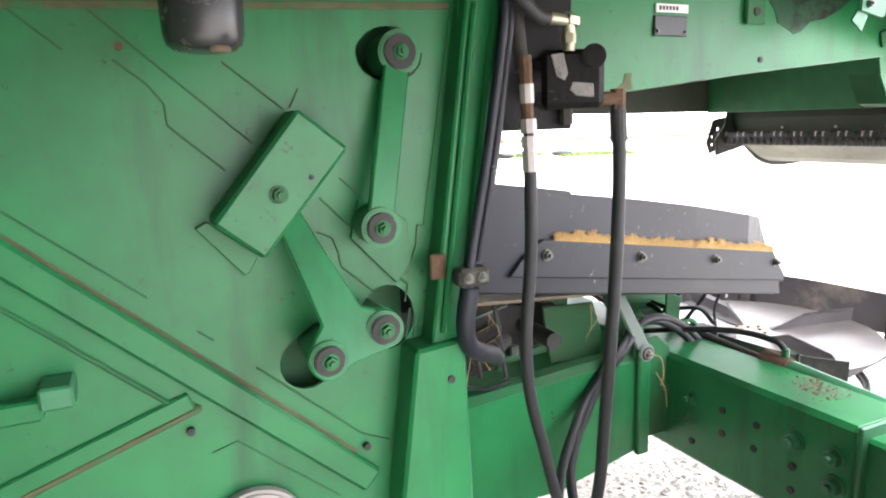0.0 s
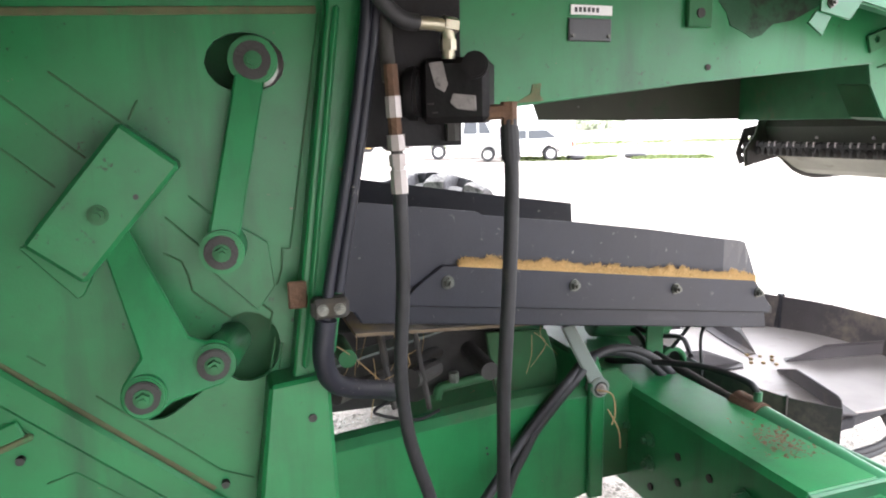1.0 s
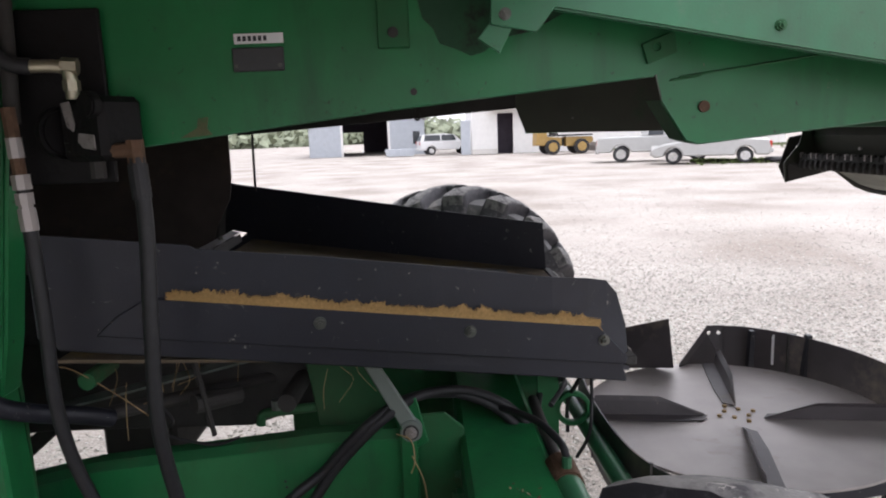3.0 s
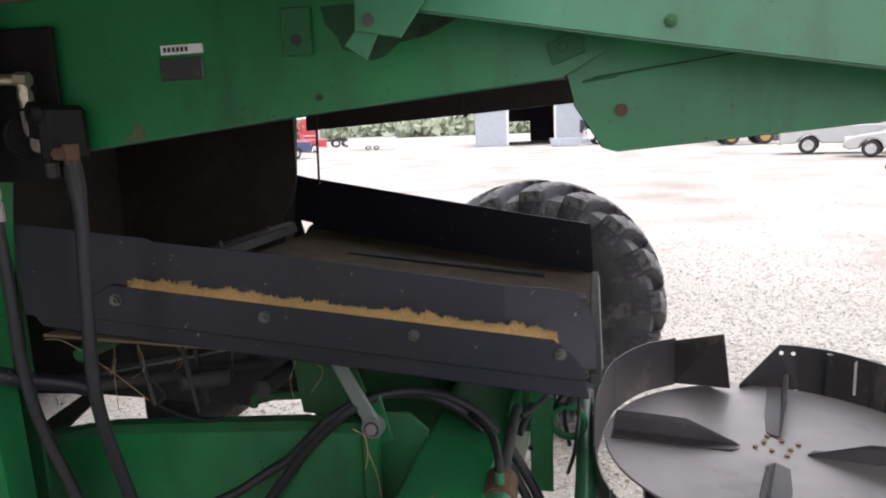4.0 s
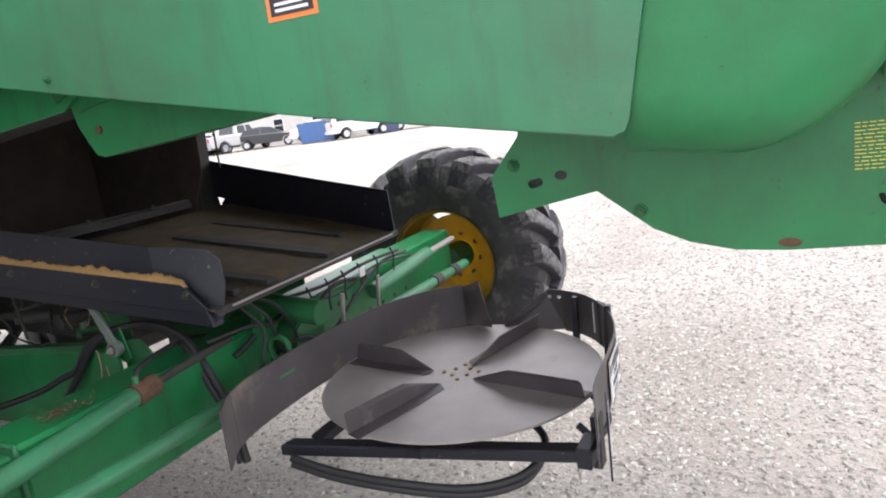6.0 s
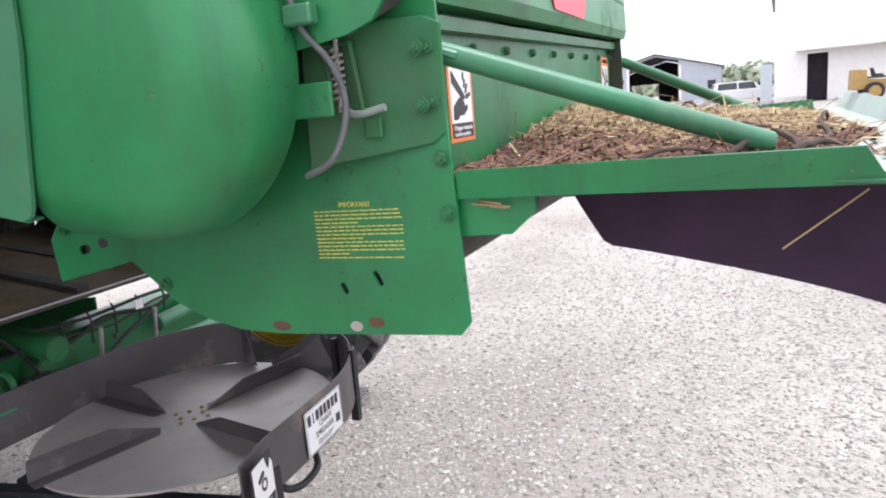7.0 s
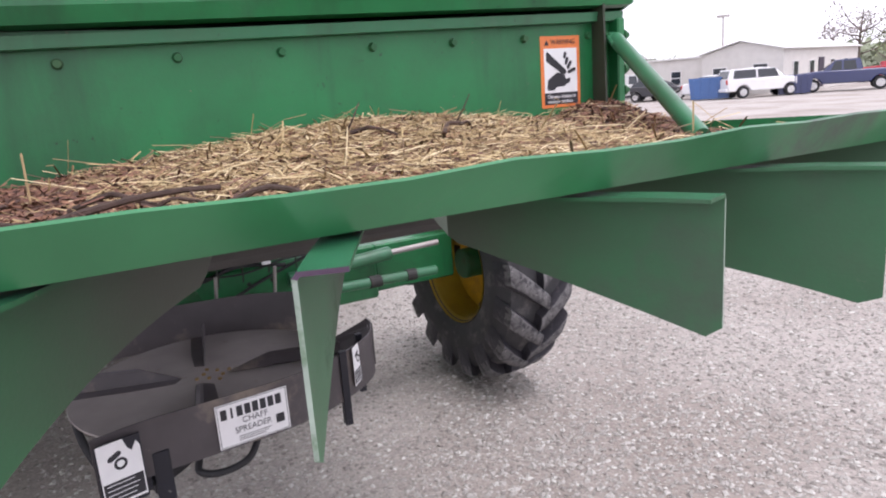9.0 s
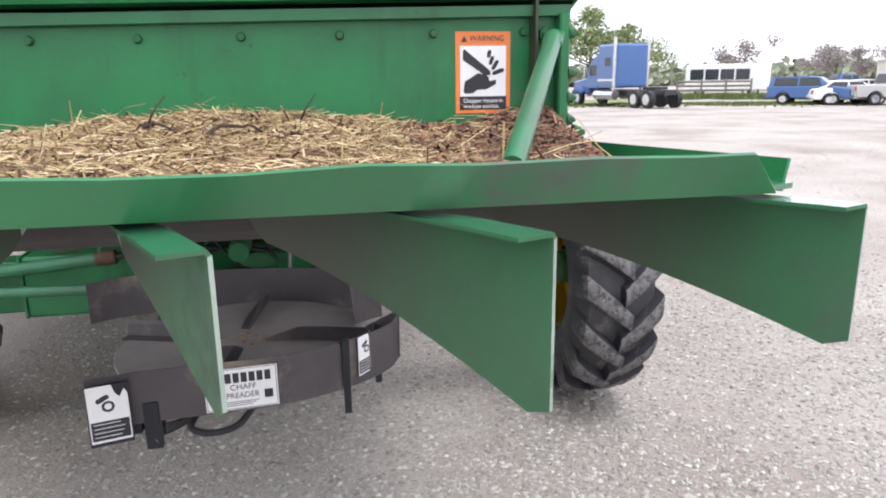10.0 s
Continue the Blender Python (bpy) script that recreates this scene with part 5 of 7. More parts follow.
# pair of hoses over the axle, and others under the shoe
part("hydraulic_hose", tube([(1.58, 1.62, 0.82), (1.63, 1.8, 0.90), (1.62, 2.0, 0.86), (1.60, 2.2, 0.90), (1.60, 2.42, 0.87)], 0.010), RUBBER, combine, smooth=True)
part("hydraulic_hose", tube([(1.60, 1.7, 0.74), (1.66, 1.85, 0.80), (1.65, 2.05, 0.74), (1.62, 2.3, 0.82), (1.61, 2.55, 0.90), (1.62, 2.75, 0.90)], 0.008), RUBBER, combine, smooth=True)
part("pulley_shaft", rod((1.50, 1.86, 0.93), (1.78, 1.86, 0.90), 0.045, seg=22, b=0.003), GREEN_WORN, combine, "hydraulic motor end")
part("brace_plate", prism([(1.60, 0.62), (1.66, 0.62), (1.66, 0.95), (1.60, 0.98)], "y", 1.70, 1.708, 0.002), GREEN_WORN, combine)
for y in (2.06, 2.32):
    part("link_rod", rod((1.70, y, 0.66), (1.72, y + 0.02, 0.90), 0.008), STEEL, combine)
part("white_tag", box((1.655, 2.30, 0.90), (1.66, 2.34, 0.94), 0.002), WHITE_STICKER, combine, "small white tag")

random.seed(31)
for k in range(22):
    x, y = random.uniform(0.62, 1.25), random.uniform(1.30, 1.9)
    z = 1.16 - 0.10 * (x - 0.6) - random.uniform(0.02, 0.06)
    part("straw_wisp", tube([(x, y, z), (x + random.uniform(-0.02, 0.03), y + random.uniform(-0.02, 0.02), z - random.uniform(0.03, 0.06)), (x + random.uniform(-0.05, 0.06), y, z - random.uniform(0.07, 0.13))], 0.0009, seg=5, n=3), STRAW, combine)
for x, y, z0, z1 in ((0.70, 1.36, 1.14, 0.96), (0.79, 1.40, 1.12, 0.93), (0.74, 1.52, 1.10, 0.90)):
    part("hanger_rod", rod((x, y, z0), (x + 0.03, y, z1), 0.006, seg=8), DARK, combine)
part("cross_shaft", rod((0.60, 1.32, 1.02), (0.92, 1.62, 0.985), 0.016, seg=14), DARK, combine)
part("shaft_sleeve", rod((0.78, 1.40, 1.005), (0.86, 1.48, 0.995), 0.022, seg=14), DARK, combine)
for pts, rr in (([(1.66, 1.66, 1.02), (1.70, 1.72, 0.98), (1.69, 1.80, 0.88), (1.66, 1.86, 0.80)], 0.006), ([(1.69, 1.60, 1.03), (1.72, 1.66, 0.95), (1.69, 1.72, 0.84), (1.70, 1.78, 0.72)], 0.006), ([(1.71, 1.56, 1.02), (1.73, 1.62, 0.92), (1.72, 1.60, 0.80), (1.70, 1.66, 0.70)], 0.005),
                ([(1.60, 1.50, 0.92), (1.66, 1.62, 0.93), (1.66, 1.75, 0.90), (1.63, 1.86, 0.92)], 0.007), ([(1.62, 1.85, 0.95), (1.63, 2.10, 0.93), (1.63, 2.40, 0.94), (1.64, 2.65, 0.93)], 0.007), ([(1.62, 1.90, 0.90), (1.635, 2.20, 0.87), (1.635, 2.45, 0.91), (1.64, 2.75, 0.88)], 0.005)):
    part("cable", tube(pts, rr, seg=8), RUBBER, combine, smooth=True)
for y in (1.98, 2.10, 2.21, 2.33, 2.46, 2.60):
    part("cable_tie", tube([(1.632, y, 0.955), (1.648, y, 0.92), (1.636, y + 0.004, 0.87), (1.640, y, 0.84 - 0.02 * math.sin(y * 40))], 0.004, seg=6, n=3), DARK, combine)
ring = prism(arc(1.70, 0.82, 0.050, 0, 345, 23), "y", 1.70, 1.72, 0.003, [arc(1.70, 0.82, 0.036, 0, 345, 23)[::-1]])
part("bearing_ring", ring, GREEN_WORN, combine, "open green bearing ring")
# valve block with its fittings and hanging hoses
VB = Matrix.Translation((0.767, 1.062, 1.608)) @ pose(0, 0, 0, 0, 0, -30)
def vb(x, y, z):
    return VB @ Vector((x, y, z))
pump = part("valve_block", box((-0.050, 0.0, -0.052), (0.060, 0.080, 0.050), 0.010, m=VB), BLOCK, combine, "greasy black hydraulic valve block")
part("valve_cap", rod(vb(0.040, -0.012, 0.036), vb(0.040, 0.006, 0.036), 0.021, seg=22, b=0.003), BLOCK, pump, smooth=True)
part("valve_flange", rod(vb(-0.052, 0.015, -0.004), vb(-0.075, 0.015, -0.004), 0.043, seg=24, b=0.006), BLOCK, pump, smooth=True)
part("plug", rod(vb(-0.004, 0.030, -0.052), vb(-0.004, 0.030, -0.080), 0.012, seg=6), DARK, pump)
for tag_ in ([(-0.034, 0.042), (-0.012, 0.044), (-0.004, 0.008), (-0.010, -0.004), (-0.024, 0.004)], [(0.004, -0.006), (0.040, -0.010), (0.041, -0.034), (0.010, -0.030), (-0.001, -0.020)]):
    part("name_tag", prism(tag_, "y", -0.003, 0.0, 0.001), TAG, pump, "worn silver adhesive tag").data.transform(VB)
for a, b in (((-0.038, -0.020), (-0.028, -0.022)), ((-0.030, -0.034), (-0.022, -0.036))):
    part("casting_mark", box((a[0], -0.002, b[1]), (b[0], 0.0, a[1]), 0.0, m=VB), DARK, pump)
part("back_pipe", tube([(0.668, 1.085, 1.86), (0.666, 1.075, 1.72), (0.668, 1.06, 1.62)], 0.012), DARK, pump, "grimy steel pipe", smooth=True)
part("back_plate", box((0.60, 1.104, 1.520), (0.80, 1.114, 1.80), 0.002), BLOCK, pump, "grease-black mounting plate")
part("elbow", tube([(0.705, 1.05, 1.706), (0.752, 1.06, 1.705), (0.764, 1.062, 1.695), (0.765, 1.064, 1.655)], 0.0105, seg=12, n=4), BRASS, pump, "brass elbow", smooth=True)
part("elbow_nut", rod((0.755, 1.06, 1.706), (0.778, 1.064, 1.704), 0.0135, seg=6), BRASS, pump)
part("elbow_nut", rod((0.765, 1.064, 1.684), (0.765, 1.064, 1.668), 0.0130, seg=6), BRASS, pump)
part("supply_hose", tube([(0.712, 1.051, 1.706), (0.685, 1.045, 1.710), (0.655, 1.04, 1.735), (0.62, 1.035, 1.79), (0.60, 1.03, 1.86)], 0.013), RUBBER, pump, smooth=True)
for a, b, r, mt in ((1.645, 1.598, 0.011, RUST), (1.598, 1.566, 0.0125, STEEL), (1.566, 1.540, 0.0105, RUST), (1.540, 1.516, 0.0145, STEEL), (1.516, 1.511, 0.010, DARK), (1.511, 1.492, 0.0140, STEEL), (1.492, 1.486, 0.011, STEEL), (1.486, 1.450, 0.0138, STEEL)):
    part("fitting", rod((0.668 + (1.645 - a) * 0.045, 1.052, a), (0.668 + (1.645 - b) * 0.045, 1.052, b), r, seg=8), mt, pump)

part("outlet", rod(vb(0.055, 0.02, -0.036), (0.862, 1.045, 1.572), 0.012, seg=8), RUST, pump)
part("outlet_nut", rod((0.860, 1.047, 1.588), (0.860, 1.047, 1.552), 0.0135, seg=6), RUST, pump)
part("outlet_collar", rod((0.860, 1.047, 1.553), (0.863, 1.046, 1.492), 0.0155, seg=14, b=0.003), RUBBER, pump, "crimped hose collar")
over = [(0.985, 1.372, 0.735), (1.020, 1.385, 0.780), (1.056, 1.396, 0.828), (1.110, 1.400, 0.885), (1.170, 1.408, 0.938), (1.235, 1.445, 0.968), (1.305, 1.48, 0.972), (1.385, 1.50, 0.958), (1.465, 1.505, 0.918), (1.530, 1.495, 0.855), (1.572, 1.49, 0.795), (1.625, 1.49, 0.68), (1.67, 1.47, 0.52)]
part("hanging_hose", tube([(0.676, 1.052, 1.462), (0.677, 1.052, 1.43), (0.678, 1.055, 1.30), (0.672, 1.064, 1.15), (0.686, 1.074, 1.03), (0.722, 1.085, 0.91), (0.742, 1.090, 0.84), (0.765, 1.105, 0.785), (0.80, 1.15, 0.752), (0.85, 1.215, 0.752), (0.905, 1.275, 0.762), (0.96, 1.325, 0.778), (1.010, 1.365, 0.805)] + over[2:], 0.0115, seg=12), RUBBER, combine, "worn black hanging hose", smooth=True)
part("hanging_hose", tube([(0.860, 1.047, 1.56), (0.864, 1.045, 1.45), (0.856, 1.04, 1.28), (0.848, 1.045, 1.10), (0.862, 1.08, 0.90), (0.870, 1.10, 0.80), (0.875, 1.13, 0.70), (0.895, 1.19, 0.625), (0.93, 1.27, 0.62), (0.97, 1.345, 0.67)] + [(x + 0.026, y + 0.004, z + 0.004) for x, y, z in over], 0.0125, seg=12), RUBBER, combine, "worn black hanging hose", smooth=True)

# ---- wheels ----
def rear_wheel(at, flip, spin=9):
    """A steering wheel: lugged tyre, yellow dished rim with hand holes."""
    w = new("rear_wheel")
    w.parent = combine
    w.matrix_parent_inverse = combine.matrix_basis.inverted()
    w.location = at
    prof = [(0.300, -0.10), (0.315, -0.150), (0.36, -0.180), (0.45, -0.190), (0.530, -0.180), (0.572, -0.158), (0.592, -0.10), (0.600, 0.0),
            (0.592, 0.10), (0.572, 0.158), (0.530, 0.180), (0.45, 0.190), (0.36, 0.180), (0.315, 0.150), (0.300, 0.10)]
    bm = bmesh.new()
    n = 64
    rings = [[bm.verts.new((r * math.cos(2 * math.pi * k / n), y, r * math.sin(2 * math.pi * k / n))) for r, y in prof] for k in range(n)]
    for k in range(n):
        a, b = rings[k], rings[(k + 1) % n]
        for i in range(len(prof) - 1):
            bm.faces.new((a[i], a[i + 1], b[i + 1], b[i]))
    tyre = part("tyre", bm, TYRE, None, "black farm tyre with worn deep lugs", smooth=True)
    tyre.parent = w
    NL = 17
    for sgn in (1, -1):
        bm = bmesh.new()
        secs = []
        for i in range(11):
            u = min(1.0, i / 9)
            y = sgn * (-0.020 + u * 0.205 + (0.004 if i == 10 else 0))
            ang = (-1 if flip else 1) * u * 0.27
            base = 0.578 - 0.075 * max(0, u - 0.5) ** 1.4 * 2.6
            tp = 0.656 - 0.030 * u ** 3 - (0.012 if i == 9 else 0.055 if i == 10 else 0) + 0.003 * math.sin(i * 2.3)
            hw = 0.043 + 0.016 * u - (0.006 if i == 10 else 0)
            secs.append([bm.verts.new((rr * math.cos(ang + sg * ww / rr), y, rr * math.sin(ang + sg * ww / rr))) for rr, ww, sg in ((base - 0.03, hw * 1.12, -1), (tp - 0.020, hw, -1), (tp - 0.005, hw * 0.93, -1), (tp, hw * 0.74, -1), (tp + 0.001, 0.0, 1), (tp, hw * 0.74, 1), (tp - 0.005, hw * 0.93, 1), (tp - 0.020, hw, 1), (base - 0.03, hw * 1.12, 1))])
        for p, q in zip(secs, secs[1:]):
            for i in range(8):
                f = bm.faces.new((p[i], p[i + 1], q[i + 1], q[i]))
                f.material_index = 1 if 2 <= i <= 5 else 0
        bm.faces.new(secs[0])
        bm.faces.new(secs[-1][::-1])
        first = part("lug", bm, TYRE_LUG, None, smooth=True)
        first.data.materials.append(CRUST)
        first.parent = tyre
        for k in range(NL):
            lug = first if k == 0 else new("lug", first.data)
            lug.parent = tyre
            lug.rotation_euler = (0, -2 * math.pi * (k + (0.5 if sgn > 0 else 0)) / NL, 0)
    bm = bmesh.new()
    rp_ = [(0.325, -0.165), (0.318, -0.150), (0.300, -0.140), (0.292, -0.10), (0.285, 0.02), (0.255, 0.045), (0.17, 0.060), (0.12, 0.085), (0.0, 0.09)]
    rings = [[bm.verts.new((r * math.cos(2 * math.pi * k / n), y * 1.0, r * math.sin(2 * math.pi * k / n))) for r, y in rp_[:-1]] for k in range(n)]
    tip = bm.verts.new((0, 0.09, 0))
    for k in range(n):
        a, b = rings[k], rings[(k + 1) % n]
        for i in range(len(rp_) - 2):
            slot_here = i == 4 and (k % 16) < 6
            if not slot_here:
                bm.faces.new((a[i], a[i + 1], b[i + 1], b[i]))
        bm.faces.new((a[-1], tip, b[-1]))
    bmesh.ops.solidify(bm, geom=list(bm.faces), thickness=0.006)
    rim = part("rim", bm, YELLOW, None, "yellow dished wheel rim with slots", smooth=True)
    rim.parent = w
    hub_ = part("hub", rod((0, -0.10, 0), (0, 0.10, 0), 0.085, seg=24, b=0.006), GREEN_WORN, None)
    hub_.parent = w
    for k in range(8):
        a = 2 * math.pi * k / 8
        b_ = bolt((0.135 * math.cos(a), 0.078, 0.135 * math.sin(a)), (0, 1, 0), 0.011, None)
        b_.parent = rim
    w.rotation_euler = (0, radians(spin), math.pi if flip else 0)
    return w


rear_wheel((1.475, 3.550, 0.657), False)
rear_wheel((1.475, 0.310, 0.655), True, -3)

# front drive wheels, past the edge of the view, added to block light; the front carriage
for y_, turned in ((0.42, True), (3.44, False)):
    fw = rear_wheel((-2.0, y_, 0.93), turned)
    fw.name = "drive_wheel"
    fw.scale = (1.42, 1.9, 1.42)
part("front_frame", box((-2.6, 1.3, 0.62), (-1.3, 2.56, 0.90), 0.02), DARK, combine)

# ---- chopper under the rear ----
chop = part("chopper_housing", sheet([[(x, y, z) for x, z in ((2.895, 1.425), (2.93, 1.400), (2.99, 1.368), (3.06, 1.325), (3.13, 1.300))] for y in (1.255, 1.9, 2.61)], 0.005), CHOP, combine, "dusty curved chopper housing")
# rear half of the same sheet, its shade put into a dark colour
part("chopper_rear", sheet([[(x, y, z) for x, z in ((3.13, 1.300), (3.22, 1.290), (3.34, 1.300), (3.45, 1.345), (3.535, 1.43))] for y in (1.255, 1.9, 2.61)], 0.005), DARK, chop, "rear of the housing, darkened for shade")
front = part("chopper_front", sheet([[(x, y, z) for x, z in ((2.90, 1.66), (2.865, 1.52), (2.895, 1.425))] for y in (1.255, 1.9, 2.61)], 0.004), OLIVE, chop, "dark olive front sheet")
for y in (1.540, 1.702, 1.743, 1.826, 2.05, 2.32):
    part("bolt", rod((2.868, y, 1.474), (2.860, y, 1.474), 0.006, seg=8), STEEL, front)
curtain = part("crop_curtain", sheet([[(2.800, y, 1.552 + 0.004 * (y - 1.9)) for y in (1.15, 1.9, 2.715)], [(2.800, y, 1.84) for y in (1.15, 1.9, 2.715)]], 0.004), GREEN_WORN, combine, "dusty dark green sheet ahead of the chopper")
part("rolled_edge", rod((2.800, 1.15, 1.549), (2.800, 2.715, 1.555), 0.0028, seg=8), GREEN_PALE, curtain)
for y, z in ((1.72, 1.63), (1.86, 1.60), (2.3, 1.64)):
    part("bolt", rod((2.797, y, z), (2.790, y, z), 0.007, seg=8), GREEN_WORN, curtain)
bar = part("knife_bar", box((2.815, 1.25, 1.415), (2.875, 2.70, 1.450), 0.003), DARK, combine, "dark knife bar with a row of clamps")
for k in range(40):
    y = 1.27 + k * 0.0355
    part("knife_clamp", prism([(2.806, 1.392), (2.800, 1.408), (2.806, 1.428), (2.838, 1.428), (2.838, 1.392)], "y", y, y + 0.017, 0.003), DARK, bar)
    part("knife_tip", box((2.812, y + 0.019, 1.434), (2.824, y + 0.026, 1.456), 0.001), STEEL if k % 3 else DARK, bar)
part("bar_bracket", prism([(2.80, 1.345), (2.775, 1.40), (2.815, 1.515), (2.90, 1.53), (2.90, 1.44), (2.845, 1.36)], "y", 2.695, 2.702, 0.001, [arc(2.815, 1.43, 0.008, 0, 330, 9)[::-1], arc(2.85, 1.47, 0.010, 0, 330, 9)[::-1], arc(2.815, 1.39, 0.008, 0, 330, 9)[::-1]]), DARK, combine)
part("cross_tube", rod((3.50, 1.25, 1.395), (3.50, 2.66, 1.395), 0.045, seg=22), DARK, combine, "dark cross tube under the tailboard", smooth=True)

# ---- straw tailboard ----
tail = thing("straw_tailboard", "green straw deflector tailboard with downward vanes, heaped with straw", "tailboard", at=(3.9, 1.93, 1.48))
xe = 4.165
def tz(x):
    return 1.478 + 0.020 * (x - 3.56) / 0.6
floor_pts = [(3.545, 1.255), (4.060, 1.160), (4.130, 1.158), (4.170, 1.184), (xe, 1.245), (xe, 2.655), (4.13, 2.735), (3.545, 2.675)]
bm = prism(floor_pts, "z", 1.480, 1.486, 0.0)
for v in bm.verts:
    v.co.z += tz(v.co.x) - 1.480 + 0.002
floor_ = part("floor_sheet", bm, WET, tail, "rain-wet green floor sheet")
# underside takes the soil colour with its painted-in shade
floor_.data.materials.append(SOIL_SHADE)
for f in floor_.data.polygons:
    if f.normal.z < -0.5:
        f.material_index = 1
part("near_lip", sheet([[(x, y, tz(x) - 0.004) for x, y in ((3.585, 1.246), (3.80, 1.211), (4.068, 1.163))], [(x, y, tz(x) + 0.034) for x, y in ((3.585, 1.244), (3.80, 1.208), (4.046, 1.160))]], 0.004), GREEN, tail, "folded green side lip")
part("corner_curl", sheet([[(x, y, tz(x) + 0.003) for x, y in ((4.02, 1.170), (4.07, 1.160), (4.130, 1.158), (4.171, 1.185))], [(x, y, tz(x) + dz) for (x, y), dz in zip(((4.02, 1.164), (4.073, 1.152), (4.134, 1.150), (4.180, 1.180)), (0.002, 0.000, -0.002, 0.002))]], 0.003), GREEN_PALE, tail)
part("far_lip", sheet([[(x, y, tz(x) - 0.004) for x, y in ((3.57, 2.678), (3.85, 2.706), (4.115, 2.735))], [(x, y, tz(x) + 0.032) for x, y in ((3.57, 2.682), (3.85, 2.711), (4.11, 2.745))]], 0.004), GREEN, tail, "folded green side lip")
ys = [1.216 + i * (2.690 - 1.216) / 14 for i in range(15)]
random.seed(3)
wob = [random.uniform(-0.003, 0.003) for _ in ys]
part("rear_lip", sheet([[(xe - 0.012, y, tz(xe)) for y in ys], [(xe, y, tz(xe) + 0.002) for y in ys], [(xe + (0.012 if i == 0 else 0.026), y + (0.014 if i == 0 else -0.045 if i == 14 else 0), tz(xe) + 0.045 + w) for i, (y, w) in enumerate(zip(ys, wob))]], 0.004), LIP, tail, "bent green rear lip, scuffed")
def strut(a, b, flat, name="strut"):
    s = part(name, rod(a, b, 0.0155, seg=18), GREEN_PALE, tail, "round green support strut", smooth=True)
    d = (Vector(b) - Vector(a)).normalized()
    part("strut_foot", box((-0.018, -0.006, -0.035), (0.018, 0.006, 0.030), 0.003, m=Matrix.Translation(Vector(a)) @ d.to_track_quat("Z", "Y").to_matrix().to_4x4()), GREEN_PALE, s)
    return s
strut((3.560, 1.266, 1.672), (3.970, 1.440, 1.512), 0)
strut((3.578, 2.652, 1.690), (3.958, 2.468, 1.512), 0)
tb = part("carriage_bolt", rod((4.094, 1.268, 1.497), (4.094, 1.268, 1.504), 0.020, seg=20), GREEN_PALE, tail, "tall adjusting bolt with nuts")
part("nut", rod((4.094, 1.268, 1.504), (4.094, 1.268, 1.520), 0.013, seg=6), GREEN_PALE, tb)
part("thread", rod((4.094, 1.268, 1.518), (4.094, 1.268, 1.536), 0.005, seg=10), DARK, tb)
part("tail_arm", prism([(3.565, 1.420), (3.655, 1.424), (3.69, 1.455), (3.69, 1.478), (3.565, 1.478)], "y", 1.252, 1.260, 0.001), GREEN, tail)
part("tail_arm", prism([(3.565, 1.420), (3.655, 1.424), (3.69, 1.455), (3.69, 1.478), (3.565, 1.478)], "y", 2.66, 2.668, 0.001), GREEN, tail)

def vane(root, mid_, tip, depth_root, low_tip, side_, drop=0.0, bend=0.9, soil_shade=False, via=None, both=False):
    """A hanging vane with a folded top flange, a slanting root and a clipped lower corner."""
    pts = smooth_line([(*root, 0), (*mid_, 0)] + ([(*via, 0)] if via else []) + [(*tip, 0)], 12)
    n = len(pts) - 1
    top_, low_, fl_ = [], [], []
    for i, p in enumerate(pts):
        u = i / n
        zt = tz(min(p.x, 4.2)) - 0.003 - drop * u
        lo = (zt - depth_root * min(1, 0.12 + u * 6)) * (1 - u ** bend) + low_tip * u ** bend
        if i == n:
            lo += 0.016
        d = (pts[min(i + 1, n)] - pts[max(i - 1, 0)]).normalized()
        nrm = Vector((-d.y, d.x, 0)) * side_
        fl_.append((p.x + nrm.x * 0.040, p.y + nrm.y * 0.040, zt))
        top_.append((p.x + nrm.x * 0.004, p.y + nrm.y * 0.004, zt))
        low_.append((p.x, p.y, lo))
    fl_[-1] = tuple(0.25 * a + 0.75 * b for a, b in zip(fl_[-2], fl_[-1]))
    under = [(p.x, p.y, t_[2] - 0.005) for p, t_ in zip(pts, top_)]
    mid_row = [tuple((a + b) / 2 for a, b in zip(p, q)) for p, q in zip(under, low_)]
    ob = part("vane", sheet([fl_, top_, under, mid_row, low_], 0.004), VANE, tail, "green curved vane hanging under the tailboard", smooth=True)
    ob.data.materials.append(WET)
    for extra in (SOIL_SHADE, ROOT_BROWN, EDGE):
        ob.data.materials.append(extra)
    # faces coloured by direction; -y sides take soil plus painted shade and purple haze
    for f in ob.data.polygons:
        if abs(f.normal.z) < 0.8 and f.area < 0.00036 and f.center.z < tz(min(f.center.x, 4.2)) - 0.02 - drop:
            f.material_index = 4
        elif both and (f.normal.y > 0.3 or (not soil_shade and f.normal.y < -0.3)):
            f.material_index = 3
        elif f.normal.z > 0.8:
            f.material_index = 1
        elif soil_shade and f.normal.y < -0.3:
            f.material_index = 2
    return ob

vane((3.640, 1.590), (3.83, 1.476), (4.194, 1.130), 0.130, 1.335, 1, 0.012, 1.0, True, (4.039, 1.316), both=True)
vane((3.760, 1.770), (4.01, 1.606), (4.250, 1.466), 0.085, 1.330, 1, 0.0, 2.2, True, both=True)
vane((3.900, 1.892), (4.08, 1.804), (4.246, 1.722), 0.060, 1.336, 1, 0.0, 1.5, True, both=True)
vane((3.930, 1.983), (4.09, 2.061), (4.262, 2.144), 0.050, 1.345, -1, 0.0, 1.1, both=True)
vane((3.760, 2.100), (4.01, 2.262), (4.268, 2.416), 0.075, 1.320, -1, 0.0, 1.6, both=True)
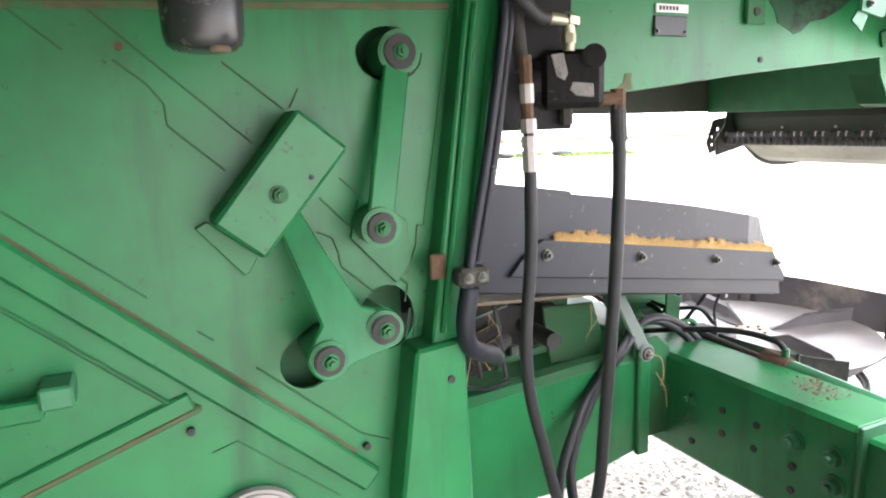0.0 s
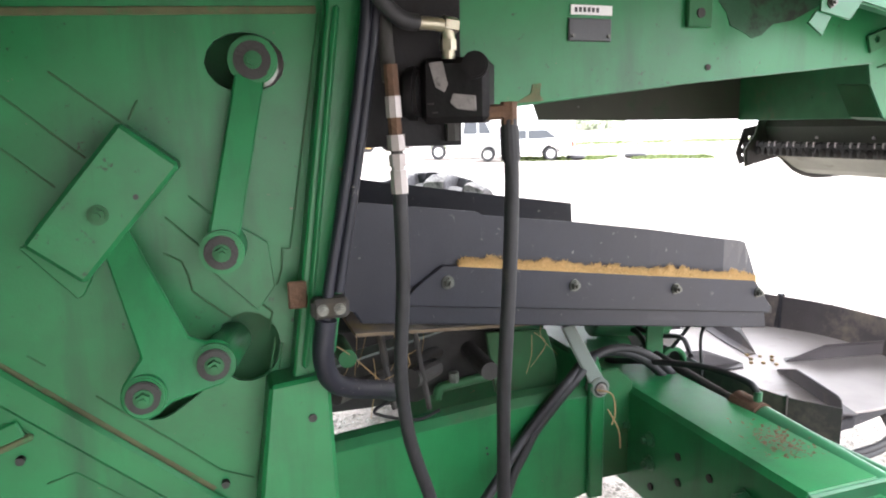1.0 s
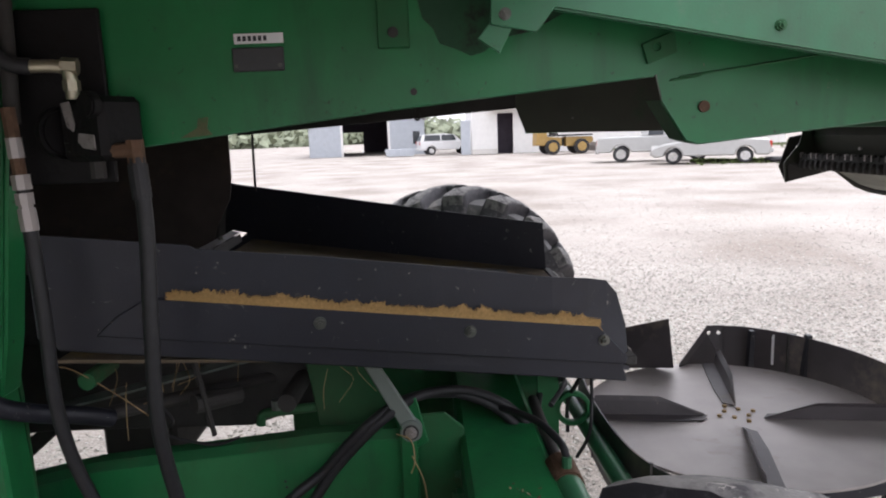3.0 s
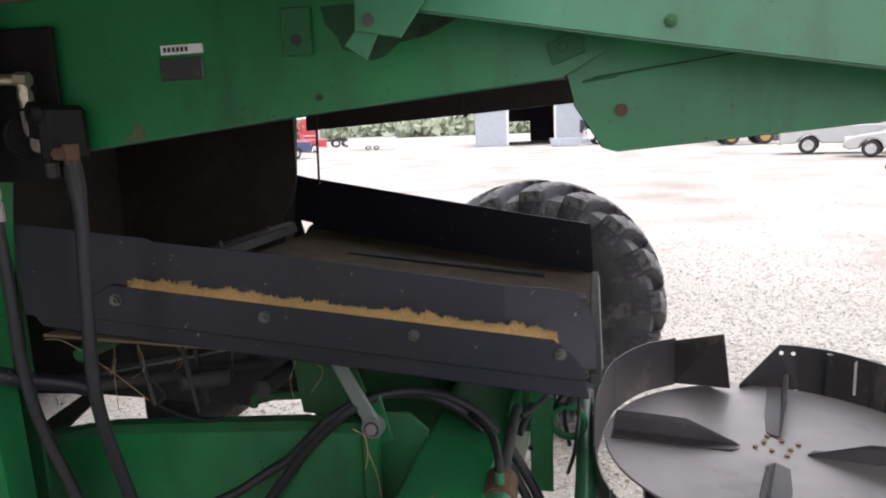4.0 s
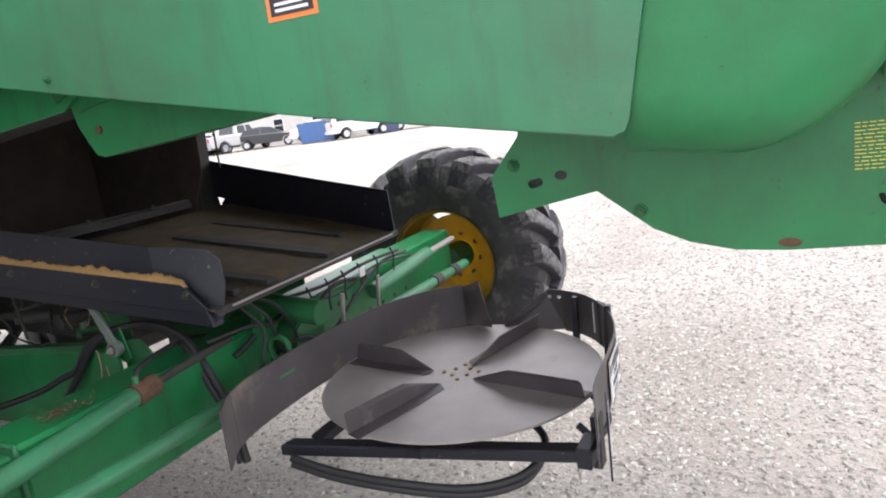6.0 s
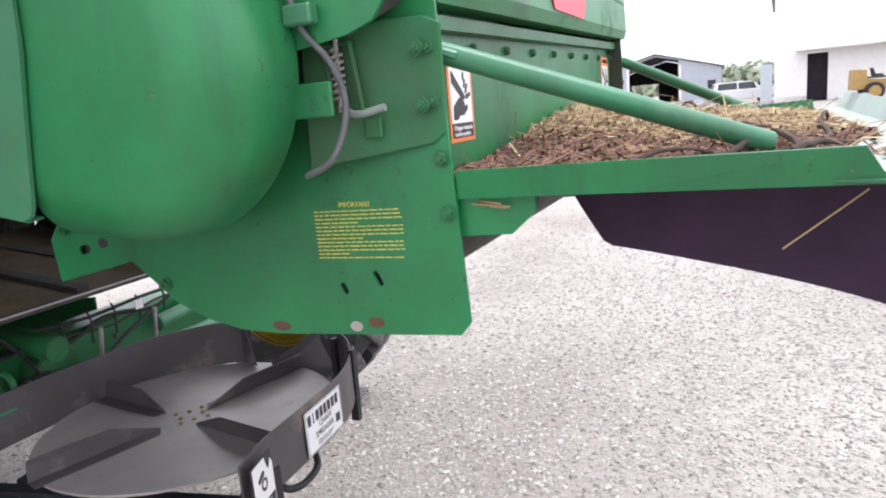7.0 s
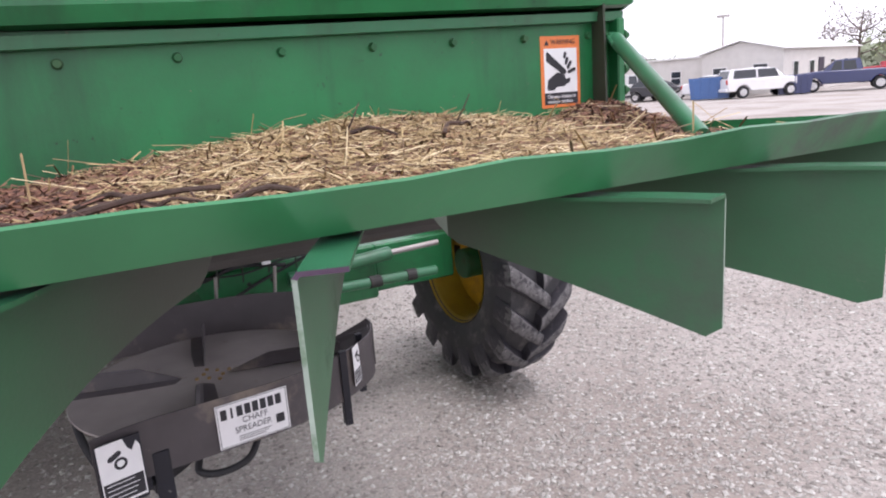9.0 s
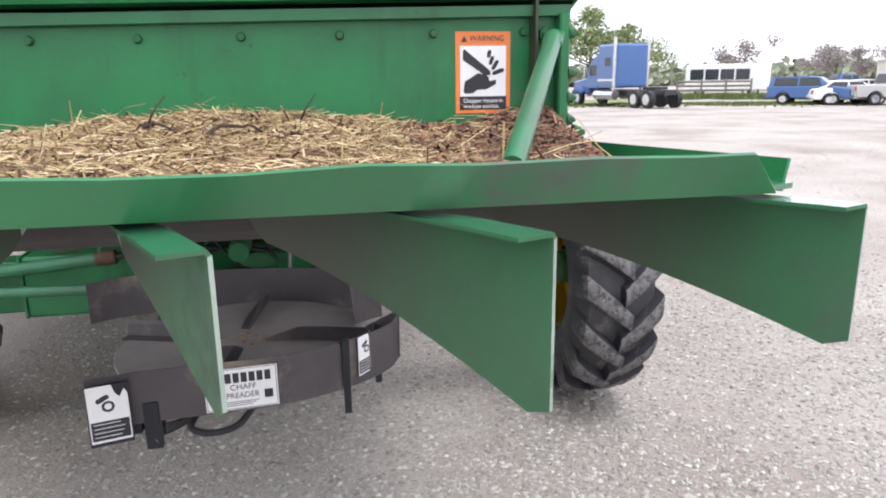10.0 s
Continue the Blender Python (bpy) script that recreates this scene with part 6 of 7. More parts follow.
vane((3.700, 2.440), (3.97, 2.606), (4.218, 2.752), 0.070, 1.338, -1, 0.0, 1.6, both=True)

# straw heap
random.seed(21)
def heap_h(x, y):
    u = (y - 1.25) / 1.43
    v = (x - 3.54) / 0.60
    h = 0.075 * math.exp(-((u - 0.58) / 0.33) ** 2) * max(0, 1 - v * 1.05) ** 0.6 + 0.018 * max(0, 1 - v * 1.6) + 0.055 * math.exp(-((u - 0.96) / 0.07) ** 2) * max(0, 1 - v * 2.2)
    return max(0.0, h + 0.010 * noise.noise(Vector((x * 14, y * 14, 1))))
bm = bmesh.new()
NX, NY = 26, 70
hv = [[bm.verts.new((3.545 + 0.56 * i / NX, 1.262 + 1.40 * j / NY, tz(3.545 + 0.56 * i / NX) + 0.001 + heap_h(3.545 + 0.56 * i / NX, 1.262 + 1.40 * j / NY))) for j in range(NY + 1)] for i in range(NX + 1)]
for i in range(NX):
    for j in range(NY):
        bm.faces.new((hv[i][j], hv[i + 1][j], hv[i + 1][j + 1], hv[i][j + 1]))
heap = tagged(part("straw_heap", bm, CHAFF, smooth=True), "heap of dry broken straw and brown chaff", "straw", kind="stuff")

def fibres(count, mat_, name, length, width, lift, parent, ymin=1.262, ymax=2.66, thick=1.0, up=0.35):
    bm = bmesh.new()
    for k in range(count):
        y = random.uniform(ymin, ymax)
        x = 3.55 + 0.56 * random.random() ** 1.3
        h = heap_h(x, y)
        if h < 0.002 and random.random() < 0.8:
            continue
        a = random.uniform(0, 2 * math.pi)
        tilt = random.gauss(0.05, up)
        ln = random.uniform(*length)
        p = Vector((x, y, tz(x) + h + random.uniform(-0.002, lift)))
        d = Vector((math.cos(a) * math.cos(tilt), math.sin(a) * math.cos(tilt), math.sin(tilt)))
        q = p + d * ln
        if q.x < 3.548 or q.x > 4.15 or q.y < 1.26 or q.y > 2.66:
            continue
        q.z = max(q.z, tz(q.x) + 0.004)
        s = d.cross(Vector((0, 0, 1))).normalized() * width * random.uniform(0.6, 1.2)
        w = Vector((0, 0, width * 0.7 * thick))
        ring = []
        for c in (p, (p + q) / 2 + Vector((0, 0, random.gauss(0, ln * 0.06))), q):
            ring.append([bm.verts.new(c + s), bm.verts.new(c + w), bm.verts.new(c - s)])
        for r1, r2 in zip(ring, ring[1:]):
            for i in range(3):
                bm.faces.new((r1[i], r1[(i + 1) % 3], r2[(i + 1) % 3], r2[i]))
    return part(name, bm, mat_, parent)
fibres(6500, STRAW, "straw_layer", (0.006, 0.030), 0.0010, 0.003, heap, up=0.12)
fibres(6500, STRAW, "straw_layer", (0.006, 0.030), 0.0010, 0.003, heap, ymin=1.66, ymax=2.40, up=0.12)
fibres(9000, STRAW, "straw_layer", (0.010, 0.045), 0.0011, 0.004, heap, ymin=1.62, ymax=2.45, up=0.16)
fibres(420, STRAW, "straw_layer", (0.05, 0.13), 0.0014, 0.006, heap, ymin=1.5, up=0.16)
fibres(150, STRAW, "straw_layer", (0.02, 0.06), 0.0013, 0.006, heap, up=0.7)
fibres(5000, HUSK, "husk_layer", (0.004, 0.016), 0.0022, 0.004, heap, up=0.2)
fibres(9500, HUSK, "husk_layer", (0.004, 0.020), 0.0024, 0.005, heap, ymax=1.68, up=0.2)
fibres(700, HUSK, "husk_layer", (0.02, 0.07), 0.0016, 0.006, heap, ymax=1.75, up=0.2)
fibres(4500, HUSK, "husk_layer", (0.004, 0.018), 0.0024, 0.005, heap, ymin=2.36, up=0.2)
for k in range(9):
    part("straw_end", tube([(3.60 + random.uniform(-0.01, 0.01), 1.252 + random.uniform(0, 0.01), 1.462 + 0.004 * k), (3.63 + random.uniform(0, 0.03), 1.238 + random.uniform(-0.006, 0.006), 1.464 + 0.0035 * k + random.uniform(-0.004, 0.004))], 0.0016, seg=5, n=2), STRAW, heap)
part("straw_end", tube([(4.059, 1.235, 1.475), (4.02, 1.228, 1.445), (3.978, 1.225, 1.412)], 0.0013, seg=5, n=3), STRAW, heap)
random.seed(77)
for (x0, y0), (x1, y1), rr in (((4.00, 1.40), (3.96, 1.60), 0.007), ((3.97, 1.52), (3.93, 1.74), 0.006), ((4.04, 1.46), (4.05, 1.70), 0.0055), ((3.90, 1.34), (3.97, 1.50), 0.006), ((3.86, 1.60), (3.98, 1.72), 0.004),
                              ((4.05, 1.62), (4.07, 1.86), 0.005), ((3.99, 1.33), (4.06, 1.42), 0.0065), ((3.80, 1.30), (3.90, 1.36), 0.004), ((3.72, 1.98), (3.78, 2.03), 0.004), ((3.83, 2.08), (3.80, 2.15), 0.004)):
    rr *= 0.85
    line = []
    for k in range(6):
        u = k / 5
        x, y = x0 + (x1 - x0) * u + random.uniform(-0.008, 0.008), y0 + (y1 - y0) * u + random.uniform(-0.006, 0.006)
        line.append((x, y, tz(x) + heap_h(x, y) + rr + 0.006 + 0.016 * math.sin(3.1 * u) * random.uniform(0.3, 1.0)))
    part("thick_stalk", tube(line, rr, seg=7, n=3, taper=0.55), STEM, heap, smooth=True)
for x, y in ((3.70, 1.98), (3.66, 2.20)):
    part("thick_stalk", tube([(x, y, tz(x) + heap_h(x, y)), (x + 0.01, y + 0.012, tz(x) + heap_h(x, y) + 0.025), (x + random.uniform(-0.02, 0.02), y + 0.03, tz(x) + heap_h(x, y) + 0.05)], 0.0022, seg=6, n=3, taper=0.4), STEM, heap)

# ---- chaff spreader ----
spr = thing("chaff_spreader", "black chaff spreader with a bare steel spinner disc", "chaff spreader", at=(2.27, 1.93, 0.6))
CX, CY, CZ = 2.268, 1.934, 0.681
disc = part("spinner_disc", prism(arc(CX, CY, 0.470, 0, 354.4, 63), "z", CZ - 0.012, CZ - 0.004, 0.002), STEEL, spr, "bare worn steel spinner disc", smooth=False)

for k in range(8):
    a = 2 * math.pi * k / 8 + 0.2
    rr = 0.036 if k % 2 else 0.060
    part("rivet", rod((CX + rr * math.cos(a), CY + rr * math.sin(a), CZ - 0.004), (CX + rr * math.cos(a), CY + rr * math.sin(a), CZ + 0.002), 0.007, seg=8), RIVET, disc)
for p0, p1 in (((2.170, 1.922), (1.822, 1.975)), ((2.333, 1.888), (2.722, 1.820)), ((2.290, 1.985), (2.392, 2.380)), ((2.240, 1.830), (2.128, 1.462))):
    p0, p1 = Vector(p0), Vector(p1)
    d = (p1 - p0).normalized()
    sd = Vector((-d.y, d.x))
    L = (p1 - p0).length
    def on(r, o, z):
        q = p0 + d * r + sd * o
        return (q.x, q.y, CZ + z)
    part("paddle", sheet([[on(0.02, 0.036, -0.002), on(0.14, 0.046, -0.002), on(0.26, 0.046, -0.002), on(L, 0.046, -0.002)],
                          [on(0.0, 0.0, 0.0), on(0.13, 0.0, 0.0), on(0.25, 0.0, 0.0), on(L, 0.0, 0.0)],
                          [on(0.01, -0.001, 0.004), on(0.13, -0.006, 0.042), on(0.25, -0.006, 0.044), on(L - 0.004, -0.006, 0.044)],
                          [on(0.012, -0.002, 0.006), on(0.145, -0.014, 0.056), on(0.25, -0.016, 0.058), on(L - 0.010, -0.016, 0.058)]], 0.003), SHROUD, disc, "dark folded paddle")

def wall(line, z0, z1, t=0.004, mat_=None, lab="", flare=0.0):
    pts = smooth_line([(x, y, 0) for x, y in line], 6)
    return part("shroud", sheet([[(p.x, p.y, z0) for p in pts], [(p.x, p.y, (z0 + z1) / 2) for p in pts], [(p.x, p.y, z1) for p in pts]], t), mat_ or SHROUD, spr, lab, smooth=True)
rear_sh = wall([(2.468, 2.478), (2.55, 2.44), (2.63, 2.36), (2.715, 2.22), (2.765, 2.06), (2.785, 1.85), (2.800, 1.66), (2.835, 1.53)], 0.635, 0.800, lab="dusty black rear shroud")
ear = prism([(2.255, 0.655), (2.470, 0.640), (2.470, 0.800), (2.405, 0.800), (2.255, 0.690)], "y", 0.0, 0.004, 0, [arc(2.412, 0.770, 0.008, 0, 330, 11)[::-1], arc(2.450, 0.770, 0.008, 0, 330, 11)[::-1]])
for v in ear.verts:
    v.co.y += 2.486 - 2.2 * (v.co.x - 2.41) ** 2 - (0.06 if v.co.x < 2.3 else 0)
part("shroud_ear", ear, SHROUD, rear_sh)
part("shroud_seam", box((2.640, 2.325, 0.64), (2.648, 2.333, 0.80), 0.001), DARK, rear_sh)
front_sh = wall([(2.05, 2.455), (1.93, 2.36), (1.83, 2.19), (1.785, 1.98), (1.765, 1.75), (1.77, 1.50), (1.80, 1.36), (1.87, 1.25)], 0.650, 0.825, lab="dusty black front shroud")
part("shroud_end", sheet([[(2.052, 2.456, 0.655), (2.218, 2.335, 0.690)], [(2.052, 2.456, 0.815), (2.190, 2.318, 0.885)]], 0.004), SHROUD, front_sh)
for x, y in ((1.83, 2.19), (1.765, 1.75), (1.80, 1.36)):
    part("shroud_rib", box((x - 0.004, y - 0.004, 0.65), (x + 0.004, y + 0.004, 0.83), 0.001), SHROUD, front_sh)
part("wing", prism([(2.665, 0.548), (2.695, 0.548), (2.700, 0.81), (2.680, 0.81)], "y", 2.268, 2.292, 0.001), BLACK, rear_sh)
part("wing", prism([(2.520, 0.58), (2.545, 0.58), (2.548, 0.80), (2.530, 0.80)], "y", 2.385, 2.408, 0.001), BLACK, rear_sh)
part("frame_bar", prism([(1.84, 1.48), (1.85, 1.535), (2.75, 1.715), (2.78, 1.665)], "z", 0.562, 0.598, 0.004), BLACK, spr)
part("frame_bar", box((1.90, 1.56, 0.565), (1.95, 2.35, 0.60), 0.004), BLACK, spr)
part("frame_bar", box((2.24, 1.56, 0.565), (2.30, 2.35, 0.60), 0.004), BLACK, spr)
part("frame_bar", box((2.76, 1.57, 0.60), (2.80, 1.66, 0.66), 0.003), BLACK, spr)
part("drive_motor", rod((CX, CY, 0.47), (CX, CY, 0.655), 0.075, seg=24, b=0.006), BLACK, spr)
part("skid_leg", box((2.775, 1.668, 0.545), (2.80, 1.715, 0.70), 0.003), BLACK, spr)
for rr, dz in ((0.30, 0.0), (0.36, -0.02)):
    part("drive_hose", tube([(1.9, 1.46, 0.575 + dz), (2.05, 1.47, 0.545 + dz), (2.25, 1.50, 0.52 + dz), (2.45, 1.56, 0.50 + dz), (2.58, 1.66, 0.51 + dz), (2.60, 1.78, 0.55), (2.50, 1.86, 0.575), (2.36, 1.90, 0.57)], 0.012), RUBBER, spr, "black drive hose", smooth=True)
part("drive_hose", tube([(2.70, 1.80, 0.60), (2.745, 1.79, 0.575), (2.76, 1.85, 0.56), (2.755, 1.93, 0.575), (2.70, 1.98, 0.61)], 0.011), RUBBER, spr, "black drive hose", smooth=True)

def on_rear(y, z, out=0.0065):
    """A pose on the outer face of the rear shroud."""
    x = float(np.interp(y, (1.53, 1.66, 1.85, 2.06, 2.22), (2.835, 2.800, 2.785, 2.765, 2.715)))
    s = (float(np.interp(y + 0.03, (1.53, 1.66, 1.85, 2.06, 2.22), (2.835, 2.800, 2.785, 2.765, 2.715))) - x) / 0.03
    return Matrix.Translation((x + out, y, z)) @ pose(0, 0, 0, 90, 0, 90 + math.degrees(math.atan(-s)))
lm = on_rear(1.957, 0.712)
lab = part("maker_label", box((-0.108, -0.068, 0), (0.108, 0.068, 0.001), 0, m=lm), WHITE_STICKER, spr, "white maker label with black print")
for a in ((-0.104, 0.064, 0.104, 0.0655), (-0.104, -0.0655, 0.104, -0.064), (-0.1045, -0.0655, -0.103, 0.0655), (0.103, -0.0655, 0.1045, 0.0655)):
    part("border", box((a[0], a[1], 0.001), (a[2], a[3], 0.0016), 0, m=lm), INK, lab)
for i, w in enumerate((0.018, 0.006, 0.018, 0.018, 0.018, 0.018, 0.018, 0.018)):
    part("print_bar", box((-0.086 + i * 0.0235 - w / 2, 0.020, 0.001), (-0.086 + i * 0.0235 + w / 2, 0.052, 0.0016), 0, m=lm), INK, lab)
lettering("CHAFF", 0.026, "wording", INK, lab, lm @ Matrix.Translation((0.004, 0.004, 0.0014)), 0.076)
lettering("SPREADER", 0.026, "wording", INK, lab, lm @ Matrix.Translation((-0.004, -0.023, 0.0014)), 0.110)
part("print_bar", box((0.066, -0.040, 0.001), (0.092, -0.012, 0.0016), 0, m=lm), INK, lab)
for i in range(3):
    part("print_bar", box((-0.05, -0.044 - i * 0.006, 0.001), (0.05 - 0.01 * i, -0.042 - i * 0.006, 0.0016), 0, m=lm), INK, lab)

def caution(m, w, h):
    """A torn white caution label with a plain pictogram and print bars."""
    st_ = part("caution_label", prism([(-w / 2, -h / 2), (w / 2, -h / 2), (w / 2, h * 0.32), (w * 0.42, h * 0.40), (w * 0.30, h * 0.27), (w * 0.20, h * 0.34), (w * 0.12, h * 0.50), (-w / 2, h / 2)], "z", 0, 0.001, 0), WHITE_STICKER, spr, "torn white caution label")
    st_.data.transform(m)
    a = prism(arc(0, h * 0.13, w * 0.16, 0, 345, 16), "z", 0.001, 0.0016, 0, [arc(0, h * 0.13, w * 0.09, 0, 345, 16)[::-1]])
    b = prism(capsule((-w * 0.22, h * 0.24), (-w * 0.02, h * 0.30), w * 0.07, 4), "z", 0.001, 0.0016, 0)
    for bm_ in (a, b):
        bm_.transform(m)
        part("pictogram", bm_, INK, st_)
    part("text_field", box((-w * 0.47, -h * 0.46, 0.001), (w * 0.47, -h * 0.12, 0.0014), 0, m=m), INK, st_)
    for i in range(4):
        part("print_bar", box((-w * 0.40, -h * (0.40 - 0.075 * i), 0.0014), (w * (0.25 + 0.05 * (i % 3)), -h * (0.388 - 0.075 * i), 0.002), 0, m=m), WHITE_STICKER, st_)
caution(on_rear(1.592, 0.700, 0.030), 0.108, 0.175)
part("label_bracket", box((-0.058, -0.10, -0.006), (0.058, 0.088, -0.0008), 0.001, m=on_rear(1.592, 0.700, 0.030)), BLACK, spr)
caution(Matrix.Translation((2.640, 2.350, 0.735)) @ pose(0, 0, 0, 90, 0, 138), 0.085, 0.135)

# ---- the yard's far side: buildings ----
WALL_GREY = mat("pale_blue_sheeting", (0.42, 0.45, 0.49), 0.5, grain=3, vary=0.08, bump=0.05, stain=(0.34, 0.34, 0.34), stain_at=0.62, stain_scale=1.5)
WALL_WHITE = mat("white_sheeting", (0.72, 0.71, 0.69), 0.5, grain=3, vary=0.06, bump=0.05, stain=(0.55, 0.52, 0.48), stain_at=0.62, stain_scale=1.2)
WALL_BEIGE = mat("beige_siding", (0.60, 0.575, 0.54), 0.6, grain=3, vary=0.08, bump=0.05)
ROOF = mat("grey_roofing", (0.24, 0.23, 0.23), 0.6, grain=3, vary=0.1, bump=0.05)
GLASS = mat("dark_window_glass", (0.03, 0.035, 0.04), 0.08, grain=4, vary=0.1, bump=0.0)
DOOR_DARK = mat("dark_doorway_lining", (0.05, 0.04, 0.055), 0.8, grain=4, vary=0.2, bump=0.05)
TIMBER = mat("grey_timber", (0.20, 0.17, 0.15), 0.85, grain=10, vary=0.3, bump=0.3)


def local(at, heading):
    """A frame on the ground at a place, its x axis turned to the heading, in degrees."""
    return Matrix.Translation((at[0], at[1], 0)) @ pose(0, 0, 0, 0, 0, heading)


def place(ob, m):
    ob.matrix_basis = m
    return ob


def put(name, bm, material, parent, label="", smooth=False):
    """A part in its thing's own frame."""
    ob = part(name, bm, material, None, label, smooth)
    ob.parent = parent
    return ob


def ribs(parent, x0, x1, y, z0, z1, step, material, name="wall_rib"):
    n = int((x1 - x0) / step)
    for i in range(n + 1):
        x = x0 + (x1 - x0) * i / max(1, n)
        put(name, box((x - 0.03, y - 0.03, z0), (x + 0.03, y, z1), 0), material, parent)


def gable_shed():
    t = thing("machine_shed", "pale blue-grey metal shed with an open dark doorway", "shed")
    W, H, P, D = 10.0, 3.0, 4.35, 16.0
    put("front_wall", prism([(-W / 2, 0), (-2.1, 0), (-2.1, 3.70), (0, 4.22), (1.80, 3.78), (1.80, 0), (W / 2, 0), (W / 2, H), (0, P), (-W / 2, H)], "y", 0, 0.12, 0), WALL_GREY, t)
    put("back_wall", prism([(-W / 2, 0), (-3.5, 0), (-3.5, 2.2), (-0.8, 2.2), (-0.8, 0), (W / 2, 0), (W / 2, H), (0, P), (-W / 2, H)], "y", D, D + 0.12, 0), DOOR_DARK, t)
    for s in (-1, 1):
        put("side_wall", box((s * W / 2 - 0.06, 0.12, 0), (s * W / 2 + 0.06, D, H), 0), WALL_GREY, t)
        put("roof_slope", sheet([[(0, -0.3, P + 0.05), (0, D + 0.3, P + 0.05)], [(s * (W / 2 + 0.3), -0.3, H - 0.03), (s * (W / 2 + 0.3), D + 0.3, H - 0.03)]], 0.08), ROOF, t)
    put("window", box((4.0, -0.02, 0.9), (4.6, 0.0, 2.0), 0), GLASS, t)
    for x in (-2.2, 1.9):
        put("door_post", box((x - 0.1, -0.04, 0), (x + 0.1, 0.0, 3.4), 0), WALL_WHITE, t)
    ribs(t, -4.9, -2.6, 0, 0.05, 2.9, 0.45, WALL_GREY)
    ribs(t, 2.3, 3.9, 0, 0.05, 2.9, 0.45, WALL_GREY)
    return t


place(gable_shed(), local((-3.3, 60.1), 3))

def white_barn():
    t = thing("white_workshop", "tall white metal workshop with a dark doorway", "workshop")
    put("front_wall", prism([(0, 0), (1.95, 0), (1.95, 3.05), (3.15, 3.05), (3.15, 0), (24, 0), (24, 7.2), (12, 9.0), (0, 7.2)], "y", 0, 0.15, 0), WALL_WHITE, t)
    put("side_wall", box((0, 0.15, 0), (0.15, 14, 7.2), 0), WALL_WHITE, t)
    put("side_wall", box((23.85, 0.15, 0), (24, 14, 7.2), 0), WALL_WHITE, t)
    put("back_wall", box((0, 14, 0), (24, 14.15, 7.2), 0), DOOR_DARK, t)
    put("doorway_lining", box((1.9, 1.4, 0), (3.2, 1.5, 3.1), 0), DOOR_DARK, t)
    for s, x1 in ((1, -0.3), (-1, 24.3)):
        put("roof_slope", sheet([[(12, -0.3, 9.05), (12, 14.3, 9.05)], [(x1, -0.3, 7.15), (x1, 14.3, 7.15)]], 0.08), ROOF, t)
    put("canopy", box((1.3, -1.4, 3.25), (9.0, 0, 3.45), 0.02), WALL_WHITE, t)
    put("side_panel", box((-0.85, -0.1, 0), (-0.12, 0.1, 2.6), 0.01), WALL_GREY, t)
    put("plinth", box((0.0, -0.25, 0), (1.9, -0.01, 0.4), 0.02), WALL_BEIGE, t)
    ribs(t, 3.5, 23.5, 0, 0.1, 6.9, 1.0, WALL_WHITE)
    return t


place(white_barn(), local((5.3, 52.4), -2))

def window_unit(t, x, y, w, h, z, face=-1):
    f = put("window", box((x - w / 2 - 0.06, y - 0.05, z - 0.06), (x + w / 2 + 0.06, y, z + h + 0.06), 0), WALL_WHITE, t)
    put("pane", box((x - w / 2, y - 0.06, z), (x + w / 2, y - 0.05, z + h), 0), GLASS, f)
    put("glazing_bar", box((x - w / 2, y - 0.07, z + h / 2 - 0.03), (x + w / 2, y - 0.06, z + h / 2 + 0.03), 0), WALL_WHITE, f)


def office():
    t = thing("site_office", "beige single-storey site office with white windows", "office building")
    put("wall", prism([(0, 0), (4.6, 0), (4.6, 2.75), (2.3, 3.4), (0, 2.75)], "y", 0, 0.15, 0), WALL_BEIGE, t)
    put("wall", box((4.45, 0.15, 0), (4.6, 13, 2.75), 0), WALL_BEIGE, t)
    put("wall", box((0, 0.15, 0), (0.15, 13, 2.75), 0), WALL_BEIGE, t)
    put("wall", box((-6.8, 0.8, 0), (-0.01, 6, 2.65), 0), WALL_BEIGE, t)
    for x1 in (-0.2, 4.8):
        put("roof", sheet([[(2.3, -0.25, 3.46), (2.3, 13.2, 3.46)], [(x1, -0.25, 2.72), (x1, 13.2, 2.72)]], 0.07), WALL_WHITE, t)
    put("flat_roof", box((-7.0, 0.6, 2.66), (-0.02, 6.2, 2.78), 0.01), WALL_WHITE, t)
    window_unit(t, 1.1, 0, 0.75, 0.95, 0.85)
    window_unit(t, 3.4, 0, 0.75, 0.95, 0.95)
    for x in (-2.0, -4.6, -6.0):
        window_unit(t, x, 0.8, 0.6, 0.9, 0.9)
    for y in (1.8, 4.4, 8.0, 10.5):
        f = put("window", box((4.60, y - 0.4, 0.85), (4.65, y + 0.4, 1.95), 0), WALL_WHITE, t)
        put("pane", box((4.65, y - 0.34, 0.9), (4.66, y + 0.34, 1.9), 0), GLASS, f)
    put("door", box((4.60, 5.6, 0.1), (4.65, 6.5, 2.1), 0), DOOR_DARK, t)
    return t


place(office(), local((-29.0, 41.3), 12) @ Matrix.Diagonal((1.2, 1.0, 1.0, 1.0)))

# ---- vehicles ----
def paint(name, c):
    return mat(name, c, 0.28, grain=6, vary=0.05, bump=0.0, coat=0.5)


SILVER, WHITE_CAR, NAVY, RED_CAR, BLUE_CAR, BLACK_CAR = (paint("car_" + n, c) for n, c in (("silver", (0.42, 0.42, 0.41)), ("white", (0.72, 0.72, 0.72)), ("navy", (0.035, 0.045, 0.12)),
                                                         ("red", (0.42, 0.035, 0.05)), ("blue", (0.05, 0.12, 0.30)), ("black", (0.03, 0.03, 0.035))))
MACHINE_YELLOW = mat("machine_yellow", (0.33, 0.21, 0.06), 0.5, grain=6, vary=0.15, bump=0.05, stain=(0.3, 0.2, 0.08), stain_at=0.6)
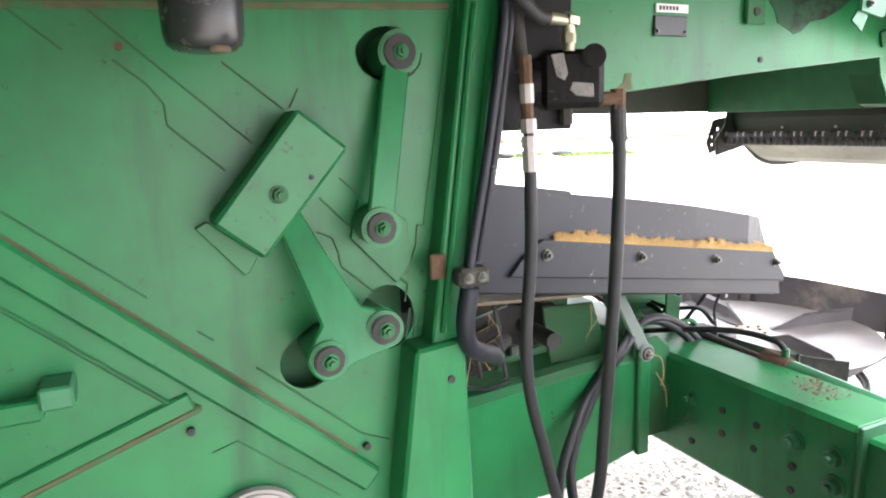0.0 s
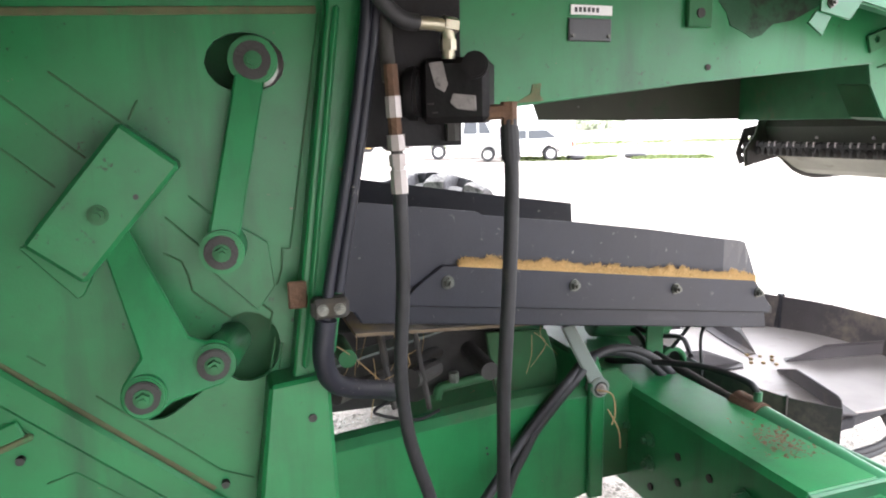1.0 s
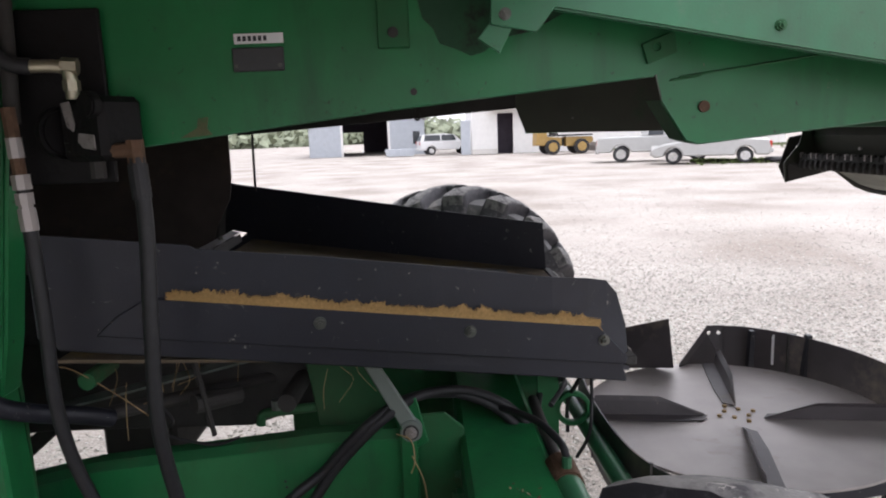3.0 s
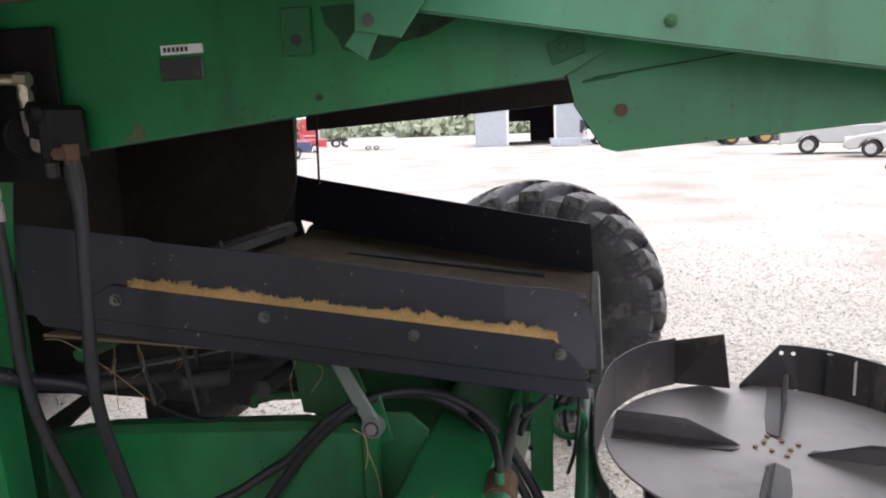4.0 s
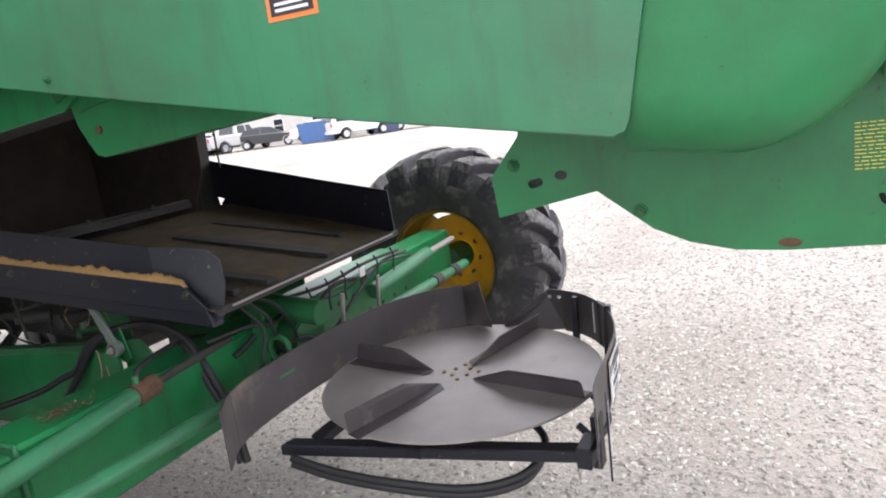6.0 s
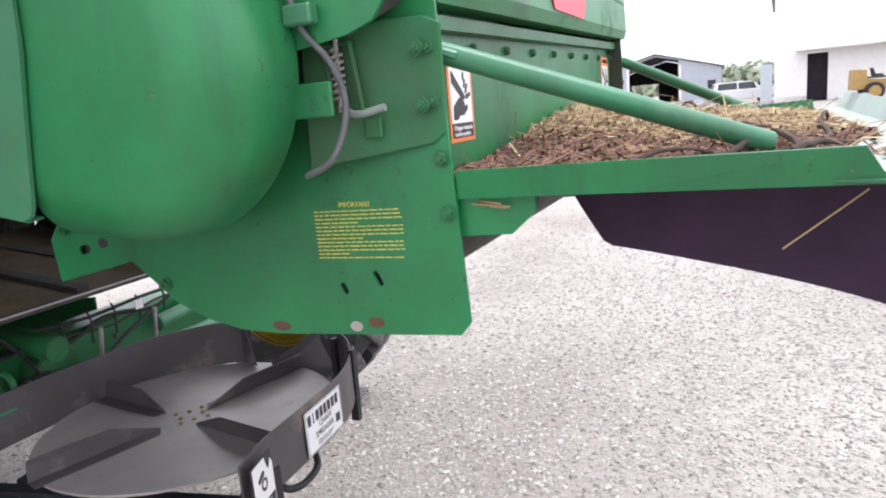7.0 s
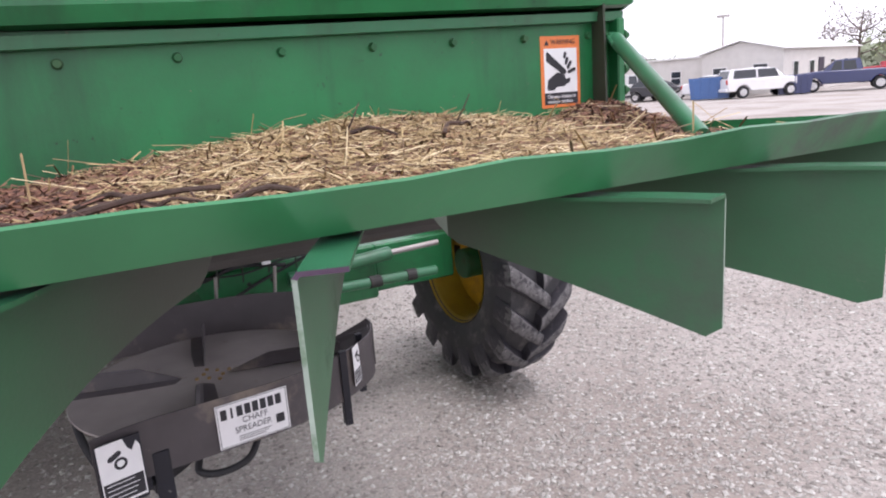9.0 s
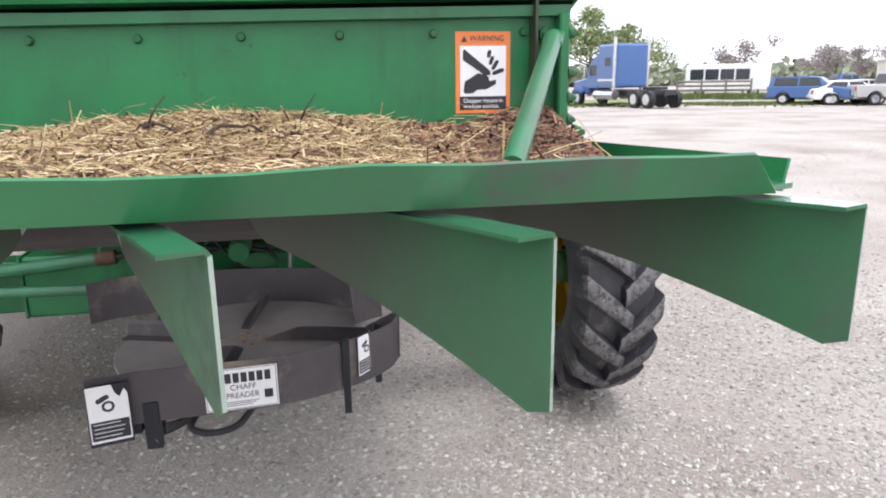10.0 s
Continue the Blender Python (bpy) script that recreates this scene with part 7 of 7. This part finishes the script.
CHROME = mat("bright_metal", (0.6, 0.6, 0.6), 0.25, metal=0.9, grain=6, vary=0.1, bump=0.0)
LAMP_RED = mat("tail_lamp", (0.45, 0.03, 0.02), 0.3, grain=6, vary=0.1, bump=0.0)
LAMP_CLEAR = mat("headlamp", (0.6, 0.6, 0.58), 0.15, grain=6, vary=0.1, bump=0.0)


def wheel(t, x, y, r, w, rimmat=None):
    s = -1 if y < 0 else 1
    h = put("wheel", rod((x, y - w / 2, r), (x, y + w / 2, r), r, seg=20, b=0.03), RUBBER, t, "black tyre on a bright rim", smooth=True)
    put("rim", rod((x, y + s * (w / 2 - 0.02), r), (x, y + s * (w / 2 + 0.015), r), r * 0.62, seg=16), rimmat or CHROME, h)
    return h


def car(kind, colour, label, category):
    """A parked vehicle along x, nose at +x: body and cabin prisms with arches, windows, lamps and wheels."""
    t = thing(kind, label, category, group="parked vehicles")
    if kind == "pickup_truck":
        L, W, r = 5.5, 1.9, 0.37
        side_ = [(-2.75, 0.45), (2.72, 0.42), (2.75, 0.95), (2.62, 1.12), (1.35, 1.20), (-2.75, 1.15)]
        cab = [(-0.75, 1.16), (1.30, 1.18), (0.65, 1.78), (-0.60, 1.82)]
        axles = (-1.65, 1.75)
    elif kind == "suv":
        L, W, r = 4.6, 1.8, 0.34
        side_ = [(-2.25, 0.40), (2.25, 0.38), (2.30, 0.85), (2.15, 1.02), (1.15, 1.10), (-2.30, 1.10)]
        cab = [(-2.25, 1.08), (1.15, 1.08), (0.55, 1.62), (-0.2, 1.70), (-2.05, 1.66)]
        axles = (-1.35, 1.40)
    else:
        L, W, r = 4.6, 1.75, 0.31
        side_ = [(-2.25, 0.32), (2.20, 0.27), (2.34, 0.52), (2.24, 0.68), (1.90, 0.80), (1.05, 0.94), (-1.60, 1.00), (-2.20, 0.95), (-2.32, 0.68)]
        cab = [(-1.95, 0.96), (1.30, 0.90), (0.40, 1.36), (-0.25, 1.44), (-1.00, 1.40)]
        axles = (-1.35, 1.42)
    body = [p for p in side_]
    low = []
    for ax in axles:
        low.append([(ax + (r + 0.07) * math.cos(radians(a)), max(side_[0][1], r + (r + 0.07) * math.sin(radians(a)))) for a in (180, 150, 120, 90, 60, 30, 0)])
    pts = [side_[0]] + [p for arch in low for p in arch] + side_[1:]
    bm = prism(pts, "y", -W / 2, W / 2, 0.05)
    put("body", bm, colour, t, smooth=True)
    bm = prism(cab, "y", -W / 2 + 0.06, W / 2 - 0.06, 0.0)
    top_z = max(p[1] for p in cab)
    base_z = min(p[1] for p in cab)
    for v in bm.verts:
        v.co.y *= 1 - 0.16 * (v.co.z - base_z) / (top_z - base_z)
    bevel(bm, 0.04, 2)
    put("cabin", bm, colour, t, smooth=True)
    mid = (cab[0][0] + cab[1][0]) / 2
    for s in (-1, 1):
        for x0, x1 in ((cab[0][0] + 0.30, mid - 0.05), (mid + 0.05, cab[1][0] - 0.42)):
            zt = top_z - 0.10
            zb = base_z + 0.06
            yb, yt = s * (W / 2 - 0.045), s * ((W / 2 - 0.06) * 0.87 + 0.012)
            k, back = (0.52, 0.50) if kind == "sedan" else (0.22, 0.10)
            put("window", sheet([[(x0, yb, zb), (x1, yb, zb)], [(x0 + (back if x0 < mid - 0.3 else 0), yt, zt), (x1 - (k if x1 > mid + 0.2 else 0), yt, zt)]], 0.01), GLASS, t)
    fx = [p for p in cab if p[0] > 0]
    put("windscreen", sheet([[(cab[1][0] + 0.012, -W / 2 + 0.2, base_z + 0.04), (cab[1][0] + 0.012, W / 2 - 0.2, base_z + 0.04)], [(cab[2][0] + 0.03, -W / 2 + 0.26, cab[2][1] - 0.03), (cab[2][0] + 0.03, W / 2 - 0.26, cab[2][1] - 0.03)]], 0.01), GLASS, t)
    put("rear_window", sheet([[(cab[0][0] - 0.012, -W / 2 + 0.2, base_z + 0.08), (cab[0][0] - 0.012, W / 2 - 0.2, base_z + 0.08)], [(cab[-1][0] - 0.02, -W / 2 + 0.26, cab[-1][1] - 0.06), (cab[-1][0] - 0.02, W / 2 - 0.26, cab[-1][1] - 0.06)]], 0.01), GLASS, t)
    for ax in axles:
        for s in (-1, 1):
            wheel(t, ax, s * (W / 2 - 0.11), r, 0.22)
    zl = 0.62 if kind == "sedan" else 0.82
    for s in (-1, 1):
        put("headlight", box((L / 2 - 0.16, s * 0.62 - 0.16, zl), (L / 2 + 0.0, s * 0.62 + 0.16, zl + 0.14), 0.02), LAMP_CLEAR, t)
        put("tail_light", box((-L / 2 - 0.02, s * 0.78 - 0.09, zl), (-L / 2 + 0.08, s * 0.78 + 0.09, zl + 0.26), 0.02), LAMP_RED, t)
    put("bumper", box((L / 2 - 0.12, -W / 2 + 0.05, 0.36), (L / 2 + 0.06, W / 2 - 0.05, 0.54), 0.03), CHROME if kind == "pickup_truck" else colour, t)
    put("bumper", box((-L / 2 - 0.08, -W / 2 + 0.05, 0.40), (-L / 2 + 0.1, W / 2 - 0.05, 0.58), 0.03), CHROME if kind == "pickup_truck" else colour, t)
    return t


place(car("sedan", SILVER, "silver four-door sedan parked on the gravel", "car"), local((13.5, 28.4), 156))
place(car("pickup_truck", SILVER, "silver pickup truck parked beside a sedan", "pickup truck"), local((12.5, 31.9), -18))
place(car("suv", WHITE_CAR, "white compact suv parked before the office", "car"), local((-22.0, 38.0), 62))
place(car("pickup_truck", NAVY, "navy blue pickup truck parked by the office", "pickup truck"), local((-19.6, 42.6), 214))
place(car("suv", BLUE_CAR, "blue suv parked in a row", "car"), local((-32.8, 32.0), 40))
place(car("sedan", WHITE_CAR, "white sedan parked in a row", "car"), local((-31.6, 33.6), 70))
place(car("pickup_truck", SILVER, "silver pickup truck parked in a row", "pickup truck"), local((-30.4, 35.6), 80))
place(car("sedan", BLACK_CAR, "dark grey sedan parked in a row", "car"), local((-28.8, 36.8), 40))
place(car("sedan", WHITE_CAR, "white car parked by the office end", "car"), local((-25.8, 39.2), 40))
place(car("pickup_truck", RED_CAR, "red pickup truck in the far yard", "pickup truck"), local((-24.6, 58.0), 205))
place(car("pickup_truck", BLACK_CAR, "dark flatbed pickup in the far row", "pickup truck"), local((-42.2, 39.6), 60))
place(car("pickup_truck", BLUE_CAR, "blue pickup truck in the far row", "pickup truck"), local((-41.4, 41.4), 75))
place(car("sedan", WHITE_CAR, "white sedan in the far row", "car"), local((-39.8, 42.2), 75))
place(car("suv", WHITE_CAR, "white van-like car by the shed", "car"), local((3.4, 56.5), 10))


def semi(colour, label):
    """A road tractor along x, nose at +x."""
    t = thing("semi_truck", label, "semi truck", group="parked vehicles")
    put("sleeper", box((-1.2, -1.15, 1.15), (0.9, 1.15, 3.75), 0.12), colour, t)
    put("cab", prism([(0.9, 1.1), (2.3, 1.1), (2.3, 1.75), (1.9, 2.75), (0.9, 3.35)], "y", -1.05, 1.05, 0.06), colour, t)
    put("bonnet", prism([(2.28, 0.75), (4.1, 0.7), (4.15, 1.55), (2.28, 1.80)], "y", -0.85, 0.85, 0.08), colour, t)
    put("windscreen", sheet([[(2.32, -0.85, 1.85), (2.32, 0.85, 1.85)], [(1.96, -0.8, 2.68), (1.96, 0.8, 2.68)]], 0.02), GLASS, t)
    for s in (-1, 1):
        put("side_window", box((1.15, s * 1.05 - 0.012, 1.9), (1.85, s * 1.05 + 0.012, 2.55), 0), GLASS, t)
        put("sleeper_window", box((-0.55, s * 1.15 - 0.012, 2.45), (0.05, s * 1.15 + 0.012, 2.95), 0), GLASS, t)
        put("sleeper_trim", box((-1.1, s * 1.15 - 0.012, 1.55), (0.8, s * 1.15 + 0.012, 1.68), 0), CHROME, t)
        put("exhaust_stack", rod((-1.05, s * 1.20, 1.0), (-1.05, s * 1.20, 4.1), 0.09, seg=12), CHROME, t)
        put("fuel_tank", rod((-0.9, s * 0.95, 0.72), (1.2, s * 0.95, 0.72), 0.30, seg=16, b=0.03), CHROME, t)
        put("fender", prism([(2.7, 0.95)] + arc(3.3, 0.6, 0.66, 160, 20, 8) + [(3.9, 0.95)], "y", s * 0.95 - 0.16, s * 0.95 + 0.16, 0.02), colour, t)
        for x in (3.3, -2.9, -4.1):
            wheel(t, x, s * 0.92, 0.5, 0.34)
        put("mirror", box((2.05, s * 1.28 - 0.06, 1.8), (2.15, s * 1.28 + 0.06, 2.4), 0.02), CHROME, t)
    put("chassis", box((-4.9, -0.42, 0.75), (2.4, 0.42, 1.05), 0.02), BLACK_CAR, t)
    put("grille", box((4.12, -0.55, 0.75), (4.20, 0.55, 1.50), 0.02), CHROME, t)
    put("fifth_wheel", box((-4.0, -0.5, 1.05), (-2.9, 0.5, 1.2), 0.03), DARK, t)
    return t


place(semi(BLUE_CAR, "blue long-nose road tractor on the grass edge"), local((-36.2, 21.15), 190))
place(semi(RED_CAR, "red long-nose road tractor in the far yard"), local((-31.0, 76.0), 205) @ Matrix.Diagonal((1.05, 1.0, 0.92, 1)))

def loader():
    t = thing("yellow_loader", "low dusty yellow articulated loader with yellow wheels", "loader", group="parked vehicles")
    put("rear_body", prism([(-2.0, 0.62), (-0.25, 0.55), (-0.25, 1.12), (-1.25, 1.18), (-1.30, 1.72), (-1.95, 1.76)], "y", -0.55, 0.55, 0.04), MACHINE_YELLOW, t)
    put("front_block", prism([(0.05, 0.52), (1.35, 0.50), (2.0, 0.80), (1.95, 1.12), (0.05, 1.15)], "y", -0.45, 0.45, 0.04), MACHINE_YELLOW, t)
    put("joint", rod((-0.1, 0, 0.55), (-0.1, 0, 1.05), 0.16, seg=12), DARK, t)
    put("platform", box((-1.2, -0.6, 1.20), (1.9, 0.6, 1.30), 0.03), DARK, t)
    put("seat", prism([(-0.9, 1.30), (-0.4, 1.30), (-0.42, 1.42), (-0.8, 1.44), (-0.92, 1.78), (-1.0, 1.78)], "y", -0.25, 0.25, 0.02), DARK, t)
    put("bucket", prism([(2.0, 0.15), (2.6, 0.12), (2.35, 0.2), (2.15, 0.45), (2.3, 0.72), (2.15, 0.75), (1.98, 0.5)], "y", -0.9, 0.9, 0.01), STEEL, t)
    for x in (-0.95, 1.05):
        for q in (-1, 1):
            wheel(t, x, q * 0.72, 0.50, 0.34, MACHINE_YELLOW)
    return t


place(loader(), local((11.0, 46.2), 6))

def bin_(m, mat_, label, size=(2.2, 1.5, 1.15)):
    t = thing("waste_bin", label, "skip")
    x, y, z = size
    bm = bmesh.new()
    vs = [bm.verts.new(p) for p in ((-x / 2 + 0.15, -y / 2, 0.05), (x / 2 - 0.15, -y / 2, 0.05), (x / 2 - 0.15, y / 2, 0.05), (-x / 2 + 0.15, y / 2, 0.05), (-x / 2, -y / 2, z), (x / 2, -y / 2, z), (x / 2, y / 2, z), (-x / 2, y / 2, z))]
    for f in ((0, 1, 2, 3), (0, 1, 5, 4), (1, 2, 6, 5), (2, 3, 7, 6), (3, 0, 4, 7)):
        bm.faces.new([vs[i] for i in f])
    bmesh.ops.recalc_face_normals(bm, faces=bm.faces)
    bmesh.ops.solidify(bm, geom=list(bm.faces), thickness=0.05)
    put("shell", bm, mat_, t)
    for k in range(5):
        xx = -x / 2 + 0.25 + k * (x - 0.5) / 4
        put("stiffener", box((xx - 0.04, -y / 2 - 0.05, 0.1), (xx + 0.04, -y / 2 - 0.003, z - 0.05), 0.01), mat_, t)
    return place(t, m)


bin_(local((-24.1, 36.3), 37), BLUE_CAR, "blue steel waste skip beside the suv", (2.4, 1.5, 1.3))
bin_(local((-20.9, 39.6), 37), NAVY, "dark blue steel waste skip", (1.9, 1.4, 1.1))
bin_(local((-0.3, 54.4), 0), WALL_GREY, "low grey steel skip by the shed", (2.4, 1.3, 0.6))

def trailer(m, label):
    t = thing("box_trailer", label, "trailer")
    put("box_body", box((-3.2, -1.2, 0.6), (3.2, 1.2, 2.1), 0.04), WALL_WHITE, t)
    put("roof_cap", box((-3.25, -1.25, 2.1), (3.25, 1.25, 2.18), 0.02), ROOF, t)
    for x in (-0.6, 0.5):
        for s in (-1, 1):
            wheel(t, x, s * 1.1, 0.38, 0.25)
    for x in (-2.0, 0, 2.0):
        put("rib", box((x - 0.03, -1.23, 0.7), (x + 0.03, -1.203, 2.05), 0), WALL_GREY, t)
    return place(t, m)


trailer(local((-18.4, 61.4), 18) @ Matrix.Diagonal((0.7, 0.7, 0.55, 1)), "white box trailer in the far yard")

def coach(m):
    t = thing("white_coach", "white coach with dark windows, far off", "bus")
    put("coach_body", box((-3.6, -1.25, 0.45), (3.6, 1.25, 2.9), 0.18), WHITE_CAR, t)
    for s in (-1, 1):
        for x in (-2.6, -1.3, 0.0, 1.3):
            put("coach_window", box((x - 0.58, s * 1.25 - 0.012, 1.5), (x + 0.58, s * 1.25 + 0.012, 2.45), 0), GLASS, t)
        for x in (-2.3, 2.3):
            wheel(t, x, s * 1.08, 0.48, 0.3)
    put("windscreen", box((3.595, -1.0, 1.4), (3.615, 1.0, 2.5), 0), GLASS, t)
    return place(t, m)


coach(local((-54.2, 40.0), 58))

def fence(p, q, h=1.5):
    t = thing("plank_fence", "weathered grey timber fence", "fence")
    p, q = Vector((*p, 0)), Vector((*q, 0))
    n = int((q - p).length / 1.8)
    for i in range(n + 1):
        c = p.lerp(q, i / n)
        put("post", box((c.x - 0.06, c.y - 0.06, 0), (c.x + 0.06, c.y + 0.06, h + 0.1), 0), TIMBER, t)
    for k in range(4):
        put("board", rod(p + Vector((0, 0, 0.3 + k * 0.36)), q + Vector((0, 0, 0.3 + k * 0.36)), 0.09, seg=4), TIMBER, t)
    return t


fence((-50.5, 33.0), (-47.5, 38.0))

def light_pole(at, h):
    t = thing("yard_light", "grey yard light on a tall pole", "street lamp")
    put("pole", rod((0, 0, 0), (0, 0, h), 0.09, 0.06, seg=10), STEEL, t)
    put("lamp_head", box((-0.45, -0.15, h - 0.05), (0.45, 0.15, h + 0.12), 0.02), STEEL, t)
    return place(t, local(at, 30))


light_pole((-31.5, 46.5), 5.6)

# worn tyres lying by the sedan
def old_tyre(at, heading, r=0.42):
    t = thing("scrap_tyre", "old black tyre lying flat on the grass", "tyre", group="scrap tyres")
    bm = bmesh.new()
    n, k = 26, 10
    rings = [[bm.verts.new(((r - 0.12 + 0.12 * math.cos(2 * math.pi * j / k)) * math.cos(2 * math.pi * i / n), (r - 0.12 + 0.12 * math.cos(2 * math.pi * j / k)) * math.sin(2 * math.pi * i / n), 0.11 + 0.11 * math.sin(2 * math.pi * j / k))) for j in range(k)] for i in range(n)]
    for i in range(n):
        for j in range(k):
            bm.faces.new((rings[i][j], rings[(i + 1) % n][j], rings[(i + 1) % n][(j + 1) % k], rings[i][(j + 1) % k]))
    put("tyre_body", bm, RUBBER, t, smooth=True)
    return place(t, local(at, heading))


old_tyre((15.6, 27.0), 0)
old_tyre((18.6, 26.9), 40, 0.5)

# ---- planting ----
# leaf and twig colours lightened to carry the haze of distance
LEAF = mat("spring_leaves", (0.20, 0.25, 0.11), 0.6, grain=4, vary=0.3, bump=0.0, island=0.45)
LEAF_FAR = mat("far_leaves", (0.235, 0.265, 0.18), 0.7, grain=1, vary=0.2, bump=0.0, island=0.2)
TWIG = mat("bare_twigs", (0.27, 0.24, 0.225), 0.85, grain=3, vary=0.2, bump=0.0, island=0.3)
BARK = mat("bark", (0.12, 0.095, 0.08), 0.9, grain=8, vary=0.3, bump=0.6)
GRASS = mat("grass", (0.11, 0.15, 0.045), 0.8, grain=3, vary=0.3, bump=0.0, island=0.4)


def cards(bm, centre, radius, count, size, flat=1.0):
    for _ in range(count):
        d = Vector((random.gauss(0, 1), random.gauss(0, 1), random.gauss(0, 1))).normalized() * random.random() ** 0.45
        p = Vector(centre) + Vector((d.x * radius[0], d.y * radius[1], d.z * radius[2]))
        a = Vector((random.gauss(0, 1), random.gauss(0, 1), random.gauss(0, 1))).normalized()
        b = a.orthogonal().normalized()
        s = size * random.uniform(0.5, 1.3)
        vs = [bm.verts.new(p + a * s), bm.verts.new(p + b * s * 0.6), bm.verts.new(p - a * s), bm.verts.new(p - b * s * 0.6)]
        bm.faces.new(vs)


def tree(at, h, w, leaf, seed, label, density=1.0):
    random.seed(seed)
    t = thing("tree", label, "tree", group="yard trees")
    bm = bmesh.new()
    tube([(0, 0, 0), (random.uniform(-0.1, 0.1), 0, h * 0.3), (random.uniform(-0.2, 0.2), 0, h * 0.62), (0.1, 0.1, h * 0.92)], h * 0.028, seg=8, n=4, bm=bm, taper=0.25)
    ends = []
    for k in range(11):
        a = random.uniform(0, 6.28)
        z0 = h * random.uniform(0.25, 0.7)
        ln = w * random.uniform(0.35, 0.62)
        e = (math.cos(a) * ln, math.sin(a) * ln, z0 + h * random.uniform(0.12, 0.34))
        tube([(0, 0, z0), (e[0] * 0.5, e[1] * 0.5, z0 + (e[2] - z0) * 0.35), e], h * 0.011, seg=6, n=3, bm=bm, taper=0.3)
        ends.append(e)
    put("trunk", bm, BARK, t, smooth=True)
    bm = bmesh.new()
    for e in ends + [(0, 0, h * 0.86), (w * 0.1, 0, h * 0.7)]:
        r = w * random.uniform(0.16, 0.27)
        cards(bm, e, (r, r, r * 0.75), int(420 * density), h * 0.019)
    put("crown", bm, leaf, t)
    return place(t, local(at, 0))


tree((-65.0, 31.0), 9.2, 7.5, LEAF, 1, "fresh green leafy tree behind the tractor")
tree((-62.5, 35.5), 6.0, 5.5, LEAF, 2, "fresh green young tree")
tree((-69.0, 26.5), 8.5, 7.0, LEAF, 5, "fresh green leafy tree")
tree((-29.0, 60.0), 6.2, 4.6, TWIG, 3, "thin-leaved spring tree behind the office", 0.14)
tree((-27.4, 61.5), 5.2, 3.8, LEAF, 9, "sparse spring tree behind the office", 0.12)
tree((-62.0, 47.0), 5.6, 5.0, TWIG, 4, "bare grey tree with thin spring twigs", 0.5)
tree((-55.0, 52.0), 4.6, 4.5, TWIG, 6, "dark bare bushy tree", 0.9)
tree((-52.0, 55.5), 4.8, 4.5, TWIG, 7, "dark bare bushy tree", 0.9)

random.seed(12)
bm = bmesh.new()
for k in range(1000):
    az = radians(random.uniform(58, 178))
    d = random.uniform(170, 260)
    r = random.uniform(3.0, 6.5)
    cards(bm, (d * math.cos(az), d * math.sin(az), r * 0.42), (r * 1.4, r * 1.4, r * 0.55 * random.uniform(0.6, 1.3)), 60, 1.25)
tagged(part("far_woods", bm, LEAF_FAR), "hazy far line of green and grey trees", "woods", kind="stuff")

LAWN = mat("thin_lawn", (0.17, 0.19, 0.085), 0.9, grain=1.6, vary=0.3, stain=(0.30, 0.27, 0.23), stain_at=0.56, stain_scale=0.5, bump=0.4, bump_scale=20)
bm = bmesh.new()
rng_ = random.Random(6)
rim_ = [Vector((-36.2 - 15 * u + rng_.uniform(-0.7, 0.7), 11 + 33 * u, 0.004)) for u in [i / 24 for i in range(25)]]
back_ = [q + Vector((-9 - rng_.uniform(0, 2), 3, 0)) for q in rim_]
vr, vb_ = [bm.verts.new(q) for q in rim_], [bm.verts.new(q) for q in back_]
for i in range(24):
    bm.faces.new((vr[i], vr[i + 1], vb_[i + 1], vb_[i]))
tagged(part("lawn", bm, LAWN), "thin worn grass strip along the yard's edge", "lawn", kind="structure")


def grass_area(corners, count, h, name):
    bm = bmesh.new()
    (x0, y0), (x1, y1), wd = corners
    a, b = Vector((x0, y0)), Vector((x1, y1))
    n = (b - a).orthogonal().normalized()
    for _ in range(count):
        u, v = random.random(), random.gauss(0, 0.4)
        p = a.lerp(b, u) + n * v * wd
        if noise.noise(Vector((p.x * 0.5, p.y * 0.5, 0))) < -0.15:
            continue
        ang = random.uniform(0, 3.14)
        w = random.uniform(0.03, 0.09)
        hh = h * random.uniform(0.4, 1.3)
        dx, dy = math.cos(ang) * w, math.sin(ang) * w
        vs = [bm.verts.new((p.x - dx, p.y - dy, 0.0)), bm.verts.new((p.x + dx, p.y + dy, 0.0)), bm.verts.new((p.x + random.gauss(0, 0.05), p.y + random.gauss(0, 0.05), hh))]
        bm.faces.new(vs)
    return tagged(part(name, bm, GRASS), "patchy green grass at the yard's edge", "grass", kind="stuff")


grass_area(((13.2, 29.6), (21.5, 25.6), 1.7), 15000, 0.10, "grass")
grass_area(((-41.0, 14.0), (-33.0, 36.0), 3.5), 16000, 0.12, "grass")
grass_area(((-50.0, 30.0), (-43.0, 40.0), 2.5), 9000, 0.45, "grass")
grass_area(((16, 52), (60, 44), 6), 9000, 0.12, "grass")
